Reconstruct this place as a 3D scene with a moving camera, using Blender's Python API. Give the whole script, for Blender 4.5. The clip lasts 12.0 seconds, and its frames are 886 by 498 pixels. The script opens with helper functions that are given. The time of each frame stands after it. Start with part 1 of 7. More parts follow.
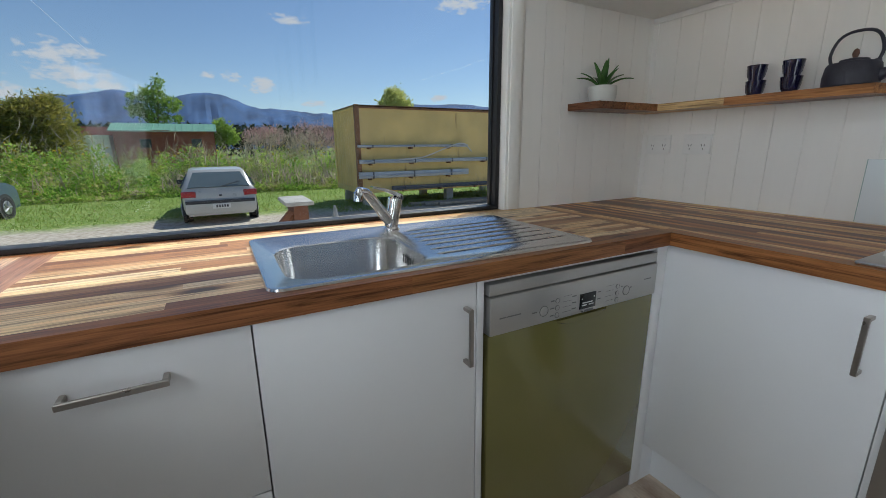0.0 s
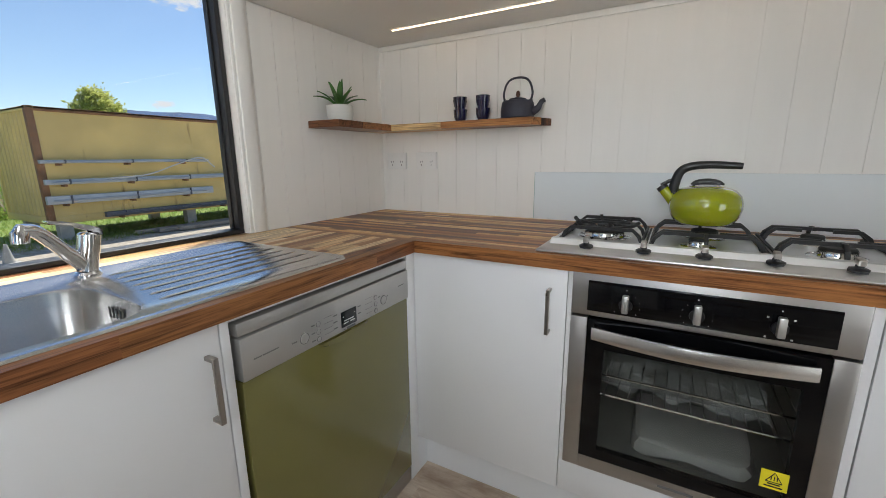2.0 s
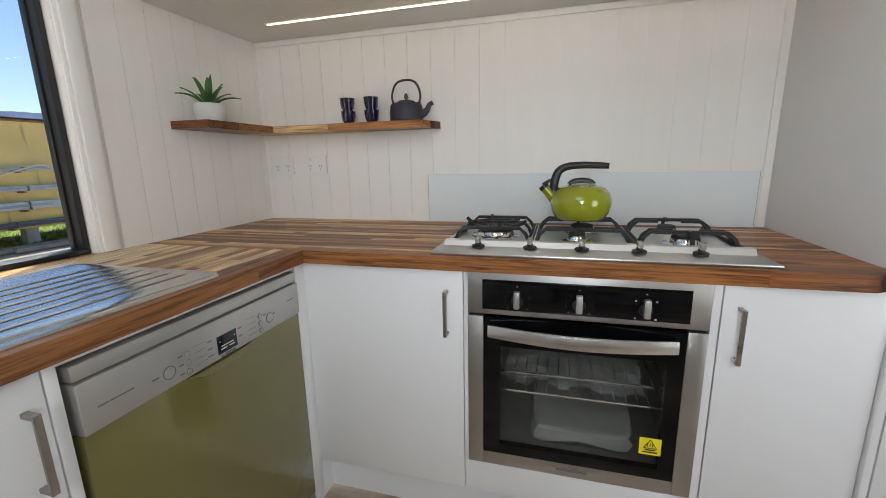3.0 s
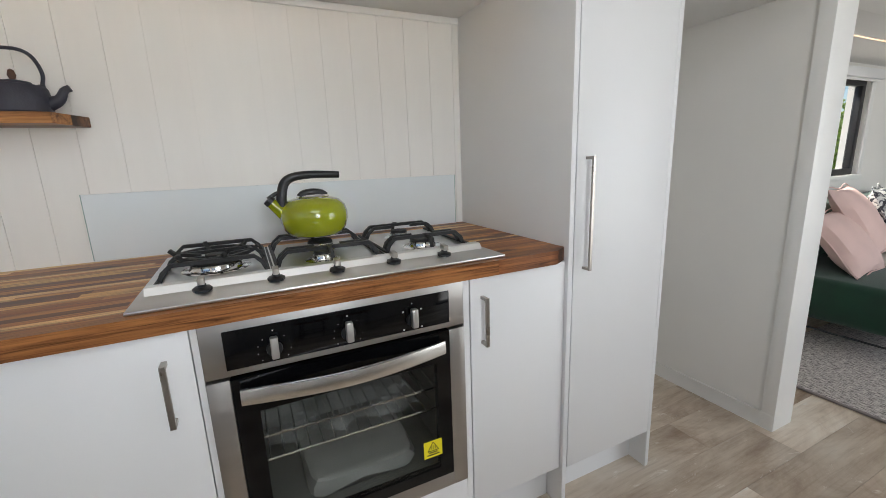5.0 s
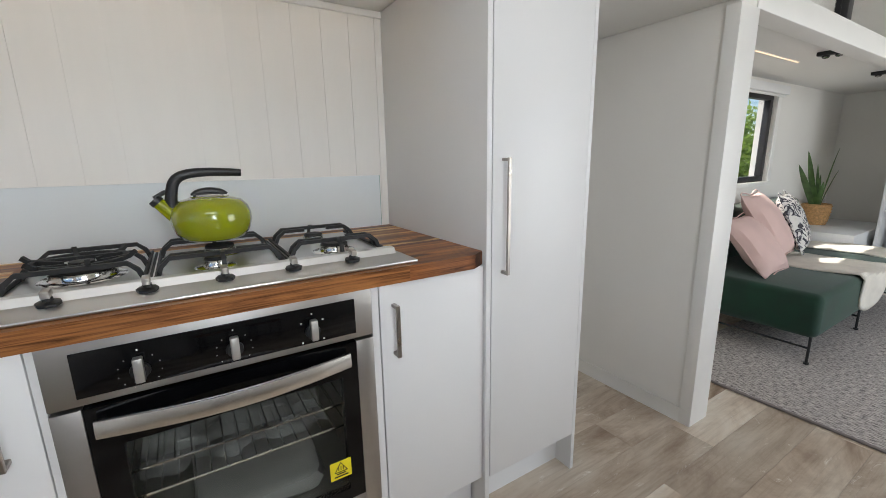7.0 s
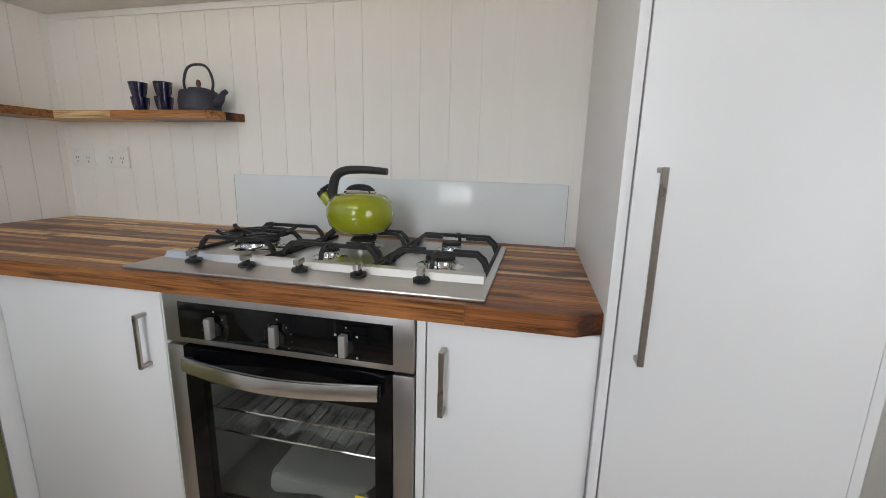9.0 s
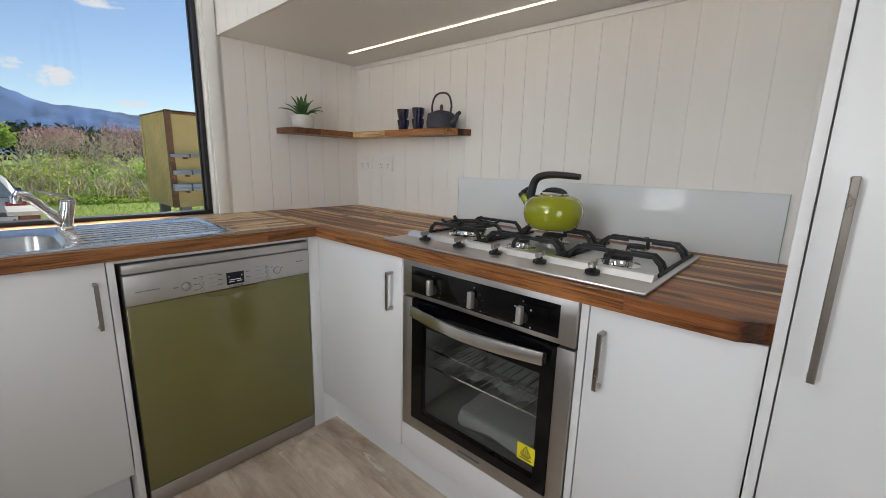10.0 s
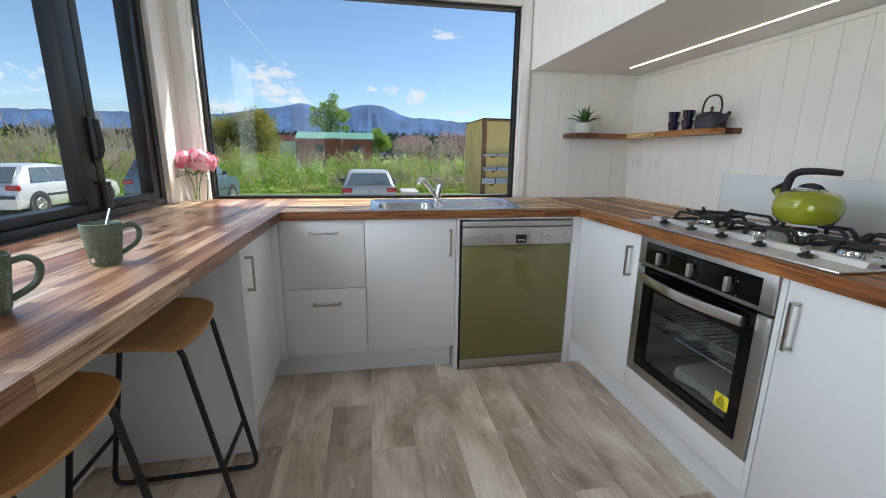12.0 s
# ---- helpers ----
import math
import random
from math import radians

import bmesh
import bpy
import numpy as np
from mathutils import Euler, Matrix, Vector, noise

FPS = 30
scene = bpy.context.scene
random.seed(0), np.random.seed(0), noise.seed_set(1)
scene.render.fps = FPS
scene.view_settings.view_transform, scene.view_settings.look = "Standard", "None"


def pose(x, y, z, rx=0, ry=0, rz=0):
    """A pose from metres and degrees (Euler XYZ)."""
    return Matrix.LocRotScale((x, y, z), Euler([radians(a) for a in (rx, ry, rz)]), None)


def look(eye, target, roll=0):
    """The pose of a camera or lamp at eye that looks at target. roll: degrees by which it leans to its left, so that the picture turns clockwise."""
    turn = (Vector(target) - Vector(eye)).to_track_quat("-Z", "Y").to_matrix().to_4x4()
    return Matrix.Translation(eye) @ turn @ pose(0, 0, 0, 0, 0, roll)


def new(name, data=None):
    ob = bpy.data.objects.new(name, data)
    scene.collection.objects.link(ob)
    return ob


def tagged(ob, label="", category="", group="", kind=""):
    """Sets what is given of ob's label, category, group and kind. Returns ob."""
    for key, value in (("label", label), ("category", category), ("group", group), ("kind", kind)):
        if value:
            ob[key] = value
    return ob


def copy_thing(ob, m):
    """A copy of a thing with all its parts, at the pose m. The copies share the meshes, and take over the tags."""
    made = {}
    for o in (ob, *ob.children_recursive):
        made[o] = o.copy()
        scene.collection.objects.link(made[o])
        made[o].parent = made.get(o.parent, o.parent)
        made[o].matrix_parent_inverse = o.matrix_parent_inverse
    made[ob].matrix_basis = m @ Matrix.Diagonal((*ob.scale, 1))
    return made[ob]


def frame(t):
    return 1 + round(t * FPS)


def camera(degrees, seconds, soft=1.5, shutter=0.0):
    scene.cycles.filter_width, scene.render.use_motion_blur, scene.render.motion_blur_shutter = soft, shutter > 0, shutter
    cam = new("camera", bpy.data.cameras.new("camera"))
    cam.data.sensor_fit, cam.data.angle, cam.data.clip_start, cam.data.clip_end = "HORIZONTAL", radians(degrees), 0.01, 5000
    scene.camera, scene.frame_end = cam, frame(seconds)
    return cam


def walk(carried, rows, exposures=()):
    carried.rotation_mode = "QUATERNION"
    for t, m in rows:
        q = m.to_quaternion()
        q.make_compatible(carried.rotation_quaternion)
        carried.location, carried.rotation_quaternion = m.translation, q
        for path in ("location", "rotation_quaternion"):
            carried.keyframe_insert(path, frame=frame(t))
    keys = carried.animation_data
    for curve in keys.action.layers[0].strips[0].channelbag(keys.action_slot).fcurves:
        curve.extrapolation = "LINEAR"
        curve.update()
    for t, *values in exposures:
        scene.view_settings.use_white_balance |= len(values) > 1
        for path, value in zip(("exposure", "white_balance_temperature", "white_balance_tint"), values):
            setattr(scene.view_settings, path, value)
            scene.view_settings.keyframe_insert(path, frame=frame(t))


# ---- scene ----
cam = camera(94.3, 12.0, soft=0.7)
PATH = [
    (0, (-1.183, -0.759, 1.157), (-0.261, 0.948, 0.674), -0.5),
    (0.5, (-1.179, -0.739, 1.158), (0.027, 0.784, 0.685), -0.5),
    (1, (-1.166, -0.738, 1.158), (0.262, 0.586, 0.703), -0.4),
    (1.5, (-1.15, -0.745, 1.164), (0.436, 0.389, 0.717), -0.3),
    (2, (-1.133, -0.764, 1.168), (0.57, 0.192, 0.738), -0.6),
    (2.5, (-1.116, -0.781, 1.173), (0.676, -0.001, 0.746), -0.9),
    (3, (-1.087, -0.78, 1.163), (0.795, -0.246, 0.745), -1.2),
    (3.5, (-1.0, -0.772, 1.15), (0.944, -0.56, 0.73), -1.4),
    (3.7, (-0.957, -0.752, 1.156), (0.997, -0.7, 0.742), -1.5),
    (5.3, (-0.913, -0.65, 1.172), (0.786, -1.616, 0.743), -2.0),
    (5.5, (-0.923, -0.644, 1.171), (0.736, -1.676, 0.745), -1.9),
    (6, (-0.931, -0.652, 1.175), (0.659, -1.79, 0.757), -1.7),
    (6.5, (-0.931, -0.692, 1.173), (0.659, -1.83, 0.749), -1.3),
    (6.7, (-0.927, -0.725, 1.168), (0.682, -1.836, 0.744), -1.2),
    (8.3, (-0.79, -1.17, 1.149), (1.152, -1.432, 0.746), 0.9),
    (8.5, (-0.77, -1.225, 1.144), (1.19, -1.29, 0.753), 1.0),
    (9, (-0.743, -1.367, 1.162), (1.168, -0.937, 0.758), 1.4),
    (9.5, (-0.776, -1.453, 1.172), (0.956, -0.54, 0.763), 1.6),
    (10, (-0.9, -1.517, 1.169), (0.557, -0.21, 0.761), 1.5),
    (10.5, (-1.038, -1.645, 1.181), (0.088, -0.041, 0.781), 1.1),
    (11, (-1.087, -1.785, 1.192), (-0.282, 0.0, 0.787), 0.9),
    (11.5, (-1.103, -1.952, 1.185), (-0.568, -0.074, 0.755), 0.8),
    (12, (-1.123, -2.07, 1.181), (-0.787, -0.15, 0.734), 0.7),
]
EXPOSURES = [(0.0, -0.30, 6000, 6), (1.0, -0.06, 6150, 7), (2.5, 0.30, 6450, 9), (5.5, 0.39, 6450, 9), (6.7, 0.39, 6450, 9), (9.5, 0.27, 6500, 10), (10.5, 0.18, 6550, 10), (12.0, 0.32, 6000, 7)]
walk(cam, [(t, look(eye, target, roll)) for t, eye, target, roll in PATH], EXPOSURES)

# ---- world, sun, large lights ----
SUN_AZ, SUN_EL = radians(58.5), radians(52)
world = bpy.data.worlds.new("sky")
scene.world = world
world.use_nodes = True
wn = world.node_tree.nodes
wl = world.node_tree.links
sky = wn.new("ShaderNodeTexSky")
sky.sky_type, sky.sun_disc, sky.sun_elevation, sky.sun_rotation = "NISHITA", False, SUN_EL, SUN_AZ
sky.dust_density, sky.ozone_density, sky.altitude = 0.15, 3.0, 300
wn["Background"].inputs[1].default_value = 0.105
# small fair-weather clouds low over the hills and a bank to the west: bearing, height, half width and half height in degrees
CLOUDS = [(-11.9, 9.3, 3.0, 1.15), (-11.4, 7.3, 3.4, 0.95), (-9.8, 6.3, 3.6, 0.7), (0.4, 8.1, 1.0, 0.55), (2.9, 8.2, 1.1, 0.5), (6.3, 7.4, 1.7, 1.0), (9.6, 14.6, 1.9, 0.7), (11.9, 5.4, 1.3, 0.5), (31.5, 17.0, 3.0, 1.2),
          (-17.5, 5.2, 4.0, 0.9), (28.0, 6.2, 1.2, 0.5), (-42, 6.5, 9, 1.6), (-58, 7.5, 14, 2.6), (-76, 10, 14, 4.0)]
way = wn.new("ShaderNodeTexCoord")
flat = wn.new("ShaderNodeMapping")
flat.inputs["Scale"].default_value = (1.0, 1.0, 2.2)
puffs = wn.new("ShaderNodeTexNoise")
puffs.inputs["Scale"].default_value, puffs.inputs["Detail"].default_value, puffs.inputs["Roughness"].default_value = 38.0, 8.0, 0.62
wl.new(way.outputs["Generated"], flat.inputs[0])
wl.new(flat.outputs[0], puffs.inputs["Vector"])


def sky_math(kind, a, b):
    n = wn.new("ShaderNodeMath")
    n.operation = kind
    for socket, value in ((n.inputs[0], a), (n.inputs[1], b)):
        if isinstance(value, float):
            socket.default_value = value
        else:
            wl.new(value, socket)
    return n.outputs[0]


near = None
for bearing, up, wide, high in CLOUDS:
    turn = wn.new("ShaderNodeMapping")
    turn.vector_type = "TEXTURE"
    turn.inputs["Rotation"].default_value = (radians(up), 0, radians(-bearing))
    turn.inputs["Scale"].default_value = (math.sin(radians(wide)), 1000.0, math.sin(radians(high)))
    wl.new(way.outputs["Generated"], turn.inputs[0])
    far_off = wn.new("ShaderNodeVectorMath")
    far_off.operation = "LENGTH"
    wl.new(turn.outputs[0], far_off.inputs[0])
    near = far_off.outputs["Value"] if near is None else sky_math("MINIMUM", near, far_off.outputs["Value"])
ragged = sky_math("ADD", near, sky_math("MULTIPLY", sky_math("SUBTRACT", puffs.outputs[0], 0.5), 4.2))
cover = wn.new("ShaderNodeValToRGB")
cover.color_ramp.elements.new(0.5)
for e, (q, v) in zip(cover.color_ramp.elements, ((0.1, 0.95), (0.55, 0.6), (0.95, 0.0))):
    e.position, e.color = q, (v, v, v, 1)
wl.new(ragged, cover.inputs[0])
clouds = wn.new("ShaderNodeMixRGB")
clouds.inputs[2].default_value = (6.4, 6.5, 6.7, 1)
wl.new(cover.outputs[0], clouds.inputs[0])
deep = wn.new("ShaderNodeHueSaturation")
deep.inputs["Saturation"].default_value, deep.inputs["Value"].default_value = 0.98, 1.05
wl.new(sky.outputs[0], deep.inputs["Color"])
wl.new(deep.outputs[0], clouds.inputs[1])
wl.new(clouds.outputs[0], wn["Background"].inputs[0])

sun = new("sun", bpy.data.lights.new("sun", "SUN"))
sun.data.energy, sun.data.angle, sun.data.color = 5.0, radians(0.53), (1.0, 0.95, 0.87)
sun.matrix_basis = look((30 * math.sin(SUN_AZ) * math.cos(SUN_EL), 30 * math.cos(SUN_AZ) * math.cos(SUN_EL), 30 * math.sin(SUN_EL)), (0, 0, 0))


def window_light(name, x, y, z, wide, high, facing, watts):
    """Daylight that enters by an opening, as an area lamp in the opening."""
    lamp = new(name, bpy.data.lights.new(name, "AREA"))
    lamp.data.shape, lamp.data.size, lamp.data.size_y = "RECTANGLE", wide, high
    lamp.data.energy, lamp.data.color = watts, (0.96, 0.98, 1.0)
    lamp.matrix_basis = look((x, y, z), (x + facing[0], y + facing[1], z + facing[2]))
    return lamp


# fill lamp that brightens the room, at an assumed door out of view
window_light("door_fill_light", -2.22, -4.3, 1.1, 2.0, 1.9, (1, 0.2, -0.1), 27)
window_light("bar_window_daylight", -2.29, -0.99, 1.5, 0.62, 1.0, (1, 0, 0), 10)
# fill lamp to brighten the kitchen; its high window is added, not known
window_light("high_fill_light", -2.28, -0.58, 2.80, 1.75, 0.56, (0.45, 0, -0.9), 9)

# ---- mesh helpers ----
ORIGIN = {}


def thing(name, at, label="", category="", group="", kind=""):
    ob = new(name)
    ob.empty_display_size = 0.05
    ob.location = at
    ORIGIN[ob] = Vector(at)
    return tagged(ob, label, category, group, kind)


def finish(bm, name, material, smooth=True):
    bmesh.ops.recalc_face_normals(bm, faces=bm.faces[:])
    me = bpy.data.meshes.new(name)
    bm.to_mesh(me)
    bm.free()
    me.materials.append(material)
    if smooth:
        me.shade_smooth()
        me.set_sharp_from_angle(angle=radians(35))
    return me


def part(name, bm, material, parent, label="", kind=""):
    """One mesh under a thing or under a part; bm is in world metres (or the thing's own, if its base is at 0)."""
    o = ORIGIN[parent]
    if o.length > 0:
        bmesh.ops.translate(bm, verts=bm.verts[:], vec=-o)
    ob = new(name, finish(bm, name, material))
    ob.parent = parent
    ORIGIN[ob] = o
    return tagged(ob, label, kind=kind)


def solid(name, bm, material, label="", category="", group="", kind="", at=None):
    """One mesh as a top-level thing, its origin at its base."""
    if at is None:
        cs = [v.co for v in bm.verts]
        at = Vector((sum(c.x for c in cs) / len(cs), sum(c.y for c in cs) / len(cs), min(c.z for c in cs)))
    at = Vector(at)
    bmesh.ops.translate(bm, verts=bm.verts[:], vec=-at)
    ob = new(name, finish(bm, name, material))
    ob.location = at
    ORIGIN[ob] = at
    return tagged(ob, label, category, group, kind)


def piece(name, me, parent, lo, hi):
    """A unit cube mesh stretched to the box lo..hi, as a part."""
    ob = new(name, me)
    ob.parent = parent
    o = ORIGIN[parent]
    ob.location = [(a + b) / 2 - c for a, b, c in zip(lo, hi, o)]
    ob.scale = [b - a for a, b in zip(lo, hi)]
    return ob


def box(x0, x1, y0, y1, z0, z1, bevel=0.0, bm=None, seg=2):
    bm = bm or bmesh.new()
    n = bmesh.ops.create_cube(bm, size=1.0)["verts"]
    for v in n:
        v.co = Vector(((x0 + x1) / 2 + v.co.x * (x1 - x0), (y0 + y1) / 2 + v.co.y * (y1 - y0), (z0 + z1) / 2 + v.co.z * (z1 - z0)))
    if bevel:
        es = list({e for v in n for e in v.link_edges})
        bmesh.ops.bevel(bm, geom=es, offset=bevel, segments=seg, affect="EDGES", profile=0.5, clamp_overlap=True)
    return bm


def ring_frame(bm, rings, closed=True):
    """Joins rings of equal length, in order, with quads."""
    vs = [[bm.verts.new(p) for p in r] for r in rings]
    n = len(rings[0])
    for a, b in zip(vs, vs[1:]):
        for i in range(n if closed else n - 1):
            j = (i + 1) % n
            bm.faces.new((a[i], a[j], b[j], b[i]))
    return vs


def tube(points, r, n=10, bm=None, caps=True):
    """A round bar along points; r a number or one for each point."""
    bm = bm or bmesh.new()
    pts = [Vector(p) for p in points]
    rs = r if isinstance(r, (list, tuple)) else [r] * len(pts)
    rings = []
    side = None
    for i, p in enumerate(pts):
        d = (pts[min(i + 1, len(pts) - 1)] - pts[max(i - 1, 0)]).normalized()
        if side is None:
            side = d.orthogonal().normalized()
        side = (side - d * side.dot(d)).normalized()
        up = d.cross(side)
        rings.append([p + rs[i] * (math.cos(a) * side + math.sin(a) * up) for a in (2 * math.pi * k / n for k in range(n))])
    vs = ring_frame(bm, rings)
    if caps:
        bm.faces.new(vs[0][::-1])
        bm.faces.new(vs[-1])
    return bm


def lathe(profile, at=(0, 0, 0), n=28, bm=None):
    """A turned body; profile of (radius, height)."""
    bm = bm or bmesh.new()
    x, y, z = at
    rings = [[(x + max(r, 1e-4) * math.cos(a), y + max(r, 1e-4) * math.sin(a), z + h) for a in (2 * math.pi * k / n for k in range(n))] for r, h in profile]
    vs = ring_frame(bm, rings)
    bm.faces.new(vs[0][::-1])
    bm.faces.new(vs[-1])
    return bm


def bent(points, steps=6):
    """A smooth curve through points (Catmull-Rom)."""
    p = [Vector(q) for q in points]
    p = [2 * p[0] - p[1], *p, 2 * p[-1] - p[-2]]
    out = []
    for i in range(1, len(p) - 2):
        for k in range(steps):
            t = k / steps
            a, b, c, d = p[i - 1], p[i], p[i + 1], p[i + 2]
            out.append(0.5 * (2 * b + (c - a) * t + (2 * a - 5 * b + 4 * c - d) * t * t + (3 * b - a - 3 * c + d) * t ** 3))
    return out + [p[-2]]


def rounded(x0, x1, y0, y1, r, n=5):
    """A rectangle's outline with round corners, as (x, y)."""
    out = []
    for cx, cy, a0 in ((x1 - r, y1 - r, 0), (x0 + r, y1 - r, 90), (x0 + r, y0 + r, 180), (x1 - r, y0 + r, 270)):
        out += [(cx + r * math.cos(radians(a0 + 90 * k / n)), cy + r * math.sin(radians(a0 + 90 * k / n))) for k in range(n + 1)]
    return out


def text_mesh(body, size, m, depth=0.0004):
    """Letters as a bmesh at the pose m."""
    cu = bpy.data.curves.new("lettering", "FONT")
    cu.body, cu.size, cu.extrude, cu.align_x, cu.align_y = body, size, depth, "CENTER", "CENTER"
    cu.resolution_u = 2
    ob = bpy.data.objects.new("lettering", cu)
    me = bpy.data.meshes.new_from_object(ob)
    bm = bmesh.new()
    bm.from_mesh(me)
    bpy.data.objects.remove(ob)
    bpy.data.curves.remove(cu)
    bpy.data.meshes.remove(me)
    bmesh.ops.transform(bm, matrix=m, verts=bm.verts[:])
    return bm


# ---- materials ----
def node_material(name):
    m = bpy.data.materials.new(name)
    m.use_nodes = True
    nt = m.node_tree
    return m, nt, nt.nodes["Principled BSDF"]


def add(nt, kind, **values):
    n = nt.nodes.new(kind)
    for k, v in values.items():
        n.inputs[k].default_value = v
    return n


def ramp(nt, source, stops):
    r = nt.nodes.new("ShaderNodeValToRGB")
    while len(r.color_ramp.elements) < len(stops):
        r.color_ramp.elements.new(0.5)
    for e, (p, c) in zip(r.color_ramp.elements, stops):
        e.position, e.color = p, (*c, 1)
    nt.links.new(source, r.inputs[0])
    return r


def surface(name, colour, rough=0.5, metal=0.0, vary=0.06, scale=6.0, grain=120.0, bump=0.05, rough_vary=0.08, coat=0.0, stretch=(1, 1, 1), objects=False):
    """Paint, plastic, metal, cloth: a base colour with broad unevenness, fine grain, and relief."""
    m, nt, p = node_material(name)
    tc = nt.nodes.new("ShaderNodeTexCoord")
    mp = nt.nodes.new("ShaderNodeMapping")
    mp.inputs["Scale"].default_value = stretch
    nt.links.new(tc.outputs["Object"], mp.inputs[0])
    broad = add(nt, "ShaderNodeTexNoise", Scale=scale, Detail=4.0)
    fine = add(nt, "ShaderNodeTexNoise", Scale=grain, Detail=3.0)
    for n in (broad, fine):
        nt.links.new(mp.outputs[0], n.inputs["Vector"])
    lo = tuple(c * (1 - vary) for c in colour)
    hi = tuple(min(1, c * (1 + vary)) for c in colour)
    r = ramp(nt, broad.outputs[0], [(0.3, lo), (0.7, hi)])
    last = r.outputs[0]
    nt.links.new(last, p.inputs["Base Color"])
    rr = add(nt, "ShaderNodeMapRange")
    rr.inputs["To Min"].default_value, rr.inputs["To Max"].default_value = max(0.02, rough - rough_vary), min(1, rough + rough_vary)
    nt.links.new(broad.outputs[0], rr.inputs[0])
    nt.links.new(rr.outputs[0], p.inputs["Roughness"])
    p.inputs["Metallic"].default_value = metal
    p.inputs["Coat Weight"].default_value = coat
    if bump:
        b = add(nt, "ShaderNodeBump", Strength=bump, Distance=0.002)
        nt.links.new(fine.outputs[0], b.inputs["Height"])
        nt.links.new(b.outputs[0], p.inputs["Normal"])
    return m


def timber(name, tones, along="y", rough=0.34, streak=9.0, knots=True, coat=0.08):
    """Oiled timber: the tone changes from piece to piece, with grain along one axis."""
    m, nt, p = node_material(name)
    geo = nt.nodes.new("ShaderNodeNewGeometry")
    info = nt.nodes.new("ShaderNodeObjectInfo")
    off = nt.nodes.new("ShaderNodeVectorMath")
    off.operation = "MULTIPLY_ADD"
    off.inputs[1].default_value = (7.3, 5.1, 3.7)
    nt.links.new(info.outputs["Random"], off.inputs[0])
    nt.links.new(geo.outputs["Position"], off.inputs[2])
    mp = nt.nodes.new("ShaderNodeMapping")
    mp.inputs["Scale"].default_value = {"x": (1.5, 28, 28), "y": (28, 1.5, 28), "z": (28, 28, 1.5)}[along]
    nt.links.new(off.outputs[0], mp.inputs[0])
    g = add(nt, "ShaderNodeTexNoise", Scale=streak / 3, Detail=8.0, Roughness=0.62, Distortion=0.6)
    nt.links.new(mp.outputs[0], g.inputs["Vector"])
    base = ramp(nt, info.outputs["Random"], [(i / max(1, len(tones)), c) for i, c in enumerate(tones)])
    base.color_ramp.interpolation = "CONSTANT"
    dark = ramp(nt, g.outputs[0], [(0.33, (0.26, 0.18, 0.13)), (0.47, (0.88, 0.85, 0.82)), (0.66, (1.34, 1.33, 1.28))])
    mix = nt.nodes.new("ShaderNodeMixRGB")
    mix.blend_type = "MULTIPLY"
    mix.inputs[0].default_value = 0.9
    nt.links.new(base.outputs[0], mix.inputs[1])
    nt.links.new(dark.outputs[0], mix.inputs[2])
    mp3 = nt.nodes.new("ShaderNodeMapping")
    mp3.inputs["Scale"].default_value = {"x": (4, 160, 160), "y": (160, 4, 160), "z": (160, 160, 4)}[along]
    nt.links.new(off.outputs[0], mp3.inputs[0])
    f = add(nt, "ShaderNodeTexNoise", Scale=1.6, Detail=5.0, Roughness=0.6, Distortion=0.4)
    nt.links.new(mp3.outputs[0], f.inputs["Vector"])
    fr = ramp(nt, f.outputs[0], [(0.36, (0.48, 0.39, 0.33)), (0.48, (1, 1, 1)), (0.64, (1.2, 1.18, 1.14))])
    mf = nt.nodes.new("ShaderNodeMixRGB")
    mf.blend_type = "MULTIPLY"
    mf.inputs[0].default_value = 0.75
    nt.links.new(mix.outputs[0], mf.inputs[1])
    nt.links.new(fr.outputs[0], mf.inputs[2])
    out = mf.outputs[0]
    if knots:
        mp2 = nt.nodes.new("ShaderNodeMapping")
        mp2.inputs["Scale"].default_value = {"x": (4.5, 9, 9), "y": (9, 4.5, 9), "z": (9, 9, 4.5)}[along]
        nt.links.new(off.outputs[0], mp2.inputs[0])
        k = nt.nodes.new("ShaderNodeTexVoronoi")
        k.voronoi_dimensions = "2D"
        k.inputs["Scale"].default_value = 0.5
        nt.links.new(mp2.outputs[0], k.inputs["Vector"])
        kr = ramp(nt, k.outputs["Distance"], [(0.05, (0.10, 0.05, 0.035)), (0.08, (0.42, 0.31, 0.25)), (0.14, (1, 1, 1))])
        mk = nt.nodes.new("ShaderNodeMixRGB")
        mk.blend_type = "MULTIPLY"
        mk.inputs[0].default_value = 0.9
        nt.links.new(out, mk.inputs[1])
        nt.links.new(kr.outputs[0], mk.inputs[2])
        out = mk.outputs[0]
    nt.links.new(out, p.inputs["Base Color"])
    rr = add(nt, "ShaderNodeMapRange")
    rr.inputs["To Min"].default_value, rr.inputs["To Max"].default_value = rough - 0.06, rough + 0.12
    nt.links.new(g.outputs[0], rr.inputs[0])
    nt.links.new(rr.outputs[0], p.inputs["Roughness"])
    p.inputs["Coat Weight"].default_value = coat
    p.inputs["Coat Roughness"].default_value = 0.25
    p.inputs["Specular IOR Level"].default_value = 0.24
    b = add(nt, "ShaderNodeBump", Strength=0.08, Distance=0.002)
    nt.links.new(g.outputs[0], b.inputs["Height"])
    nt.links.new(b.outputs[0], p.inputs["Normal"])
    return m


def glass(name, tint=(1, 1, 1), rough=0.0):
    m, nt, p = node_material(name)
    p.inputs["Base Color"].default_value = (*tint, 1)
    p.inputs["Transmission Weight"].default_value = 1.0
    p.inputs["Roughness"].default_value = rough
    p.inputs["IOR"].default_value = 1.25
    return m


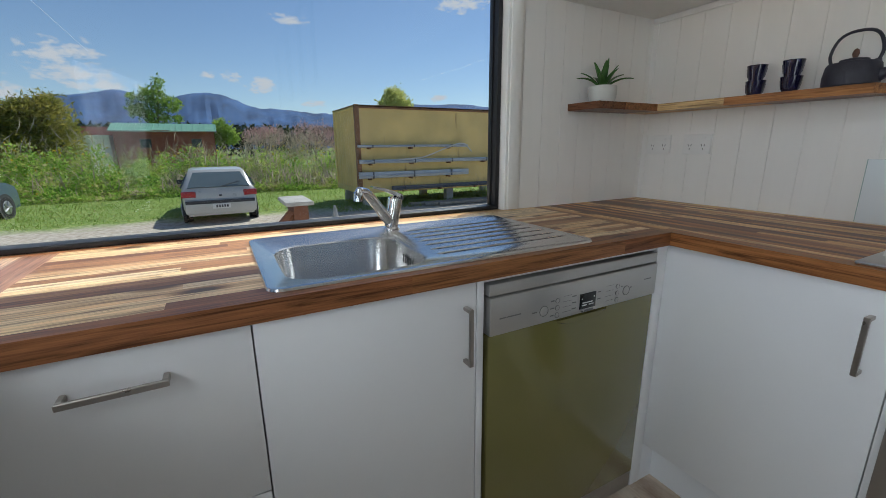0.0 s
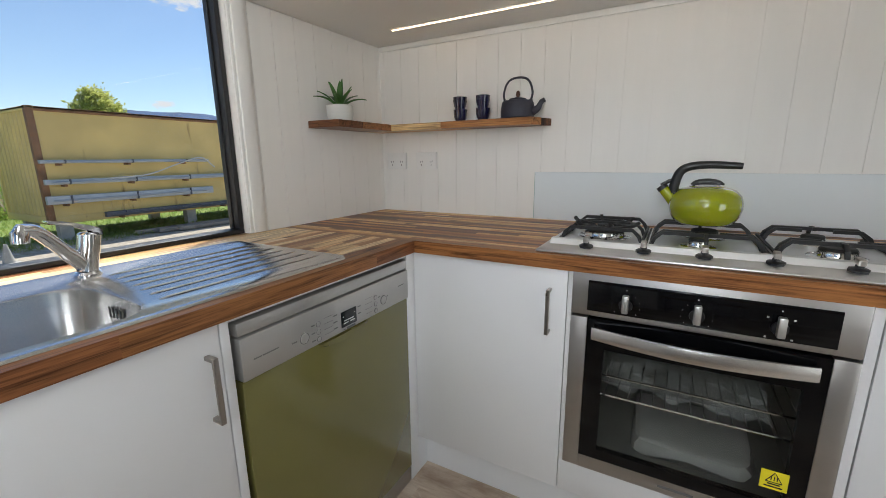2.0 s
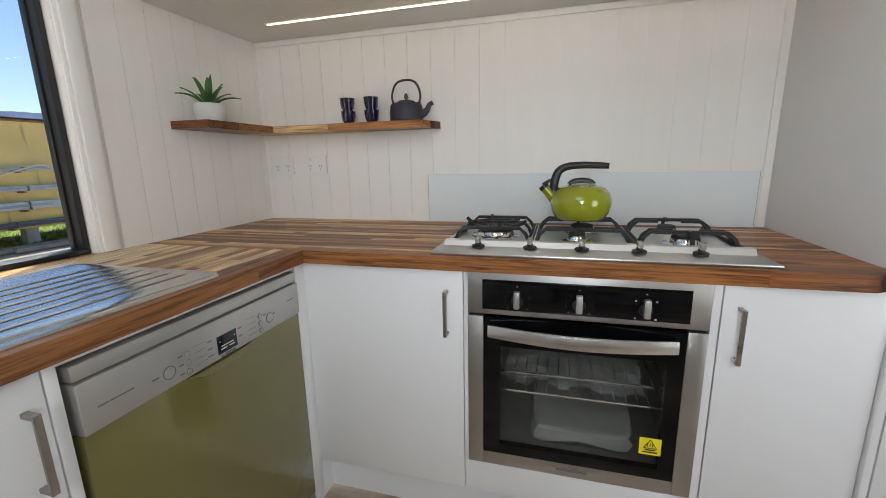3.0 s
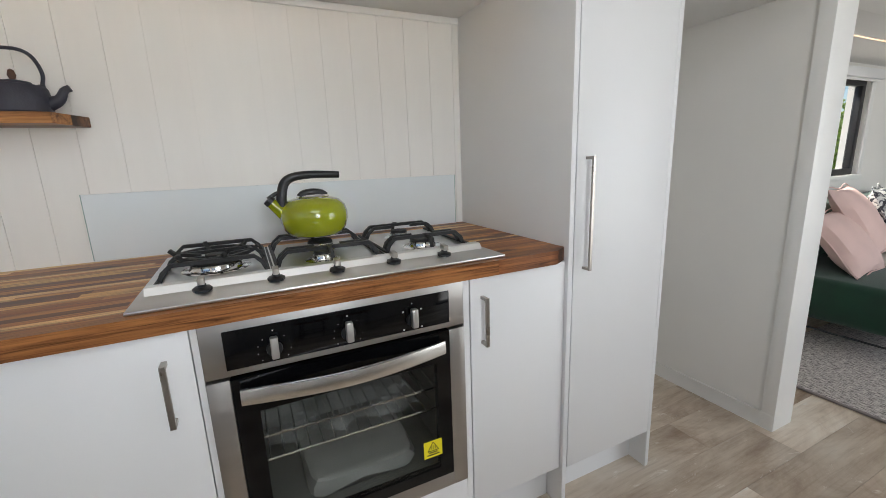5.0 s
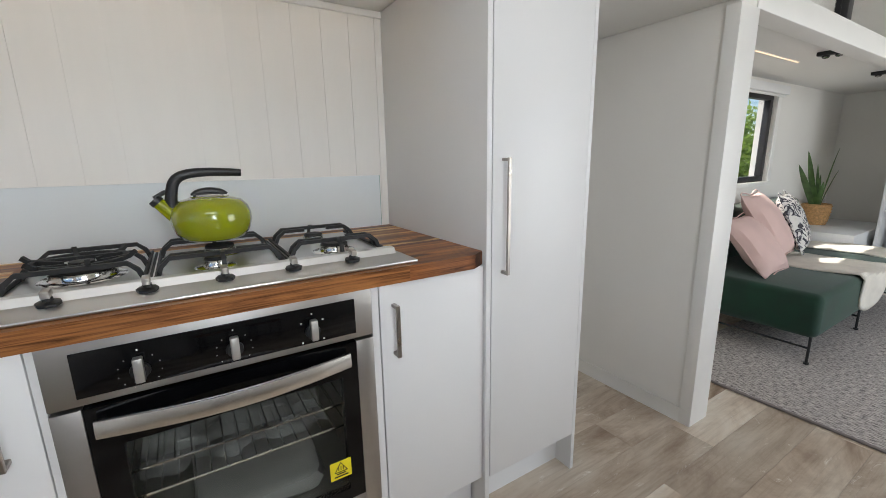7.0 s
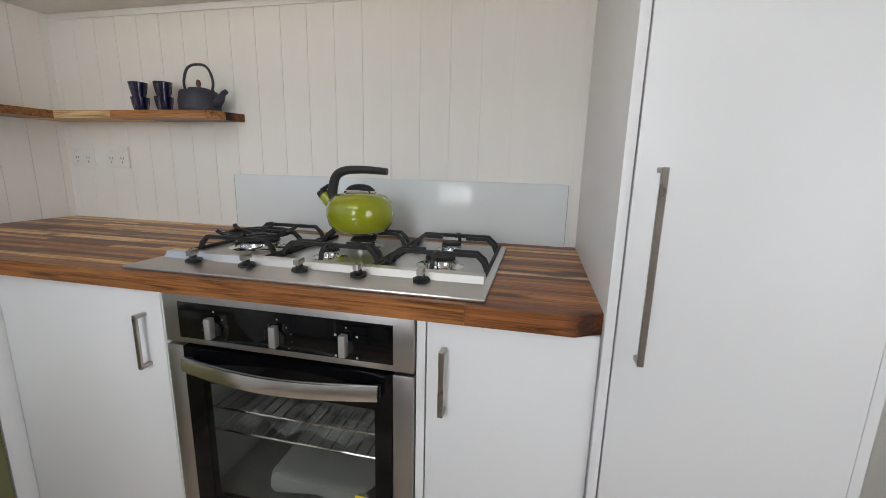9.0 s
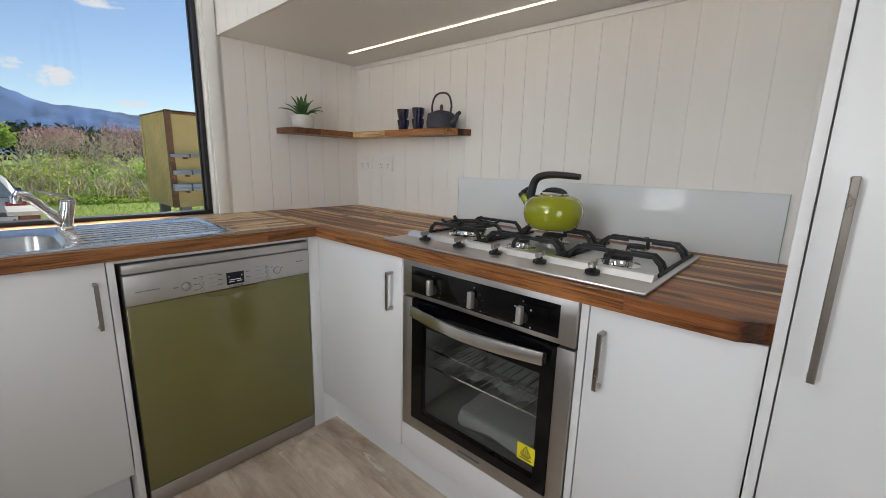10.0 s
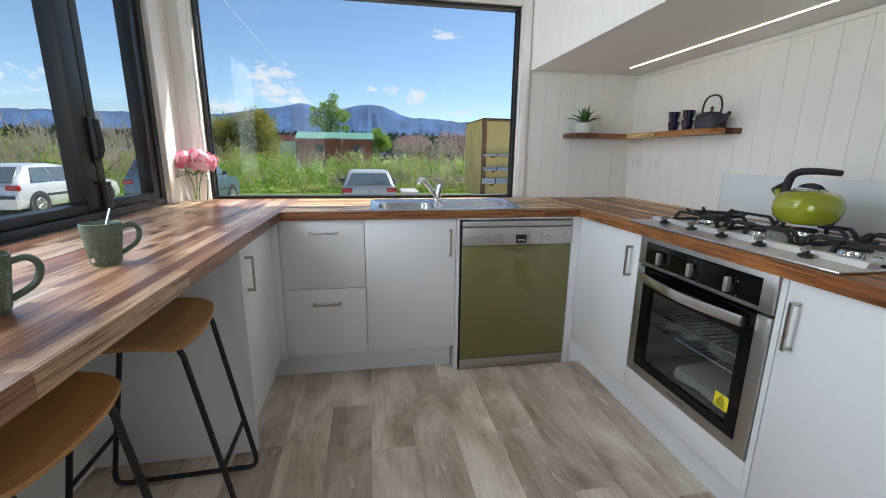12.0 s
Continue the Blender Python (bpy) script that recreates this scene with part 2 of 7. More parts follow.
def glowing(name, colour, strength):
    m, nt, p = node_material(name)
    p.inputs["Base Color"].default_value = (*colour, 1)
    p.inputs["Emission Color"].default_value = (*colour, 1)
    p.inputs["Emission Strength"].default_value = strength
    return m


WALL = surface("painted_board", (0.82, 0.80, 0.76), 0.5, vary=0.015, scale=2.0, grain=90, bump=0.05)
CEILING = surface("painted_ceiling", (0.78, 0.77, 0.74), 0.6, vary=0.015, scale=2.0, grain=90, bump=0.03)
TRIM = surface("painted_trim", (0.83, 0.82, 0.79), 0.4, vary=0.02, scale=4, grain=60, bump=0.03)
CABINET = surface("cabinet_laminate", (0.775, 0.775, 0.775), 0.38, vary=0.012, scale=3, grain=200, bump=0.015)
KICK = surface("kickboard_laminate", (0.80, 0.81, 0.82), 0.4, vary=0.02, scale=3, grain=150, bump=0.02)
FRAME = surface("black_aluminium", (0.022, 0.022, 0.024), 0.42, metal=0.2, vary=0.1, bump=0.03)
STEEL = surface("brushed_steel", (0.45, 0.435, 0.42), 0.37, metal=1.0, vary=0.05, scale=5, grain=60, bump=0.02, stretch=(3, 0.3, 3))
SINKSTEEL = surface("sink_steel", (0.62, 0.61, 0.59), 0.22, metal=1.0, vary=0.04, scale=6, grain=120, bump=0.002, stretch=(0.4, 4, 4))
CHROME = surface("chrome", (0.75, 0.75, 0.76), 0.06, metal=1.0, vary=0.02, bump=0.0, rough_vary=0.03)
NICKEL = surface("satin_nickel", (0.42, 0.39, 0.36), 0.3, metal=1.0, vary=0.05, scale=20, grain=200, bump=0.02)
BLACKIRON = surface("cast_iron", (0.018, 0.018, 0.019), 0.55, vary=0.2, scale=30, grain=300, bump=0.25)
BLACKPLASTIC = surface("black_plastic", (0.015, 0.015, 0.016), 0.35, vary=0.1, bump=0.03)
BLACKGLASS = surface("black_glass", (0.003, 0.003, 0.0035), 0.08, vary=0.05, bump=0.0, rough_vary=0.03)
BLACKGLASS.node_tree.nodes["Principled BSDF"].inputs["Specular IOR Level"].default_value = 0.3
OLIVE = surface("olive_enamel", (0.165, 0.150, 0.045), 0.18, metal=0.0, vary=0.05, scale=2, grain=60, bump=0.02, coat=0.5)
SILVER = surface("silver_panel", (0.50, 0.49, 0.47), 0.34, metal=0.75, vary=0.03, scale=5, grain=200, bump=0.02)
GLASS = glass("clear_glass")
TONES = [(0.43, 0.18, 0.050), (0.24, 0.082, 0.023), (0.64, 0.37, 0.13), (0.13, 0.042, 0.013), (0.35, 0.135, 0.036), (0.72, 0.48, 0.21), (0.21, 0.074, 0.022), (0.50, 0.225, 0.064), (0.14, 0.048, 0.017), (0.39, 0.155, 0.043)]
# pale staves of the window worktop, raised further for the sunlight on it
SUNLIT_PALES = [(0.70, 0.51, 0.28), (0.40, 0.20, 0.085), (0.76, 0.61, 0.39), (0.64, 0.44, 0.23), (0.22, 0.095, 0.04), (0.74, 0.56, 0.32), (0.56, 0.35, 0.18), (0.68, 0.53, 0.36), (0.36, 0.18, 0.08), (0.74, 0.57, 0.33)]
WOOD_X = timber("acacia_along_x", SUNLIT_PALES, "x")
PINKS = [(0.45, 0.27, 0.17), (0.24, 0.115, 0.07), (0.58, 0.42, 0.29), (0.17, 0.075, 0.046), (0.37, 0.20, 0.12), (0.62, 0.48, 0.35), (0.30, 0.145, 0.085), (0.48, 0.30, 0.19)]
WOOD_BAR = timber("acacia_bar", PINKS, "y", rough=0.28, coat=0.25)
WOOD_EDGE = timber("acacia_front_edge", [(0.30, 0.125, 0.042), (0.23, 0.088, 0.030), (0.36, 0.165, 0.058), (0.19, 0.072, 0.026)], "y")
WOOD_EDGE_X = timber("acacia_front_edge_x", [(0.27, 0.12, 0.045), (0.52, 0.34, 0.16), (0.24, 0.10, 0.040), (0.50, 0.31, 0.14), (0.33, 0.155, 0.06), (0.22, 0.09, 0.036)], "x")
WOOD_DARK = timber("acacia_dark", [(0.21, 0.09, 0.036), (0.15, 0.062, 0.028), (0.27, 0.125, 0.05)], "y")
WOOD_PALE = timber("acacia_pale", [(0.62, 0.44, 0.22)], "y")
WOOD_Y = timber("acacia_along_y", TONES, "y")

# ---- structure ----
XE, YN, XW, YS, ZC = 0.642, 0.585, -2.19, -6.6, 3.3
YO = YN + 0.11
FY0, FY1 = YN + 0.028, YN + 0.092
SOFFIT = 1.707


def unit(material, name="piece", bevel=0.0):
    bm = bmesh.new()
    bmesh.ops.create_cube(bm, size=1.0)
    return finish(bm, name, material, smooth=False)


floor = solid("floor", box(XW, XE, YS, YN, -0.16, -0.008), KICK, "washed oak-look vinyl plank floor", "floor", kind="structure")
wall_east = solid("wall_east", box(XE + 0.003, XE + 0.13, -4.0, YO, -0.16, ZC), WALL, "white painted V-groove panelled wall", "wall", kind="structure", at=(XE + 0.06, -1.7, 0))
bm = box(XE, XE + 0.13, YS, -5.03, 0, ZC)
box(XE, XE + 0.13, -5.03, -4.0, 0, 0.94, bm=bm)
box(XE, XE + 0.13, -5.03, -4.0, 1.645, 2.2, bm=bm)
# gap below this stretch of wall is for the added loft window
box(XE, XE + 0.13, -5.03, -4.0, 2.9, ZC, bm=bm)
wall_east_2 = solid("wall_east_2", bm, WALL, "plain white painted living room wall", "wall", kind="structure")
NX0, NX1, NZ0, NZ1 = -2.068, -0.178, 0.905, 2.078
bm = box(XW - 0.13, NX0, YN + 0.003, YO, -0.16, ZC)
box(NX1, XE + 0.003, YN + 0.003, YO, -0.16, ZC, bm=bm)
box(NX0, NX1, YN + 0.003, FY0, -0.16, 0.863, bm=bm)
box(NX0, NX1, FY0, YO, -0.16, NZ0 - 0.002, bm=bm)
box(NX0, NX1, YN + 0.003, YO, NZ1, ZC, bm=bm)
wall_north = solid("wall_north", bm, WALL, "white painted V-groove wall round the picture window", "wall", kind="structure")
WY0, WY1, WZ0, WZ1 = -1.34, 0.35, 0.908, 2.12
bm = box(XW - 0.13, XW, WY1, YN + 0.003, -0.16, ZC)
box(XW - 0.13, XW, WY0, WY1, -0.16, WZ0 - 0.012, bm=bm)
box(XW - 0.13, XW, WY0, WY1, WZ1, 2.4, bm=bm)
box(XW - 0.13, XW, -2.95, WY0, 0, 2.4, bm=bm)
box(XW - 0.13, XW, -5.65, -2.95, 2.08, 2.4, bm=bm)
box(XW - 0.13, XW, YS, -5.65, 0, 2.4, bm=bm)
box(XW - 0.13, XW, 0.33, WY1, 2.4, ZC, bm=bm)
# left open up here for the added high window
box(XW - 0.13, XW, -1.50, 0.33, 3.10, ZC, bm=bm)
box(XW - 0.13, XW, -1.50, 0.33, 2.4, 2.50, bm=bm)
box(XW - 0.13, XW, YS, -1.50, 2.4, ZC, bm=bm)
wall_west = solid("wall_west", bm, WALL, "white painted wall with the bar window", "wall", kind="structure")
wall_south = solid("wall_south", box(XW - 0.13, XE + 0.13, YS - 0.13, YS, -0.16, ZC), WALL, "plain white end wall", "wall", kind="structure")
ceiling = solid("ceiling", box(XW - 0.13, XE + 0.13, YS - 0.13, YO, ZC, ZC + 0.1), CEILING, "white ceiling", "ceiling", kind="structure")
# lowered ceiling over the bench, its grooved face, and the divider beside the nook
bm = box(-0.098, XE + 0.004, -2.545, YN + 0.004, SOFFIT, SOFFIT + 0.03)
ceiling_2 = solid("ceiling_2", bm, CEILING, "white lowered ceiling over the kitchen bench", "ceiling", kind="structure")
wall_bulkhead = solid("wall_bulkhead", box(-0.110, -0.10, -2.66, YN + 0.004, SOFFIT, ZC), WALL, "white V-groove bulkhead over the bench", "wall", kind="structure")
wall_divider = solid("wall_divider", box(-0.12, XE + 0.004, -2.665, -2.551, 0.0, 1.745), WALL, "plain white divider wall beside the fridge nook", "wall", kind="structure")
loft = solid("loft_floor", box(-0.03, XE, YS, -2.665, 1.745, 1.785), CEILING, "white underside of a small loft", "loft", kind="structure")
beam = solid("loft_beam", box(-0.125, -0.03, -5.70, -2.667, 1.69, 1.78, 0.003), TRIM, "white painted beam along the loft edge", "beam", kind="structure")

# boards of the grooved walls
BOARD = unit(WALL, "board")
PITCH, GAP = 0.1016, 0.0014


def boards_y(parent, x0, x1, y0, y1, z0, z1, phase):
    y = phase
    while y > y0:
        y -= PITCH
    while y < y1:
        a, b = max(y + GAP / 2, y0), min(y + PITCH - GAP / 2, y1)
        if b - a > 0.004:
            piece("board", BOARD, parent, (x0, a, z0), (x1, b, z1))
        y += PITCH


def boards_x(parent, y0, y1, x0, x1, z0, z1, phase, GAP=GAP):
    x = phase
    while x > x0:
        x -= PITCH
    while x < x1:
        a, b = max(x + GAP / 2, x0), min(x + PITCH - GAP / 2, x1)
        if b - a > 0.004:
            piece("board", BOARD, parent, (a, y0, z0), (b, y1, z1))
        x += PITCH


boards_y(wall_east, XE, XE + 0.003, -1.50, YN, 0.9, SOFFIT - 0.02, -1.371)
boards_y(wall_east, XE, XE + 0.003, -2.545, -1.925, 0.0, SOFFIT, -1.371)
boards_x(wall_north, YN, YN + 0.003, -0.118, XE, 0.9, SOFFIT - 0.002, 0.003)
boards_y(wall_bulkhead, -0.113, -0.110, -2.545, YN, SOFFIT - 0.004, 2.6, -1.371)
piece("board", BOARD, wall_divider, (-0.075, -2.5505, 0.07), (XE, -2.549, SOFFIT))
trim = solid("trim", box(XE - 0.008, XE + 0.003, -1.50, YN, SOFFIT - 0.024, SOFFIT - 0.001, 0.002), TRIM, "white scotia strip under the lowered ceiling", "trim", kind="structure")
bm = box(-0.122, XE, -2.537, -2.5445, 0.0, 0.07, 0.002)
solid("baseboard", bm, TRIM, "white painted baseboard", "baseboard", kind="structure")
solid("trim", box(-0.128, -0.077, -2.68, -2.536, 0.0, 1.69, 0.002), TRIM, "white end trim of the divider wall", "trim", kind="structure")

# ---- picture window to the north ----
window_1 = thing("window_1", ((NX0 + NX1) / 2, YN + 0.08, NZ0), "large fixed picture window in a black aluminium frame", "window", kind="structure")


def bar(parent, name, x0, x1, y0, y1, z0, z1, mat=FRAME, bevel=0.003, label=""):
    return part(name, box(x0, x1, y0, y1, z0, z1, bevel), mat, parent, label)


FW = 0.020
bar(window_1, "frame_sill", NX0 + 0.002, NX1 - 0.002, FY0, FY1, NZ0, NZ0 + 0.016)
bar(window_1, "frame_head", NX0 + 0.002, NX1 - 0.002, FY0, FY1, NZ1 - FW, NZ1 - 0.002)
bar(window_1, "frame_jamb", NX0 + 0.002, NX0 + FW, FY0 + 0.001, FY1 - 0.001, NZ0 + 0.016, NZ1 - FW)
bar(window_1, "frame_jamb", NX1 - FW, NX1 - 0.002, FY0 + 0.001, FY1 - 0.001, NZ0 + 0.016, NZ1 - FW)
pane = part("pane", box(NX0 + FW - 0.006, NX1 - FW + 0.006, FY0 + 0.046, FY0 + 0.052, NZ0 + 0.010, NZ1 - FW + 0.006), GLASS, window_1)
pane.visible_shadow = False
for x0, x1 in ((NX0 + FW, NX0 + FW + 0.006), (NX1 - FW - 0.006, NX1 - FW)):
    bar(window_1, "glazing_bead", x0, x1, FY0 + 0.030, FY0 + 0.045, NZ0 + 0.017, NZ1 - FW - 0.001, bevel=0.001)
# white architraves and reveals
for x0, x1 in ((NX1 + 0.012, -0.119), (NX0 - 0.058, NX0 - 0.012)):
    solid("trim", box(x0, x1, YN - 0.014, YN + 0.0025, 0.907, NZ1 + 0.06, 0.002), TRIM, "white window architrave", "trim", kind="structure")
solid("trim", box(NX0 - 0.058, -0.119, YN - 0.013, YN + 0.0025, NZ1 + 0.012, NZ1 + 0.06, 0.002), TRIM, "white window architrave", "trim", kind="structure")
for x0, x1 in ((NX1 + 0.0005, NX1 + 0.0115), (NX0 - 0.0115, NX0 - 0.0005)):
    solid("trim", box(x0, x1, YN - 0.006, YN + 0.0025, 0.907, NZ1 + 0.012, 0.001), TRIM, "white reveal lining of the picture window", "trim", kind="structure")

# sliding glass door and an added, unseen high window in the west wall, and the chassis that the house stands on
# the door is unseen, assumed as the living room's side light
door_1 = thing("door_1", (XW - 0.06, -4.3, 0), "black framed sliding glass door, assumed out of view", "door", kind="structure")
for y0, y1 in ((-5.645, -5.57), (-4.34, -4.26), (-3.03, -2.955)):
    part("stile", box(XW - 0.09, XW - 0.03, y0, y1, 0.06, 2.02, 0.003), FRAME, door_1)
for z0, z1 in ((0.0, 0.06), (2.02, 2.078)):
    part("rail", box(XW - 0.09, XW - 0.03, -5.645, -2.955, z0, z1, 0.003), FRAME, door_1)
window_4 = thing("window_4", (XW - 0.06, -0.6, 2.5), "black framed high window added above the bar, unseen", "window", kind="structure")
for y0, y1, z0, z1 in ((-1.498, 0.328, 2.502, 2.535), (-1.498, 0.328, 3.065, 3.098), (-1.498, -1.46, 2.535, 3.065), (0.29, 0.328, 2.535, 3.065)):
    part("frame_bar", box(XW - 0.13, XW - 0.10, y0, y1, z0, z1, 0.002), FRAME, window_4)
solid("trailer_chassis", box(XW + 0.1, XE - 0.1, YS + 0.2, YN - 0.2, -0.57, -0.161, 0.01), FRAME, "black steel trailer base under the house", "trailer", kind="structure")

# ---- cabinets ----
def handle(parent, p, q, out, proud=0.027):
    """A square-section bow handle between p and q, standing proud along out."""
    p, q, out = Vector(p), Vector(q), Vector(out)
    d = (q - p).normalized()
    w = d.cross(out)
    bm = bmesh.new()

    def block(c0, c1, ha, hb, hc):
        b = box(-1, 1, -1, 1, -1, 1)
        c = (c0 + c1) / 2
        for v in b.verts:
            v.co = c + d * (v.co.x * ha) + out * (v.co.y * hb) + w * (v.co.z * hc)
        me = bpy.data.meshes.new("tmp")
        b.to_mesh(me)
        b.free()
        bm.from_mesh(me)
        bpy.data.meshes.remove(me)

    L = (q - p).length
    block(p + out * proud, q + out * proud, L / 2, 0.0035, 0.0055)
    block(p + d * 0.005, p + d * 0.005 + out * (proud - 0.0035), 0.0045, (proud - 0.0035) / 2, 0.0055)
    block(q - d * 0.005, q - d * 0.005 + out * (proud - 0.0035), 0.0045, (proud - 0.0035) / 2, 0.0055)
    bmesh.ops.bevel(bm, geom=bm.edges[:], offset=0.0012, segments=1, affect="EDGES")
    return part("handle", bm, NICKEL, parent, "satin nickel bow handle")


FN, FE, FWST = -0.016, 0.0, -1.60
TOPZ, UNDER = 0.905, 0.865
G = 0.0015

# drawers under the window
c = thing("drawer_cabinet", (-1.36, 0.25, 0), "white two-drawer base cabinet under the timber worktop", "cabinet")
part("body", box(-1.568, -1.164, FN + 0.019, YN, 0.15, UNDER - 0.004), CABINET, c)
part("kickboard", box(-1.659, -0.700, 0.0725, 0.088, 0.0, 0.149), KICK, c, "pale grey kickboard")
for z0, z1, hz in ((0.153, 0.5105, 0.432), (0.5135, 0.8625, 0.80)):
    d = part("drawer_front", box(-1.567, -1.164, FN, FN + 0.018, z0, z1, 0.001), CABINET, c)
    handle(d, (-1.429, FN, hz), (-1.289, FN, hz), (0, -1, 0))
# sink cabinet
c = thing("sink_cabinet", (-0.925, 0.25, 0), "white single-door base cabinet below the sink", "cabinet")
part("side_panel", box(-1.162, -1.146, FN + 0.019, YN, 0.15, UNDER - 0.004), CABINET, c)
part("side_panel", box(-0.694, -0.675, FN, YN, 0.0, UNDER - 0.002, 0.001), CABINET, c)
part("back_panel", box(-1.146, -0.694, YN - 0.02, YN, 0.15, 0.7), CABINET, c)
part("base_panel", box(-1.146, -0.694, FN + 0.019, YN - 0.02, 0.15, 0.166), CABINET, c)
d = part("door", box(-1.161, -0.697, FN, FN + 0.018, 0.153, 0.8625, 0.001), CABINET, c)
handle(d, (-0.726, FN, 0.667), (-0.726, FN, 0.807), (0, -1, 0))
# corner posts of the kitchen run
c = thing("corner_cabinet", (0.3, 0.2, 0), "white corner base cabinet with one tall door", "cabinet")
part("filler_strip", box(-0.048, -0.0005, FN + 0.002, FN + 0.02, 0.0, UNDER - 0.002, 0.001), CABINET, c)
part("body", box(0.02, XE, -0.528, YN, 0.15, UNDER - 0.004), CABINET, c)
part("filler_strip", box(FE + 0.002, FE + 0.0195, -0.010, FN + 0.019, 0.151, UNDER - 0.002, 0.001), CABINET, c)
d = part("door", box(FE, FE + 0.018, -0.527, -0.013, 0.153, 0.8625, 0.001), CABINET, c)
handle(d, (FE, -0.480, 0.668), (FE, -0.480, 0.804), (-1, 0, 0))
part("kickboard", box(0.062, 0.078, -1.496, 0.072, 0.0, 0.149), KICK, c, "pale grey kickboard")
part("kick_return", box(0.0, 0.0615, FN + 0.003, FN + 0.018, 0.0, 0.149), KICK, c)
# oven housing
c = thing("oven_cabinet", (0.3, -0.844, 0), "white oven housing with slim side strips", "cabinet")
part("side_panel", box(FE + 0.001, XE, -0.5415, -0.5295, 0.15, UNDER - 0.002), CABINET, c)
part("side_panel", box(FE + 0.001, XE, -1.168, -1.150, 0.15, UNDER - 0.002), CABINET, c)
part("lower_panel", box(FE, FE + 0.018, -1.149, -0.530, 0.153, 0.257, 0.001), CABINET, c)
# narrow cabinet beside the pantry
c = thing("narrow_cabinet", (0.3, -1.335, 0), "white narrow base cabinet beside the pantry", "cabinet")
part("body", box(FE + 0.02, XE, -1.495, -1.170, 0.15, UNDER - 0.004), CABINET, c)
d = part("door", box(FE, FE + 0.018, -1.496, -1.1715, 0.153, 0.8625, 0.001), CABINET, c)
handle(d, (FE, -1.208, 0.668), (FE, -1.208, 0.808), (-1, 0, 0))
# pantry
PX = -0.012
c = thing("pantry_cabinet", (0.3, -1.71, 0), "tall white pantry cabinet with a long handle", "cabinet")
part("side_panel", box(PX + 0.001, XE - 0.001, -1.516, -1.499, 0.0, SOFFIT - 0.001, 0.001), CABINET, c)
part("side_panel", box(PX + 0.001, XE - 0.001, -1.925, -1.908, 0.0, SOFFIT - 0.001, 0.001), CABINET, c)
part("body", box(PX + 0.021, XE - 0.001, -1.908, -1.516, 0.15, SOFFIT - 0.001), CABINET, c)
d = part("door", box(PX, PX + 0.018, -1.906, -1.519, 0.153, SOFFIT - 0.004, 0.001), CABINET, c)
handle(d, (PX, -1.556, 0.833), (PX, -1.556, 1.166), (-1, 0, 0))
part("kickboard", box(0.062, 0.078, -1.908, -1.516, 0.0, 0.149), KICK, c, "pale grey kickboard")
# cabinet under the bar
c = thing("bar_cabinet", (-1.92, -0.28, 0), "white one-door base cabinet under the breakfast bar", "cabinet")
part("body", box(XW, FWST - 0.02, -0.506, -0.02, 0.15, UNDER - 0.004), CABINET, c)
part("end_panel", box(XW, FWST + 0.001, -0.526, -0.507, 0.0, UNDER - 0.002, 0.001), CABINET, c)
d = part("door", box(FWST - 0.018, FWST, -0.505, -0.05, 0.153, 0.8625, 0.001), CABINET, c)
handle(d, (FWST, -0.466, 0.662), (FWST, -0.466, 0.80), (1, 0, 0))
part("filler_strip", box(FWST - 0.018, -1.569, -0.048, FN + 0.019, 0.15, UNDER - 0.002, 0.001), CABINET, c)
part("kickboard", box(-1.675, -1.66, -0.506, 0.072, 0.0, 0.149), KICK, c, "pale grey kickboard")

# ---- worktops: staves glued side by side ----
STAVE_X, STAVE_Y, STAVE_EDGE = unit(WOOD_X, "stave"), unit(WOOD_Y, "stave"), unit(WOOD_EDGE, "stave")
STAVE_EDGE_X = unit(WOOD_EDGE_X, "stave")
BAR_EDGE = unit(timber("acacia_bar_edge", [(0.34, 0.18, 0.11), (0.22, 0.10, 0.06), (0.46, 0.30, 0.19), (0.27, 0.13, 0.08)], "y", rough=0.3, coat=0.2), "stave")
FRONT_N, FRONT_E, FRONT_B = -0.032, -0.022, -1.556
rng = random.Random(4)


def run_of_staves(parent, along, a0, a1, b0, b1, hole=None, edge=False, plain=None, wide=0.034, shortest=0.22, longest=0.55, cut=0.0):
    """Staves along x or y from a0 to a1, in rows from b0 to b1; hole: (a0, a1, b0, b1) left out."""
    rows = round((b1 - b0) / wide)
    for r in range(rows):
        lo, hi = b0 + (b1 - b0) * r / rows, b0 + (b1 - b0) * (r + 1) / rows
        spans = [(a0 + cut if r < 2 else a0, a1)]
        if hole and lo < hole[3] and hi > hole[2]:
            spans = [(a0, hole[0]), (hole[1], a1)]
        for s0, s1 in spans:
            at = s0
            while at < s1 - 1e-6:
                end = at + (rng.uniform(0.6, 1.0) if r == 0 else rng.uniform(shortest, longest))
                if s1 - end < 0.12 or edge and r == 0:
                    end = s1
                if along == "x":
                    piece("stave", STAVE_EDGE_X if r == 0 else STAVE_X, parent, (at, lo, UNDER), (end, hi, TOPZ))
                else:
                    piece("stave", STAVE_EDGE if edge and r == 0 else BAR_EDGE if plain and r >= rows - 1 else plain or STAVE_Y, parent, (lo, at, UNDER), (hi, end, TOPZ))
                at = end


w = thing("worktop", (-0.8, 0.27, UNDER), "oiled acacia butcher-block worktop under the window", "worktop")
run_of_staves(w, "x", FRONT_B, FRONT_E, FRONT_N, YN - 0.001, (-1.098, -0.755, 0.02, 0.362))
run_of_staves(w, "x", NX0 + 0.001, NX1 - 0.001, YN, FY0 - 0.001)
w = thing("worktop", (0.31, -0.5, UNDER), "oiled acacia butcher-block worktop round the gas hob", "worktop")
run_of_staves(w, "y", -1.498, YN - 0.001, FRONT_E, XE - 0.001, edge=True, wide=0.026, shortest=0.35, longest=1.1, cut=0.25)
bm = bmesh.new()
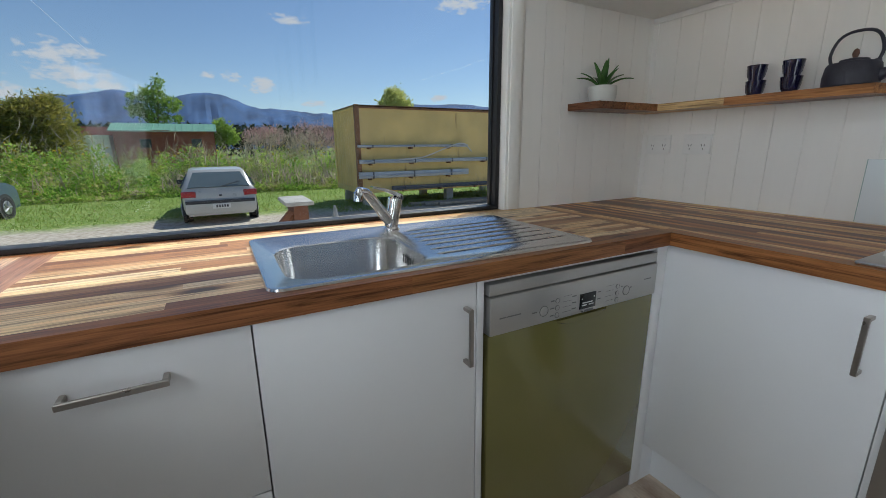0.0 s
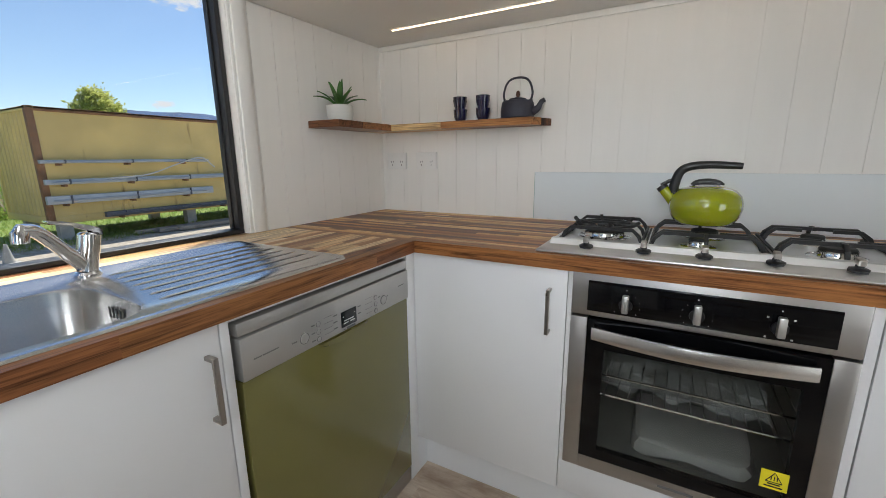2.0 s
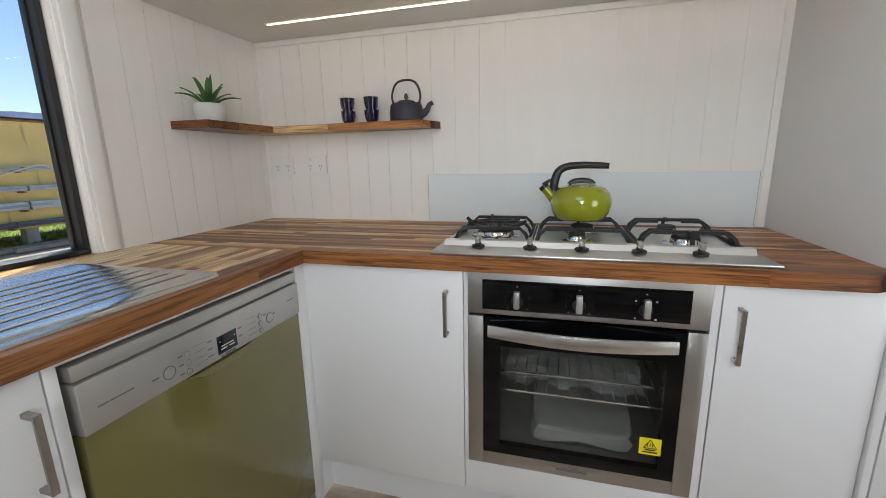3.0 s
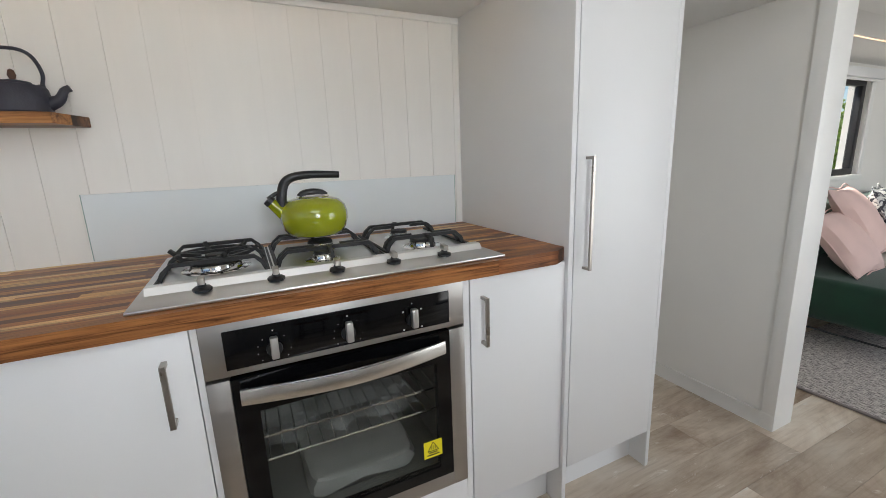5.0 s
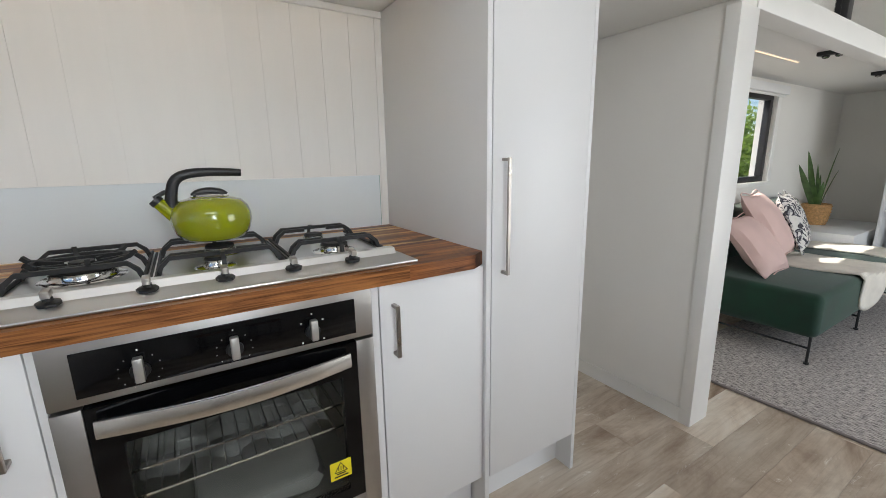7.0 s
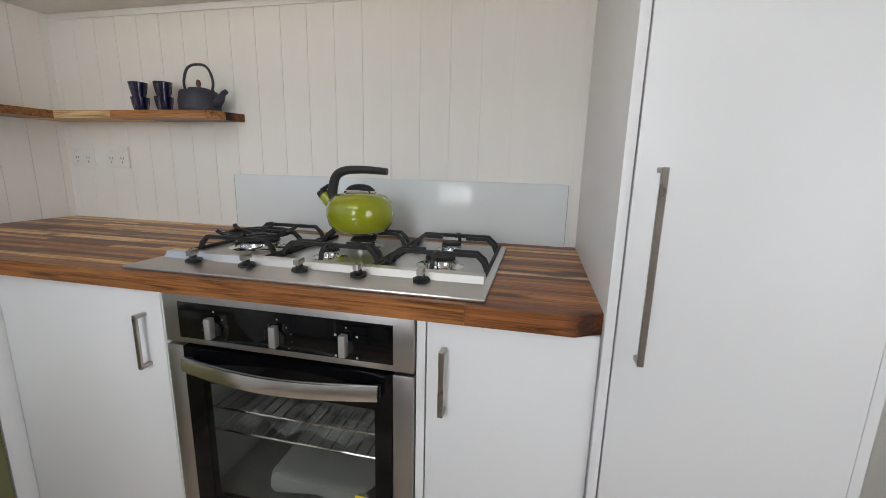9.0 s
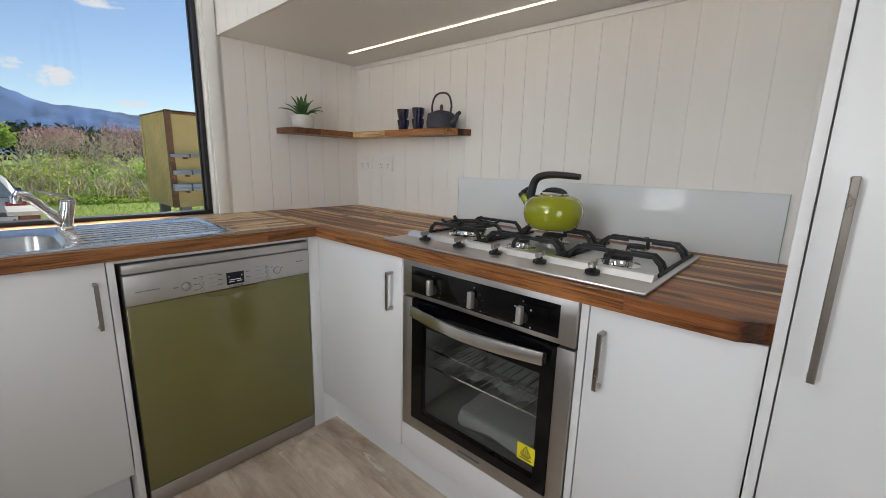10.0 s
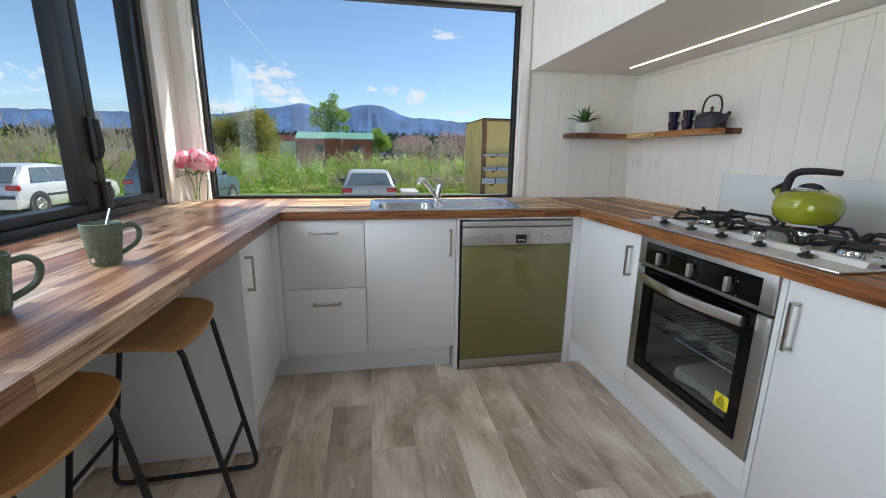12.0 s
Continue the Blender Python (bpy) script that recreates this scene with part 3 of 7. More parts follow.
base = [(FRONT_E, -1.2485), (FRONT_E, -1.448), (FRONT_E + 0.030, -1.498), (FRONT_E + 0.0507, -1.498), (FRONT_E + 0.0507, -1.2485)]
rings = ring_frame(bm, [[(x, y, z) for x, y in base] for z in (UNDER, TOPZ)])
bm.faces.new(rings[0][::-1])
bm.faces.new(rings[1])
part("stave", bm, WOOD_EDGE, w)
w = thing("breakfast_bar", (-1.9, -0.9, UNDER), "long oiled acacia butcher-block breakfast bar", "worktop")
run_of_staves(w, "y", -2.45, YN - 0.001, XW + 0.001, FRONT_B, plain=unit(WOOD_BAR, "stave"))
WHITEGLASS = surface("white_backed_glass", (0.76, 0.80, 0.81), 0.06, vary=0.01, bump=0, rough_vary=0.03)
WHITEGLASS.node_tree.nodes["Principled BSDF"].inputs["Specular IOR Level"].default_value = 0.32
sb = thing("splashback", (XE - 0.005, -0.85, TOPZ), "glossy white glass splashback behind the hob", "splashback")
part("glass_panel", box(XE - 0.008, XE - 0.0015, -1.462, -0.232, TOPZ + 0.003, 1.107, 0.001), WHITEGLASS, sb)
part("sealant_bead", box(XE - 0.009, XE - 0.0015, -1.462, -0.232, TOPZ + 0.0005, TOPZ + 0.0028), TRIM, sb)
part("panel_edge", box(XE - 0.0082, XE - 0.0012, -1.4635, -1.4622, TOPZ + 0.003, 1.107), surface("green_glass_edge", (0.35, 0.5, 0.46), 0.2, vary=0.02, bump=0), sb)
# white strip draws the highlight along the glass's top edge
part("panel_edge", box(XE - 0.0082, XE - 0.0012, -1.462, -0.232, 1.1072, 1.1088), TRIM, sb, "white top edge for the highlight on the glass")
part("panel_edge", box(XE - 0.0082, XE - 0.0012, -0.2318, -0.2305, TOPZ + 0.003, 1.107), bpy.data.materials["green_glass_edge"], sb)

# ---- sink and tap ----
SX0, SX1, SY0, SY1 = -1.131, -0.303, -0.006, 0.484
BX0, BX1, BY0, BY1 = -1.085, -0.772, 0.036, 0.350
s = thing("kitchen_sink", (-0.7, 0.24, 0.905), "inset stainless steel sink with ribbed drainer", "sink")


def outline(x0, x1, y0, y1, r, z):
    return [(x, y, z) for x, y in rounded(x0, x1, y0, y1, r)]


bm = bmesh.new()
vs = ring_frame(bm, [
    outline(SX0, SX1, SY0, SY1, 0.03, 0.9055),
    outline(SX0 + 0.002, SX1 - 0.002, SY0 + 0.002, SY1 - 0.002, 0.03, 0.9105),
    outline(SX0 + 0.010, SX1 - 0.010, SY0 + 0.010, SY1 - 0.010, 0.028, 0.9115),
    outline(SX0 + 0.016, SX1 - 0.016, SY0 + 0.014, SY1 - 0.016, 0.026, 0.9085),
    outline(BX0 - 0.006, BX1 + 0.006, BY0 - 0.006, BY1 + 0.006, 0.07, 0.9083),
    outline(BX0, BX1, BY0, BY1, 0.068, 0.904),
    outline(BX0 + 0.008, BX1 - 0.008, BY0 + 0.008, BY1 - 0.008, 0.062, 0.79),
    outline(BX0 + 0.030, BX1 - 0.030, BY0 + 0.030, BY1 - 0.030, 0.05, 0.757),
    outline(BX0 + 0.10, BX1 - 0.10, BY0 + 0.10, BY1 - 0.10, 0.03, 0.753)])
bm.faces.new(vs[-1])
part("bowl_and_drainer", bm, SINKSTEEL, s)
for k in range(7):
    y = 0.085 + 0.048 * k
    x0 = -0.742 + 0.006 * k
    pts = [(x0, y, 0.9082), (x0 + 0.015, y, 0.9100), (-0.345, y, 0.9100), (-0.325, y, 0.9082)]
    bm = bmesh.new()
    rings = [[(px, py + dy, pz + dz) for dy, dz in ((-0.0045, -0.0006), (-0.0018, 0.0016), (0.0018, 0.0016), (0.0045, -0.0006))] for px, py, pz in pts]
    ring_frame(bm, rings, closed=False)
    part("drainer_rib", bm, SINKSTEEL, s)
part("plug_strainer", lathe([(0.0, 0.0), (0.036, 0.0), (0.038, 0.002), (0.030, 0.004), (0.01, 0.002), (0.0, 0.002)], (-0.917, 0.195, 0.754)), CHROME, s, "chrome basket strainer")
for k in range(4):
    part("overflow_slot", box(BX1 - 0.0062, BX1 - 0.0052, 0.165 + 0.014 * k, 0.171 + 0.014 * k, 0.862, 0.884), BLACKPLASTIC, s)

t = thing("mixer_tap", (-0.728, 0.42, 0.909), "chrome single-lever kitchen mixer tap", "tap")
part("base", lathe([(0.0, 0.0), (0.027, 0.0), (0.027, 0.006), (0.023, 0.011), (0.0, 0.011)], (-0.728, 0.42, 0.9085)), CHROME, t)
part("column", tube([(-0.728, 0.42, 0.919), (-0.724, 0.42, 0.945), (-0.716, 0.42, 0.980), (-0.712, 0.42, 1.004), (-0.712, 0.42, 1.010)], [0.021, 0.0215, 0.0225, 0.0225, 0.017], 24), CHROME, t)
sp = part("spout", tube(bent([(-0.730, 0.419, 0.930), (-0.755, 0.410, 0.962), (-0.790, 0.398, 1.005), (-0.812, 0.390, 1.028), (-0.836, 0.382, 1.034)]), [0.0165] * 8 + [0.0145] * 17, 14), CHROME, t)
part("spout_nozzle", tube([(-0.828, 0.385, 1.040), (-0.838, 0.381, 1.026), (-0.840, 0.380, 1.008)], [0.013, 0.0155, 0.0145], 14), CHROME, sp)
bm = bmesh.new()
rings = [[(x, 0.42 + y * w, z + h) for y, h in ((-1, 0.0), (1, 0.0), (1, th), (-1, th))] for x, z, w, th in ((-0.692, 1.000, 0.020, 0.016), (-0.712, 1.012, 0.021, 0.014), (-0.745, 1.028, 0.017, 0.009), (-0.786, 1.040, 0.015, 0.006))]
vs = ring_frame(bm, rings)
bm.faces.new(vs[0][::-1])
bm.faces.new(vs[-1])
bmesh.ops.bevel(bm, geom=bm.edges[:], offset=0.002, segments=2, affect="EDGES", clamp_overlap=True)
part("lever", bm, CHROME, t, "flat chrome lever")

# ---- dishwasher ----
DX0, DX1, DY = -0.662, -0.053, -0.018
d = thing("dishwasher", (-0.357, 0.25, 0), "olive green freestanding dishwasher with a silver control panel", "dishwasher")
part("body", box(DX0 + 0.004, DX1 - 0.004, 0.012, 0.56, 0.02, 0.845), SILVER, d)
part("top_lip", box(DX0, DX1, DY - 0.002, 0.03, 0.816, 0.846, 0.004), SILVER, d)
bm = box(DX0, DX1, DY - 0.006, 0.03, 0.716, 0.813, 0.004)
panel = part("control_panel", bm, SILVER, d, "silver control panel")
part("door", box(DX0, DX1, DY, 0.012, 0.068, 0.715, 0.004), OLIVE, d, "glossy olive green door")
bm = lathe([(0.0, -0.001), (0.095, 0.0), (0.085, 0.006), (0.0, 0.009)], (0, 0, 0), 32)
for v in bm.verts:
    v.co = Vector((-0.357 + v.co.x, DY - 0.004 - v.co.z * 0.8, 0.713 + min(0.0, v.co.y) * 0.22))
part("grip_recess", bm, OLIVE, d)
part("plinth", box(DX0, DX1, DY + 0.004, 0.012, 0.004, 0.064, 0.002), STEEL, d, "brushed steel plinth")
DISPLAY = surface("lcd_display", (0.012, 0.016, 0.018), 0.12, vary=0.1, bump=0)
PRINT = surface("grey_print", (0.16, 0.16, 0.16), 0.6, vary=0.05, bump=0)
PALEPRINT = surface("pale_print", (0.62, 0.62, 0.6), 0.6, vary=0.05, bump=0)
fy = DY - 0.006
disp = part("display", box(-0.372, -0.312, fy - 0.0014, fy, 0.728, 0.772, 0.0005), DISPLAY, panel, "dark display")
for z, a, b in ((0.737, -0.364, -0.345), (0.737, -0.338, -0.32), (0.744, -0.362, -0.324), (0.756, -0.366, -0.363), (0.757, -0.321, -0.318)):
    part("display_digit", box(a, b, fy - 0.0019, fy - 0.0014, z, z + 0.003), PALEPRINT, disp)


def round_button(x, z, r):
    bm = lathe([(0.0, 0.0), (r, 0.0), (r, 0.001), (r * 0.85, 0.002), (0.0, 0.0022)], (0, 0, 0), 20)
    for v in bm.verts:
        v.co = Vector((x + v.co.x, fy - v.co.z, z + v.co.y))
    b = part("button", bm, SILVER, panel)
    bm = bmesh.new()
    n = 20
    ring_frame(bm, [[(x + q * r * math.cos(a), fy - h, z + q * r * math.sin(a)) for a in (2 * math.pi * k / n for k in range(n))] for q, h in ((1.0, 0.0), (1.03, 0.0014), (1.13, 0.0014), (1.16, 0.0))])
    part("button_ring", bm, PRINT, b)


round_button(-0.497, 0.750, 0.0125)
round_button(-0.188, 0.751, 0.0125)
for bx in (-0.452, -0.226):
    for bz in (0.770, 0.750, 0.730):
        round_button(bx, bz, 0.0062)
for sx in (-0.432, -0.272):
    for bz in (0.777, 0.762, 0.747, 0.733):
        part("print_line", box(sx, sx + 0.030, fy - 0.0004, fy, bz, bz + 0.0008), PRINT, panel)
for x0, x1, z in ((-0.635, -0.615, 0.757), (-0.613, -0.57, 0.757), (-0.40, -0.385, 0.77), (-0.40, -0.385, 0.752), (-0.40, -0.385, 0.735), (-0.535, -0.52, 0.75), (-0.475, -0.463, 0.77), (-0.475, -0.463, 0.75), (-0.475, -0.463, 0.73), (-0.212, -0.203, 0.765), (-0.172, -0.165, 0.756), (-0.11, -0.08, 0.77), (-0.305, -0.292, 0.765), (-0.305, -0.292, 0.745)):
    part("print_line", box(x0, x1, fy - 0.0004, fy, z, z + 0.003), PRINT, panel)
part("maker_mark", box(-0.352, -0.318, fy - 0.0006, fy, 0.7185, 0.7245), PRINT, panel)
part("maker_mark", lathe([(0.0, 0.0), (0.0045, 0.0), (0.0045, 0.0005), (0.0, 0.0005)], (-0.362, fy, 0.7215), 12), PRINT, panel)
solid("worktop_batten", box(-0.674, -0.05, FN + 0.003, FN + 0.02, 0.853, UNDER - 0.001), CABINET, "white batten under the worktop above the dishwasher", "batten")

# ---- oven ----
OY0, OY1, OZ0, OZ1 = -1.147, -0.5425, 0.262, 0.8635
o = thing("oven", (0.3, -0.844, 0.262), "stainless steel built-in oven with a black glass door", "oven")
OX = -0.004
part("control_fascia", box(OX - 0.004, 0.02, OY0, OY1, 0.742, OZ1, 0.003), STEEL, o, "brushed steel fascia")
cp = part("control_glass", box(OX - 0.0062, OX - 0.003, -1.103, -0.585, 0.757, 0.843, 0.001), BLACKGLASS, o, "black control strip")
door = part("door", box(OX - 0.004, 0.02, OY1 - 0.045, OY1, OZ0, 0.735, 0.002), STEEL, o, "brushed steel and black glass door")
bm = box(OX - 0.004, 0.02, OY0, OY0 + 0.045, OZ0, 0.735, 0.002)
part("door_stile", bm, STEEL, door)
part("door_rail", box(OX - 0.0035, 0.02, OY0 + 0.045, OY1 - 0.045, OZ0, OZ0 + 0.042, 0.001), STEEL, door)
GY0, GY1, GZ0, GZ1 = -1.062, -0.636, 0.336, 0.649
for y0, y1, z0, z1 in ((OY0 + 0.046, GY0, OZ0 + 0.043, 0.7345), (GY1, OY1 - 0.046, OZ0 + 0.043, 0.7345), (GY0, GY1, OZ0 + 0.043, GZ0), (GY0, GY1, GZ1, 0.7345)):
    part("door_glass", box(OX - 0.0055, 0.012, y0, y1, z0, z1), BLACKGLASS, door)
SMOKED = glass("smoked_oven_glass", (0.80, 0.82, 0.80))
pn = part("viewing_pane", box(OX - 0.005, OX - 0.001, GY0 - 0.002, GY1 + 0.002, GZ0 - 0.002, GZ1 + 0.002), SMOKED, door)
pn.visible_shadow = False
ENAMEL = surface("grey_oven_enamel", (0.13, 0.135, 0.125), 0.35, vary=0.15, scale=10, bump=0.05)
bm = box(0.45, 0.46, -1.12, -0.57, 0.30, 0.70)
box(0.013, 0.45, -1.12, -1.11, 0.30, 0.70, bm=bm)
box(0.013, 0.45, -0.58, -0.57, 0.30, 0.70, bm=bm)
box(0.013, 0.45, -1.11, -0.58, 0.30, 0.31, bm=bm)
box(0.013, 0.45, -1.11, -0.58, 0.69, 0.70, bm=bm)
part("cavity", bm, ENAMEL, o)
for rz in (0.545, 0.482):
    bm = tube([(0.05, -0.60, rz), (0.05, -1.09, rz)], 0.003, 6)
    tube([(0.40, -0.60, rz), (0.40, -1.09, rz)], 0.003, 6, bm)
    for k in range(16):
        y = -0.61 - 0.0313 * k
        tube([(0.05, y, rz + 0.003), (0.40, y, rz + 0.003)], 0.0018, 5, bm)
    part("wire_rack", bm, CHROME, o, "chrome wire rack")
for k in range(7):
    part("vent_louvre", box(0.445, 0.4495, -0.86, -0.66, 0.575 + 0.013 * k, 0.580 + 0.013 * k), STEEL, o)
bm = bmesh.new()
bmesh.ops.create_grid(bm, x_segments=22, y_segments=8, size=0.5)
for v in bm.verts:
    u, w2 = v.co.x, v.co.y
    p = Vector((0.16 + 0.22 * w2, -0.84 + 0.40 * u, 0.50))
    q = noise.noise_vector(Vector((u * 7, w2 * 7, 1.3)))
    v.co = p + Vector((0.02 * q.x, 0.02 * q.y, 0.035 * q.z + 0.035 * abs(w2)))
WRAP = surface("clear_wrap", (0.75, 0.77, 0.77), 0.18, vary=0.05, bump=0)
WRAP.node_tree.nodes["Principled BSDF"].inputs["Alpha"].default_value = 0.28
part("plastic_wrap", bm, WRAP, o, "crumpled clear plastic wrap left on the rack")
bm = box(-0.5, 0.5, -0.5, 0.5, -0.5, 0.5, 0.12)
bmesh.ops.subdivide_edges(bm, edges=bm.edges[:], cuts=1)
for v in bm.verts:
    q = noise.noise_vector(v.co * 2.1)
    v.co = Vector((0.20 + 0.26 * v.co.x + 0.02 * q.x, -0.87 + 0.30 * v.co.y + 0.02 * q.y, 0.338 + 0.045 * v.co.z + 0.012 * q.z))
part("wrapped_tray", bm, surface("grey_wrap", (0.30, 0.30, 0.29), 0.4, vary=0.15, bump=0.1), o, "pale wrapped tray lying in the bottom")
# bowed handle
n = 18
bm = bmesh.new()
rings = []
for k in range(n + 1):
    u = k / n
    y = -0.604 - 0.474 * u
    x = OX - 0.018 - 0.034 * math.sin(math.pi * u)
    z = 0.701
    rings.append([(x, y, z - 0.0165), (x - 0.004, y, z - 0.0175), (x - 0.012, y, z - 0.0165), (x - 0.014, y, z), (x - 0.010, y, z + 0.0165), (x - 0.004, y, z + 0.0175), (x, y, z + 0.0165)])
vs = ring_frame(bm, rings)
bm.faces.new(vs[0][::-1])
bm.faces.new(vs[-1])
h = part("handle", bm, surface("polished_steel", (0.80, 0.79, 0.77), 0.22, metal=1.0, vary=0.02, bump=0.004), door, "bowed steel bar handle")
for y in (-0.611, -1.071):
    part("handle_mount", box(OX - 0.024, OX - 0.004, y - 0.006, y + 0.006, 0.684, 0.71, 0.001), BLACKPLASTIC, door)
for y in (-0.681, -0.841, -1.001):
    bm = lathe([(0.0, 0.0), (0.017, 0.0), (0.016, 0.006), (0.0, 0.007)], (0, 0, 0), 20)
    for v in bm.verts:
        v.co = Vector((OX - 0.0062 - v.co.z, y + v.co.x, 0.786 + v.co.y))
    k = part("knob", bm, BLACKPLASTIC, o)
    part("knob_grip", box(OX - 0.030, OX - 0.012, y - 0.008, y + 0.008, 0.770, 0.818, 0.003), SILVER, k, "silver bar grip")
    dots = (40, 70, 100, 130, 160, 200, 230, 260, 290, 320) if y > -0.9 else (45, 135, 225, 315)
    for a in dots:
        c, e = math.cos(radians(a)), math.sin(radians(a))
        half = 0.0009 if y > -0.9 else 0.0022
        part("dial_mark", box(OX - 0.0066, OX - 0.006, y + 0.034 * e - half, y + 0.034 * e + half, 0.786 + 0.033 * c - half * 0.9, 0.786 + 0.033 * c + half * 0.9), PALEPRINT, cp)
    part("dial_mark", box(OX - 0.0066, OX - 0.006, y - 0.0014, y + 0.0014, 0.826, 0.829), PALEPRINT, cp)
YELLOW = surface("yellow_sticker", (0.85, 0.72, 0.02), 0.5, vary=0.03, bump=0)
st = part("warning_sticker", box(OX - 0.0066, OX - 0.0056, -1.067, -1.013, 0.378, 0.428), YELLOW, door, "yellow warning sticker with a black triangle")
bm = bmesh.new()
for a, b in ((0, 1), (1, 2), (2, 0)):
    tri = [Vector((OX - 0.0068, -1.024, 0.398)), Vector((OX - 0.0068, -1.056, 0.398)), Vector((OX - 0.0068, -1.040, 0.424))]
    tube([tri[a], tri[b]], 0.0012, 4, bm)
part("triangle", bm, BLACKPLASTIC, st)
for z, w2 in ((0.391, 0.012), (0.384, 0.018)):
    part("sticker_line", box(OX - 0.0071, OX - 0.0066, -1.040 - w2, -1.040 + w2, z, z + 0.0035), BLACKPLASTIC, st)
for k in range(3):
    part("heat_wave", box(OX - 0.0071, OX - 0.0066, -1.034 - 0.006 * k - 0.001, -1.034 - 0.006 * k + 0.001, 0.402, 0.413), BLACKPLASTIC, st)
part("maker_mark", box(OX - 0.0042, OX - 0.003, -0.885, -0.80, 0.279, 0.286), PRINT, door)

# ---- gas hob ----
HY0, HY1, HX0, HX1 = -1.284, -0.432, -0.002, 0.530
hb = thing("gas_hob", (0.27, -0.858, 0.905), "five-burner stainless steel gas hob with cast iron grates", "hob")
# the oven's steel in a lighter tone, for the window reflected in the hob
HOBSTEEL = surface("lightened_hob_steel", (0.64, 0.635, 0.625), 0.32, metal=1.0, vary=0.05, scale=5, grain=60, bump=0.012, stretch=(3, 0.3, 3))
part("plate", box(HX0, HX1, HY0, HY1, 0.9055, 0.913, 0.003), HOBSTEEL, hb)
bm = bmesh.new()
prof = ((0.098, 0.913), (0.108, 0.928), (0.134, 0.928), (0.142, 0.914))
vs = ring_frame(bm, [[(x, y, z) for x, z in prof] for y in (HY1 - 0.016, HY0 + 0.016)])
bm.faces.new(vs[0])
bm.faces.new(vs[1][::-1])
# the bright reflection along the rail is put into its pale steel
part("raised_rail", bm, surface("lightened_rail_steel", (0.82, 0.82, 0.81), 0.42, metal=1.0, vary=0.03, grain=60, bump=0.006), hb)
for y in (-0.705, -1.0):
    part("deck_seam", box(0.150, HX1 - 0.012, y - 0.003, y + 0.003, 0.913, 0.9145), BLACKIRON, hb)
for y in (-0.557, -0.706, -0.846, -0.991, -1.136):
    bm = lathe([(0.0, 0.0), (0.019, 0.0), (0.0195, 0.006), (0.009, 0.009), (0.008, 0.016), (0.0, 0.016)], (0, 0, 0), 8)
    tilt = Matrix.Translation((0.078, y, 0.9145)) @ Matrix.Rotation(radians(-6), 4, "Y")
    bmesh.ops.transform(bm, matrix=tilt, verts=bm.verts[:])
    k = part("knob", bm, BLACKPLASTIC, hb)
    bm = box(-0.014, 0.014, -0.007, 0.007, 0.0161, 0.030, 0.002)
    bmesh.ops.transform(bm, matrix=tilt, verts=bm.verts[:])
    part("knob_grip", bm, NICKEL, k, "dull silver block grip")
ALU = surface("burner_alloy", (0.76, 0.75, 0.73), 0.16, metal=1.0, vary=0.08, scale=30, bump=0.02)
for x, y, r in ((0.300, -0.575, 0.062), (0.235, -0.838, 0.026), (0.405, -0.860, 0.040), (0.240, -1.140, 0.040), (0.425, -1.130, 0.030)):
    b = part("burner", lathe([(0.0, 0.0), (r + 0.022, 0.0), (r + 0.018, 0.002), (r + 0.003, 0.003), (r, 0.008), (r, 0.018), (0.0, 0.018)], (x, y, 0.9125)), ALU, hb)
    part("burner_cap", lathe([(0.0, 0.0), (r * 0.92, 0.0), (r * 0.95, 0.003), (r * 0.85, 0.008), (0.0, 0.009)], (x, y, 0.9305)), BLACKIRON, b, "black enamelled cap")
    if r > 0.05:
        part("burner_cap", lathe([(0.0, 0.0), (0.024, 0.0), (0.024, 0.012), (0.0, 0.014)], (x, y, 0.939)), BLACKIRON, b)


def flat_bar(bm, pts, w=0.005, hgt=0.010):
    """A bar of upright oblong section along pts."""
    pts = [Vector(p) for p in pts]
    rings = []
    for i, p in enumerate(pts):
        d = (pts[min(i + 1, len(pts) - 1)] - pts[max(i - 1, 0)]).normalized()
        sd = Vector((0, 0, 1)).cross(d)
        sd = sd.normalized() if sd.length > 0.1 else Vector((1, 0, 0))
        up = d.cross(sd)
        rings.append([p + sd * w + up * hgt / 2, p - sd * w + up * hgt / 2, p - sd * w * 0.8 - up * hgt / 2, p + sd * w * 0.8 - up * hgt / 2])
    vs = ring_frame(bm, rings)
    bm.faces.new(vs[0][::-1])
    bm.faces.new(vs[-1])


def arch(bm, p, q, z0=0.914, z1=0.951, w=0.006):
    """A grate bar from p to q (x, y), its ends bent down to the plate."""
    p, q = Vector((*p, 0)), Vector((*q, 0))
    d = (q - p).normalized()
    up = Vector((0, 0, 1))
    flat_bar(bm, [p + up * z0, p + d * 0.008 + up * (z0 + 0.020), p + d * 0.026 + up * z1, q - d * 0.026 + up * z1, q - d * 0.008 + up * (z0 + 0.020), q + up * z0], w)


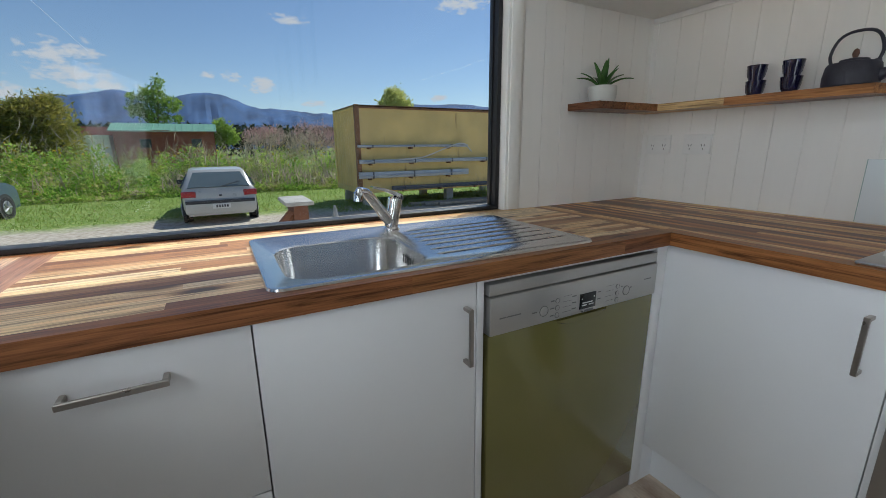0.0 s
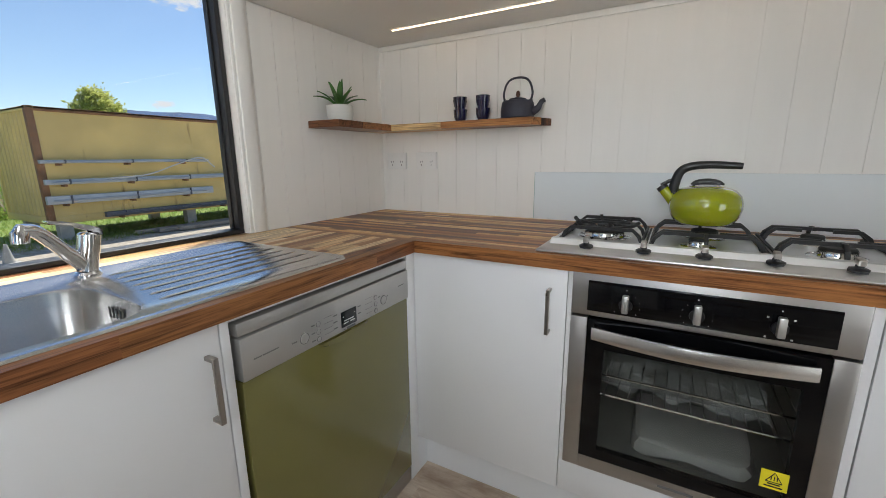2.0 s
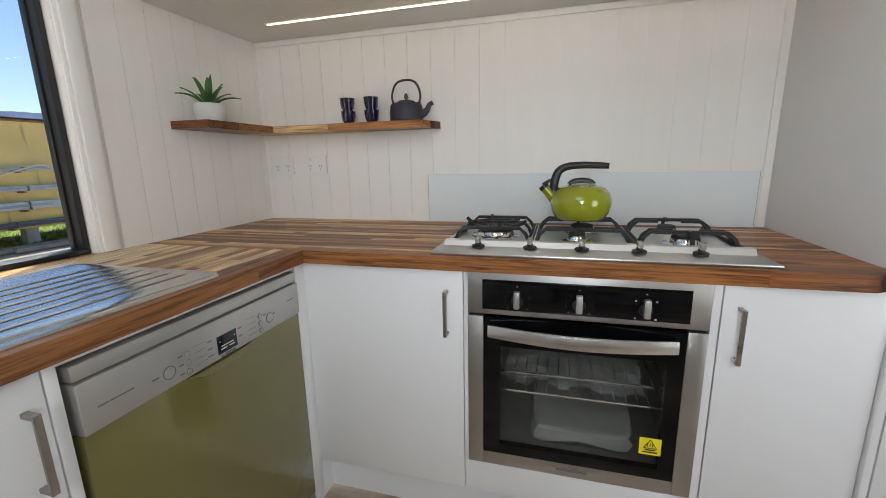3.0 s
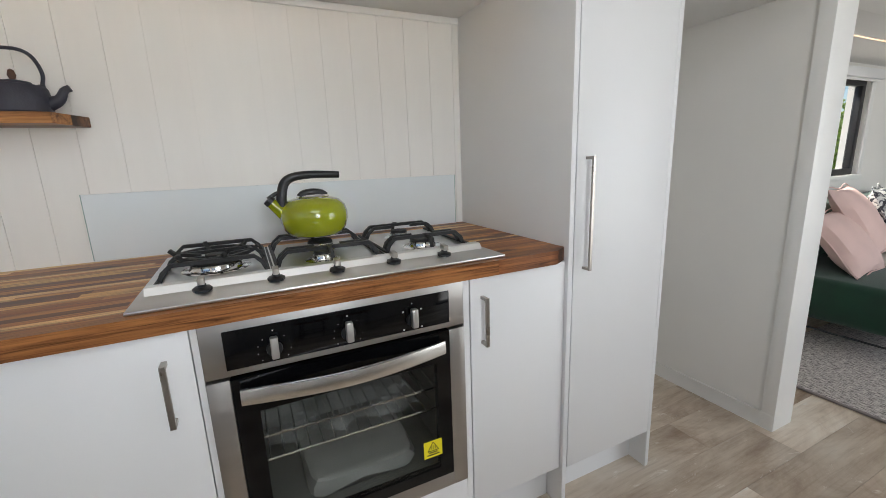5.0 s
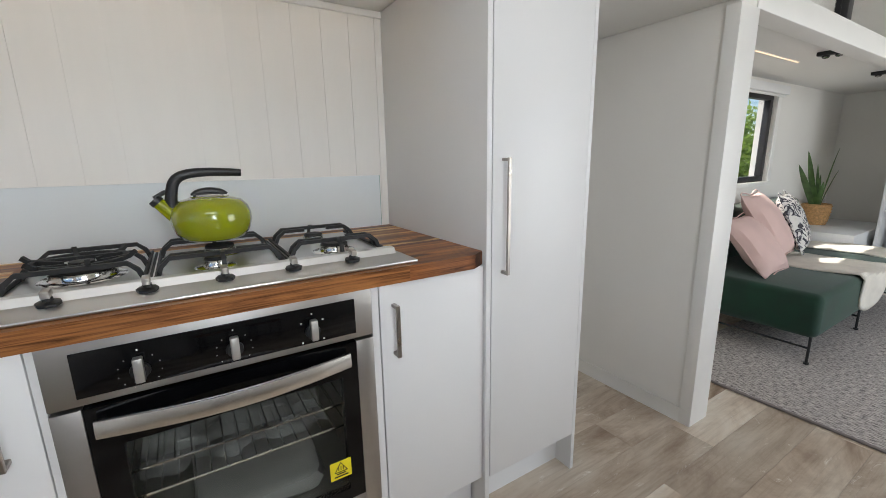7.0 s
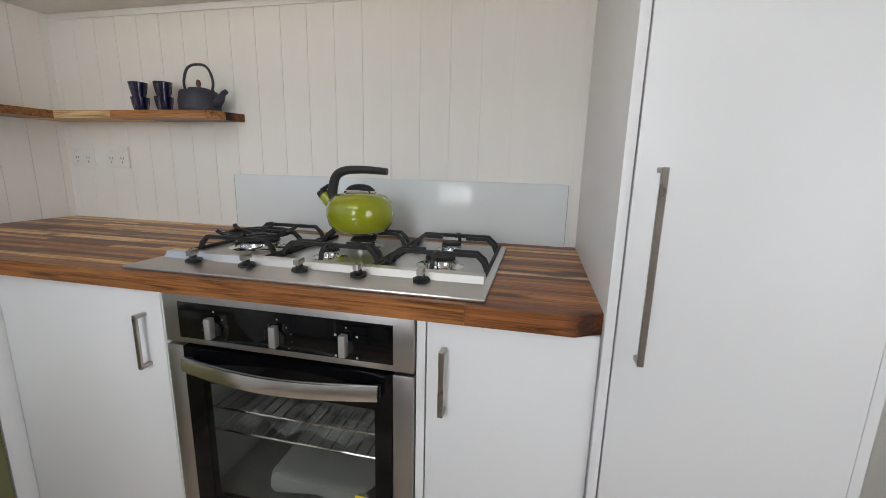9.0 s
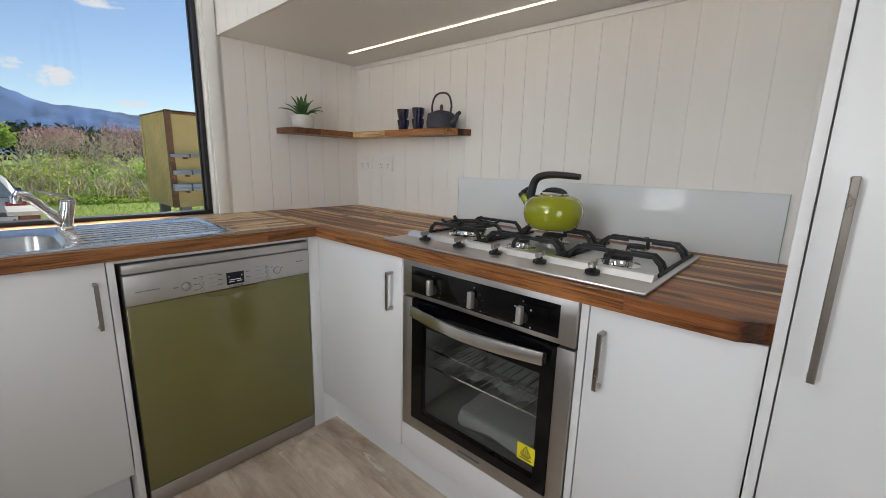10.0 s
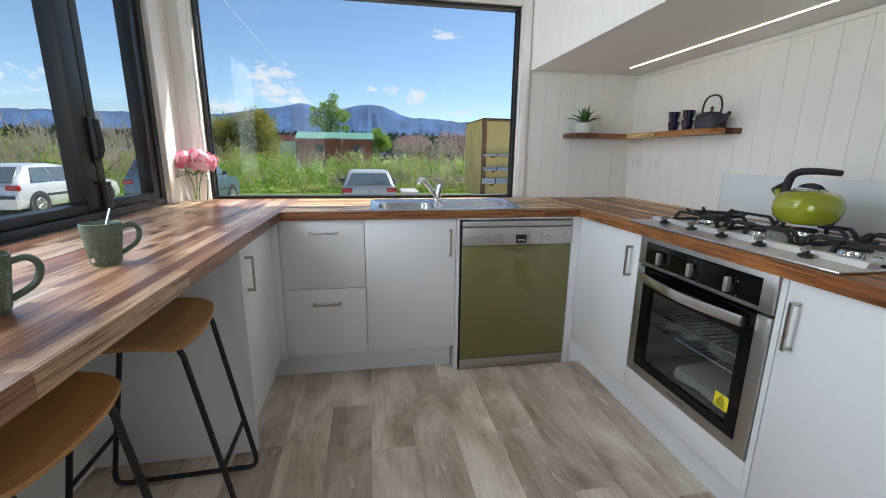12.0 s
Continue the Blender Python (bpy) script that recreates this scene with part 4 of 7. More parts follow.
for gi, (y1, y0) in enumerate(((-0.452, -0.700), (-0.711, -0.994), (-1.006, -1.270))):
    g = part("grate", tube([(0.158, y0 + 0.006, 0.9165), (0.515, y0 + 0.006, 0.9165)], 0.005, 6), BLACKIRON, hb, "cast iron pan grate")
    bm = bmesh.new()
    tube([(0.158, y1 - 0.006, 0.9165), (0.515, y1 - 0.006, 0.9165)], 0.005, 6, bm)
    part("grate_side", bm, BLACKIRON, g)
    ym = (y0 + y1) / 2
    for x in (0.205, 0.465):
        bm = bmesh.new()
        arch(bm, (x, y0 + 0.008), (x, y1 - 0.008))
        part("grate_bar", bm, BLACKIRON, g)
    if gi == 0:
        bm = bmesh.new()
        for a in range(0, 360, 60):
            c, e = math.cos(radians(a + 15)), math.sin(radians(a + 15))
            flat_bar(bm, [(0.300 + 0.035 * c, -0.575 + 0.035 * e, 0.947), (0.300 + 0.095 * c, -0.575 + 0.095 * e, 0.955), (0.300 + 0.108 * c, -0.575 + 0.108 * e, 0.966)], 0.005)
        nn = 26
        flat_bar(bm, [(0.300 + 0.085 * math.cos(2 * math.pi * k / nn), -0.575 + 0.085 * math.sin(2 * math.pi * k / nn), 0.952) for k in range(nn + 1)], 0.005)
        part("wok_ring", bm, BLACKIRON, g, "cast iron wok ring")
        bm = bmesh.new()
        arch(bm, (0.34, y0 + 0.008), (0.34, y1 - 0.008))
        part("grate_bar", bm, BLACKIRON, g)
    else:
        for x, s2 in ((0.235, 1), (0.425, 1)):
            for a, b in ((y1 - 0.008, ym + 0.035), (y0 + 0.008, ym - 0.035)):
                dd = 1 if b > a else -1
                bm = bmesh.new()
                flat_bar(bm, [(x, a, 0.914), (x, a + dd * 0.010, 0.936), (x, a + dd * 0.028, 0.951), (x, b, 0.951)])
                part("grate_finger", bm, BLACKIRON, g)
        bm = bmesh.new()
        flat_bar(bm, [(0.160, ym, 0.914), (0.168, ym, 0.938), (0.186, ym, 0.951), (0.215, ym, 0.951)])
        part("grate_finger", bm, BLACKIRON, g)
        bm = bmesh.new()
        flat_bar(bm, [(0.513, ym, 0.914), (0.508, ym, 0.938), (0.492, ym, 0.951), (0.455, ym, 0.951)])
        part("grate_finger", bm, BLACKIRON, g)

# ---- whistling kettle ----
LIME = surface("lime_enamel", (0.29, 0.325, 0.003), 0.12, vary=0.04, scale=3, bump=0.0, coat=1.0, rough_vary=0.04)
KX, KY, KZ = 0.405, -0.852, 0.9575
k = thing("whistling_kettle", (KX, KY, KZ), "lime green enamel whistling kettle with a black handle on the hob", "kettle")
part("body", lathe([(0.0, 0.0), (0.068, 0.0), (0.080, 0.005), (0.094, 0.023), (0.101, 0.049), (0.1005, 0.070), (0.094, 0.090), (0.078, 0.107), (0.050, 0.116), (0.0, 0.117)], (KX, KY, KZ), 40), LIME, k)
l = part("lid", lathe([(0.0, 0.0), (0.047, 0.0), (0.049, 0.004), (0.046, 0.008), (0.03, 0.012), (0.0, 0.014)], (KX, KY, KZ + 0.114), 32), CHROME, k, "chrome rimmed lid")
part("lid_knob", tube(bent([(KX, KY + 0.040, KZ + 0.118), (KX, KY + 0.026, KZ + 0.128), (KX, KY, KZ + 0.132), (KX, KY - 0.026, KZ + 0.128), (KX, KY - 0.040, KZ + 0.118)]), 0.0095, 10), BLACKPLASTIC, l)
hdl = [(KX, KY + 0.092, KZ + 0.080), (KX, KY + 0.090, KZ + 0.118), (KX, KY + 0.078, KZ + 0.160), (KX, KY + 0.050, KZ + 0.178), (KX, KY + 0.0, KZ + 0.183), (KX, KY - 0.055, KZ + 0.181), (KX, KY - 0.085, KZ + 0.179)]
c = bent(hdl)
part("handle", tube(c, [0.016 - 0.006 * i / len(c) for i in range(len(c))], 12), BLACKPLASTIC, k, "black bent handle")
sp = part("spout", tube([(KX, KY + 0.085, KZ + 0.070), (KX, KY + 0.105, KZ + 0.090), (KX, KY + 0.122, KZ + 0.108)], [0.022, 0.018, 0.015], 14), LIME, k)
part("spout_cap", tube([(KX, KY + 0.120, KZ + 0.106), (KX, KY + 0.129, KZ + 0.116)], [0.0175, 0.016], 14), BLACKPLASTIC, sp)
part("spout_lever", tube([(KX, KY + 0.128, KZ + 0.118), (KX, KY + 0.105, KZ + 0.132), (KX, KY + 0.086, KZ + 0.136)], [0.006, 0.006, 0.006], 8), BLACKPLASTIC, sp)

# ---- corner shelf and what stands on it ----
def prism(pts, z0, z1, bevel=0.0):
    bm = bmesh.new()
    a = [bm.verts.new((x, y, z0)) for x, y in pts]
    f = bm.faces.new(a)
    up = bmesh.ops.extrude_face_region(bm, geom=[f])["geom"]
    bmesh.ops.translate(bm, verts=[v for v in up if isinstance(v, bmesh.types.BMVert)], vec=(0, 0, z1 - z0))
    if bevel:
        bmesh.ops.bevel(bm, geom=bm.edges[:], offset=bevel, segments=1, affect="EDGES")
    return bm


SHELF_Z0, SHELF_Z1 = 1.297, 1.325
sh = thing("corner_shelf", (0.45, 0.3, SHELF_Z0), "L-shaped oiled acacia corner shelf", "shelf")
for pts, m in (([(0.143, 0.585), (0.143, 0.53), (0.50, 0.53), (0.50, 0.585)], WOOD_DARK), ([(0.143, 0.529), (0.15, 0.425), (0.30, 0.425), (0.30, 0.529)], WOOD_DARK), ([(0.301, 0.529), (0.301, 0.425), (0.50, 0.425), (0.50, 0.529)], WOOD_DARK),
               ([(0.501, 0.585), (0.501, 0.16), (0.57, 0.16), (0.57, 0.585)], WOOD_PALE), ([(0.571, 0.585), (0.571, 0.06), (0.641, 0.06), (0.641, 0.585)], WOOD_Y), ([(0.501, 0.159), (0.501, -0.246), (0.57, -0.268), (0.57, 0.159)], WOOD_EDGE), ([(0.571, 0.059), (0.571, -0.268), (0.641, -0.29), (0.641, 0.059)], WOOD_DARK)):
    part("stave", prism(pts, SHELF_Z0, SHELF_Z1), m, sh)
CLAY = surface("pale_ceramic", (0.62, 0.62, 0.58), 0.6, vary=0.05, scale=15, bump=0.1)
SUCC = surface("succulent_leaf", (0.055, 0.15, 0.03), 0.45, vary=0.35, scale=14, bump=0.1)
SOIL = surface("potting_soil", (0.05, 0.035, 0.025), 0.95, vary=0.3, scale=60, bump=0.5)


def leaf(bm, base, tip, width, thick, droop=0.0, n=6):
    """A fleshy pointed leaf from base to tip."""
    base, tip = Vector(base), Vector(tip)
    d = tip - base
    sd = d.cross(Vector((0, 0, 1)))
    sd = sd.normalized() if sd.length > 1e-4 else Vector((1, 0, 0))
    up = sd.cross(d).normalized()
    rings = []
    for i in range(n + 1):
        u = i / n
        w2 = width * (0.35 + 1.5 * u) * (1 - u) ** 0.8 / 1.02 if u < 1 else 0.0004
        c = base + d * u + up * (0.5 - (u - 0.5) ** 2 * 2) * droop
        rings.append([c + sd * w2 + up * thick * 0.4, c - up * thick * (1 - u * 0.7), c - sd * w2 + up * thick * 0.4, c + up * thick * 0.2 * (1 - u)])
    vs = ring_frame(bm, rings)
    bm.faces.new(vs[0][::-1])
    bm.faces.new(vs[-1])
    return bm


pp = thing("potted_succulent", (0.246, 0.502, SHELF_Z1), "green succulent in a small pale ceramic pot on the shelf", "potted plant")
PX0, PY0 = 0.246, 0.502
part("pot", lathe([(0.0, 0.0), (0.046, 0.0), (0.051, 0.006), (0.0555, 0.030), (0.0555, 0.064), (0.052, 0.066), (0.050, 0.057), (0.0, 0.055)], (PX0, PY0, SHELF_Z1)), CLAY, pp)
part("soil", lathe([(0.0, 0.0), (0.049, 0.0), (0.04, 0.004), (0.0, 0.006)], (PX0, PY0, SHELF_Z1 + 0.0545)), SOIL, pp)
rng = random.Random(3)
for i in range(14):
    a = i * 2.399 + 0.4
    inner = i / 13
    reach = (0.130 - 0.100 * inner) * rng.uniform(0.85, 1.1)
    z = SHELF_Z1 + 0.088 + 0.092 * inner ** 1.2 + rng.uniform(-0.014, 0.010)
    bm = leaf(bmesh.new(), (PX0 + 0.010 * math.cos(a), PY0 + 0.010 * math.sin(a), SHELF_Z1 + 0.058), (PX0 + reach * math.cos(a), min(PY0 + reach * math.sin(a), YN - 0.006), z), 0.0185, 0.005, 0.030 * (1 - 0.6 * inner), 8)
    part("leaf", bm, SUCC, pp)
NAVY = surface("navy_glaze", (0.010, 0.010, 0.045), 0.1, vary=0.2, scale=20, bump=0.0, coat=0.8)
TEA = surface("dark_iron_teapot", (0.030, 0.030, 0.045), 0.5, vary=0.15, scale=40, grain=260, bump=0.3)
for cx, cy, cz in ((0.572, 0.097, 0), (0.570, 0.098, 0.0525), (0.570, -0.012, 0), (0.573, -0.010, 0.0525)):
    cup = thing("teacup", (cx, cy, SHELF_Z1 + cz), "small navy glazed teacup in a stack of two", "cup", group="teacups on the shelf")
    part("bowl", lathe([(0.0, 0.0), (0.022, 0.0), (0.0225, 0.004), (0.027, 0.025), (0.0315, 0.052), (0.0295, 0.052), (0.025, 0.025), (0.02, 0.008), (0.0, 0.007)], (cx, cy, SHELF_Z1 + cz), 20), NAVY, cup)
    for a in range(0, 360, 60):
        c2, e2 = math.cos(radians(a)), math.sin(radians(a))
        part("facet_line", tube([(cx + 0.0245 * c2, cy + 0.0245 * e2, SHELF_Z1 + cz + 0.012), (cx + 0.0295 * c2, cy + 0.0295 * e2, SHELF_Z1 + cz + 0.040)], 0.0012, 5), NAVY, cup)
TX, TY, TZ = 0.568, -0.168, SHELF_Z1
tp = thing("teapot", (TX, TY, TZ), "dark cast iron teapot with a hoop handle on the shelf", "teapot")
part("body", lathe([(0.0, 0.0), (0.064, 0.0), (0.0675, 0.004), (0.069, 0.03), (0.0645, 0.062), (0.060, 0.069), (0.036, 0.073), (0.0, 0.073)], (TX, TY, TZ), 32), TEA, tp)
l = part("lid", lathe([(0.0, 0.0), (0.036, 0.0), (0.034, 0.006), (0.015, 0.010), (0.0, 0.011)], (TX, TY, TZ + 0.073)), TEA, tp)
part("lid_knob", lathe([(0.0, 0.0), (0.005, 0.0), (0.009, 0.012), (0.006, 0.024), (0.0, 0.028)], (TX, TY, TZ + 0.083), 14), surface("dark_wood_knob", (0.10, 0.04, 0.02), 0.4, bump=0.05), l)
part("handle", tube(bent([(TX, TY + 0.054, TZ + 0.066), (TX, TY + 0.061, TZ + 0.100), (TX, TY + 0.048, TZ + 0.140), (TX, TY + 0.022, TZ + 0.158), (TX, TY - 0.022, TZ + 0.158), (TX, TY - 0.048, TZ + 0.140), (TX, TY - 0.061, TZ + 0.100), (TX, TY - 0.054, TZ + 0.066)]), 0.0045, 8), TEA, tp)
for side in (0.054, -0.054):
    part("handle_lug", box(TX - 0.006, TX + 0.006, TY + side - 0.007, TY + side + 0.007, TZ + 0.058, TZ + 0.074, 0.002), TEA, tp)
part("spout", tube(bent([(TX, TY - 0.060, TZ + 0.025), (TX, TY - 0.085, TZ + 0.038), (TX, TY - 0.098, TZ + 0.060), (TX, TY - 0.112, TZ + 0.068)], 4), [0.018, 0.017, 0.016, 0.015, 0.013, 0.012, 0.011, 0.010, 0.010, 0.009, 0.009, 0.009, 0.009], 12), TEA, tp)
# sockets
SOCKET = surface("white_socket_plastic", (0.80, 0.79, 0.76), 0.35, vary=0.01, bump=0.0)
for y0, y1 in ((0.436, 0.549), (0.258, 0.375)):
    ym = (y0 + y1) / 2
    so = thing("power_socket", (XE - 0.005, ym, 1.116), "white double power socket on the panelled wall", "socket", group="sockets")
    pl = part("plate", box(XE - 0.010, XE + 0.001, y0, y1, 1.117, 1.199, 0.003), SOCKET, so)
    for yy in (ym + 0.028, ym - 0.028):
        for dy, dz, tilt in ((-0.006, 0.004, 22), (0.006, 0.004, -22), (0, -0.012, 0)):
            bm = box(-0.0006, 0.0006, -0.0011, 0.0011, -0.0042, 0.0042)
            bmesh.ops.transform(bm, matrix=pose(XE - 0.0102, yy + dy, 1.15 + dz, tilt), verts=bm.verts[:])
            part("slot", bm, BLACKPLASTIC, pl)
        part("switch", box(XE - 0.0125, XE - 0.0098, yy - 0.006, yy + 0.006, 1.176, 1.188, 0.001), SOCKET, pl)
# light strip under the lowered ceiling
ls = thing("led_strip", (0.432, -0.55, SOFFIT - 0.012), "recessed warm LED strip light in the lowered ceiling", "light strip")
part("channel", box(0.4235, 0.4405, -1.45, 0.355, SOFFIT - 0.004, SOFFIT - 0.0005), TRIM, ls)
part("diffuser", box(0.4300, 0.4345, -1.445, 0.352, SOFFIT - 0.0075, SOFFIT - 0.0042), glowing("warm_led", (1.0, 0.72, 0.46), 4.4), ls, "glowing warm diffuser")

# ---- living room ----
solid("loft_channel", box(-0.115, -0.045, -5.69, -2.67, 1.7805, 1.80, 0.002), TRIM, "white base channel of the loft balustrade", "channel", kind="structure")
bal = thing("balustrade", (-0.08, -4.2, 1.80), "black posted glass balustrade on the loft edge", "balustrade")
for y in (-2.85, -3.66, -4.58, -5.62):
    part("post", box(-0.11, -0.05, y - 0.03, y + 0.03, 1.80, 2.75, 0.003), FRAME, bal)
for y0, y1 in ((-3.63, -2.88), (-4.55, -3.69), (-5.59, -4.61)):
    pn = part("pane", box(-0.084, -0.076, y0 + 0.004, y1 - 0.004, 1.815, 2.72), GLASS, bal)
    pn.visible_shadow = False
part("top_rail", box(-0.105, -0.055, -5.65, -2.82, 2.75, 2.79, 0.003), FRAME, bal)

window_3 = thing("window_3", (XE + 0.05, -4.5, 0.94), "black framed casement window with a rolled white blind", "window", kind="structure")
for y0, y1, z0, z1 in ((-5.03, -4.0, 0.94, 0.985), (-5.03, -4.0, 1.60, 1.645), (-5.03, -4.975, 0.985, 1.60), (-4.055, -4.0, 0.985, 1.60), (-4.55, -4.49, 0.985, 1.60)):
    part("frame_bar", box(XE + 0.02, XE + 0.07, y0 + 0.001, y1 - 0.001, z0, z1, 0.002), FRAME, window_3)
pn = part("pane", box(XE + 0.04, XE + 0.046, -4.99, -4.04, 0.97, 1.62), GLASS, window_3)
pn.visible_shadow = False
part("sill", box(XE - 0.02, XE + 0.02, -5.10, -3.93, 0.905, 0.938, 0.002), TRIM, window_3)
for y0, y1 in ((-5.095, -5.032), (-3.998, -3.935)):
    part("architrave", box(XE - 0.014, XE - 0.0005, y0, y1, 0.94, 1.70, 0.002), TRIM, window_3)
# assumed opening, added so that the sun brightens the loft
window_5 = thing("window_5", (XE + 0.05, -4.5, 2.2), "black framed window added to brighten the loft", "window", kind="structure")
for y0, y1, z0, z1 in ((-5.03, -4.0, 2.2, 2.245), (-5.03, -4.0, 2.855, 2.9), (-5.03, -4.985, 2.245, 2.855), (-4.045, -4.0, 2.245, 2.855)):
    part("frame_bar", box(XE + 0.02, XE + 0.07, y0 + 0.001, y1 - 0.001, z0, z1, 0.002), FRAME, window_5)
pn = part("pane", box(XE + 0.04, XE + 0.046, -4.99, -4.04, 2.24, 2.86), GLASS, window_5)
pn.visible_shadow = False
bl = thing("roller_blind", (XE - 0.03, -4.5, 1.63), "rolled-up white roller blind above the window", "blind")
part("cassette", box(XE - 0.075, XE - 0.015, -5.07, -3.95, 1.635, 1.70, 0.008), CABINET, bl)
part("bottom_bar", box(XE - 0.05, XE - 0.038, -5.05, -3.97, 1.617, 1.634, 0.003), TRIM, bl)

for x, y in ((0.01, -3.03), (0.05, -4.07), (0.075, -5.22), (0.088, -6.33)):
    sp = thing("ceiling_spotlight", (x, y, 1.70), "black twin spotlight on a ceiling plate", "spotlight", group="loft spotlights")
    part("plate", box(x - 0.068, x + 0.068, y - 0.024, y + 0.024, 1.722, 1.7445, 0.003), FRAME, sp)
    for dx in (-0.03, 0.03):
        h = part("lamp_head", tube([(x + dx, y, 1.7215), (x + dx - 0.001, y + 0.003, 1.713)], 0.018, 12), FRAME, sp)
        part("lens", tube([(x + dx - 0.001, y + 0.003, 1.7129), (x + dx - 0.0011, y + 0.0032, 1.711)], 0.012, 12), CHROME, h)
ls = thing("led_strip", (0.27, -3.6, 1.733), "thin warm LED strip under the loft", "light strip")
part("channel", box(0.263, 0.277, -4.25, -2.9, 1.7405, 1.7445), TRIM, ls)
part("diffuser", box(0.2665, 0.2735, -4.245, -2.905, 1.737, 1.7403), glowing("warm_led_dim", (1.0, 0.72, 0.48), 0.8), ls, "glowing warm diffuser")

# rug
RUG = surface("woven_grey_wool", (0.40, 0.365, 0.35), 0.95, vary=0.12, scale=5, grain=60, bump=0.8)
nt = RUG.node_tree
pb = nt.nodes["Principled BSDF"]
geo = nt.nodes.new("ShaderNodeNewGeometry")
mp = nt.nodes.new("ShaderNodeMapping")
mp.inputs["Scale"].default_value = (27, 84, 1)
nt.links.new(geo.outputs["Position"], mp.inputs[0])
dash = add(nt, "ShaderNodeTexNoise", Scale=1.6, Detail=2.0)
nt.links.new(mp.outputs[0], dash.inputs["Vector"])
rr = ramp(nt, dash.outputs[0], [(0.34, (0.17, 0.15, 0.15)), (0.46, (0.38, 0.345, 0.33)), (0.54, (0.52, 0.48, 0.455)), (0.66, (0.66, 0.62, 0.58))])
nt.links.new(rr.outputs[0], pb.inputs["Base Color"])
rug = thing("rug", (-0.7, -4.3, 0), "large grey and cream flat-woven wool rug", "rug")
part("woven_field", box(-1.75, 0.30, -5.60, -3.015, 0.0005, 0.011, 0.004), RUG, rug)
EDGE = surface("rug_binding", (0.25, 0.22, 0.215), 0.95, vary=0.1, grain=150, bump=0.5)
part("bound_edge", tube([(-1.75, -3.009, 0.0075), (0.30, -3.009, 0.0075)], 0.007, 8), EDGE, rug)

# sofa
VELVET = surface("bottle_green_velvet", (0.004, 0.036, 0.019), 0.8, vary=0.25, scale=7, grain=300, bump=0.15)
VELVET.node_tree.nodes["Principled BSDF"].inputs["Sheen Weight"].default_value = 0.2
sofa = thing("sofa", (0.2, -4.4, 0), "low bottle-green velvet sofa on thin black metal legs", "sofa")


def cushion_block(x0, x1, y0, y1, z0, z1, r=0.04):
    bm = box(x0, x1, y0, y1, z0, z1, r, seg=4)
    return bm


part("seat", cushion_block(-0.225, 0.62, -4.50, -3.60, 0.165, 0.42), VELVET, sofa)
part("seat", cushion_block(-0.215, 0.62, -5.32, -4.51, 0.17, 0.415), VELVET, sofa)
part("backrest", cushion_block(0.46, 0.625, -5.32, -3.62, 0.40, 0.80, 0.05), VELVET, sofa)
for lx in (-0.195, 0.57):
    for ly in (-3.625, -4.48, -5.28):
        lg = part("leg", tube([(lx, ly, 0.012), (lx, ly, 0.185)], 0.007, 8), BLACKIRON, sofa)
        part("foot", lathe([(0.0, 0.0), (0.013, 0.0), (0.013, 0.01), (0.0, 0.01)], (lx, ly, 0.011 if lx < 0.3 else 0.0), 10), BLACKPLASTIC, lg)
for ly in (-3.625, -4.48, -5.28):
    part("leg_rail", tube([(-0.195, ly, 0.105), (0.57, ly, 0.105)], 0.006, 8), BLACKIRON, sofa)


def pillow(name, label, m, size, thick, mat):
    bm = bmesh.new()
    n = 14
    for side in (1, -1):
        grid = [[None] * (n + 1) for _ in range(n + 1)]
        for i in range(n + 1):
            for j in range(n + 1):
                u, v = 2 * i / n - 1, 2 * j / n - 1
                puff = max(0.0, (1 - u * u) * (1 - v * v)) ** 0.45
                pin = 1 - 0.10 * (1 - abs(u)) * abs(v) ** 3 - 0.0
                w = Vector((u * size / 2 * (1 - 0.07 * (1 - v * v) ** 1 * abs(u) ** 4), v * size / 2 * (1 - 0.07 * (1 - u * u) * abs(v) ** 4), side * thick / 2 * puff))
                w.z += 0.008 * noise.noise(Vector((u * 2.2, v * 2.2, side * 3)))* puff
                grid[i][j] = bm.verts.new(w)
        for i in range(n):
            for j in range(n):
                bm.faces.new((grid[i][j], grid[i + 1][j], grid[i + 1][j + 1], grid[i][j + 1]))
    bmesh.ops.remove_doubles(bm, verts=bm.verts[:], dist=0.0008)
    ob = thing(name, (0, 0, 0), label, "pillow")
    part("cover", bm, mat, ob)
    s2 = size / 2
    pts = bent([(-s2, -s2, 0), (-s2 * 0.95, 0, 0), (-s2, s2, 0), (0, s2 * 0.95, 0), (s2, s2, 0), (s2 * 0.95, 0, 0), (s2, -s2, 0), (0, -s2 * 0.95, 0), (-s2, -s2, 0)], 4)
    part("piped_seam", tube(pts, 0.004, 6), mat, ob)
    ob.matrix_basis = m
    return ob


PINK = surface("blush_linen", (0.66, 0.47, 0.43), 0.9, vary=0.06, scale=6, grain=220, bump=0.3)
PATTERN = surface("leaf_print_cotton", (0.6, 0.6, 0.58), 0.9, bump=0.2)
nt = PATTERN.node_tree
tc = nt.nodes.new("ShaderNodeTexCoord")
wv = add(nt, "ShaderNodeTexNoise", Scale=13.0, Detail=2.5, Distortion=2.6)
nt.links.new(tc.outputs["Object"], wv.inputs["Vector"])
rp = ramp(nt, wv.outputs[0], [(0.44, (0.035, 0.035, 0.045)), (0.47, (0.16, 0.16, 0.18)), (0.52, (0.62, 0.61, 0.58)), (0.7, (0.66, 0.65, 0.62))])
nt.links.new(rp.outputs[0], nt.nodes["Principled BSDF"].inputs["Base Color"])
pillow("throw_pillow", "blush pink linen pillow leaning on the sofa", pose(0.245, -3.95, 0.585, 0, -50, 4), 0.44, 0.17, PINK)
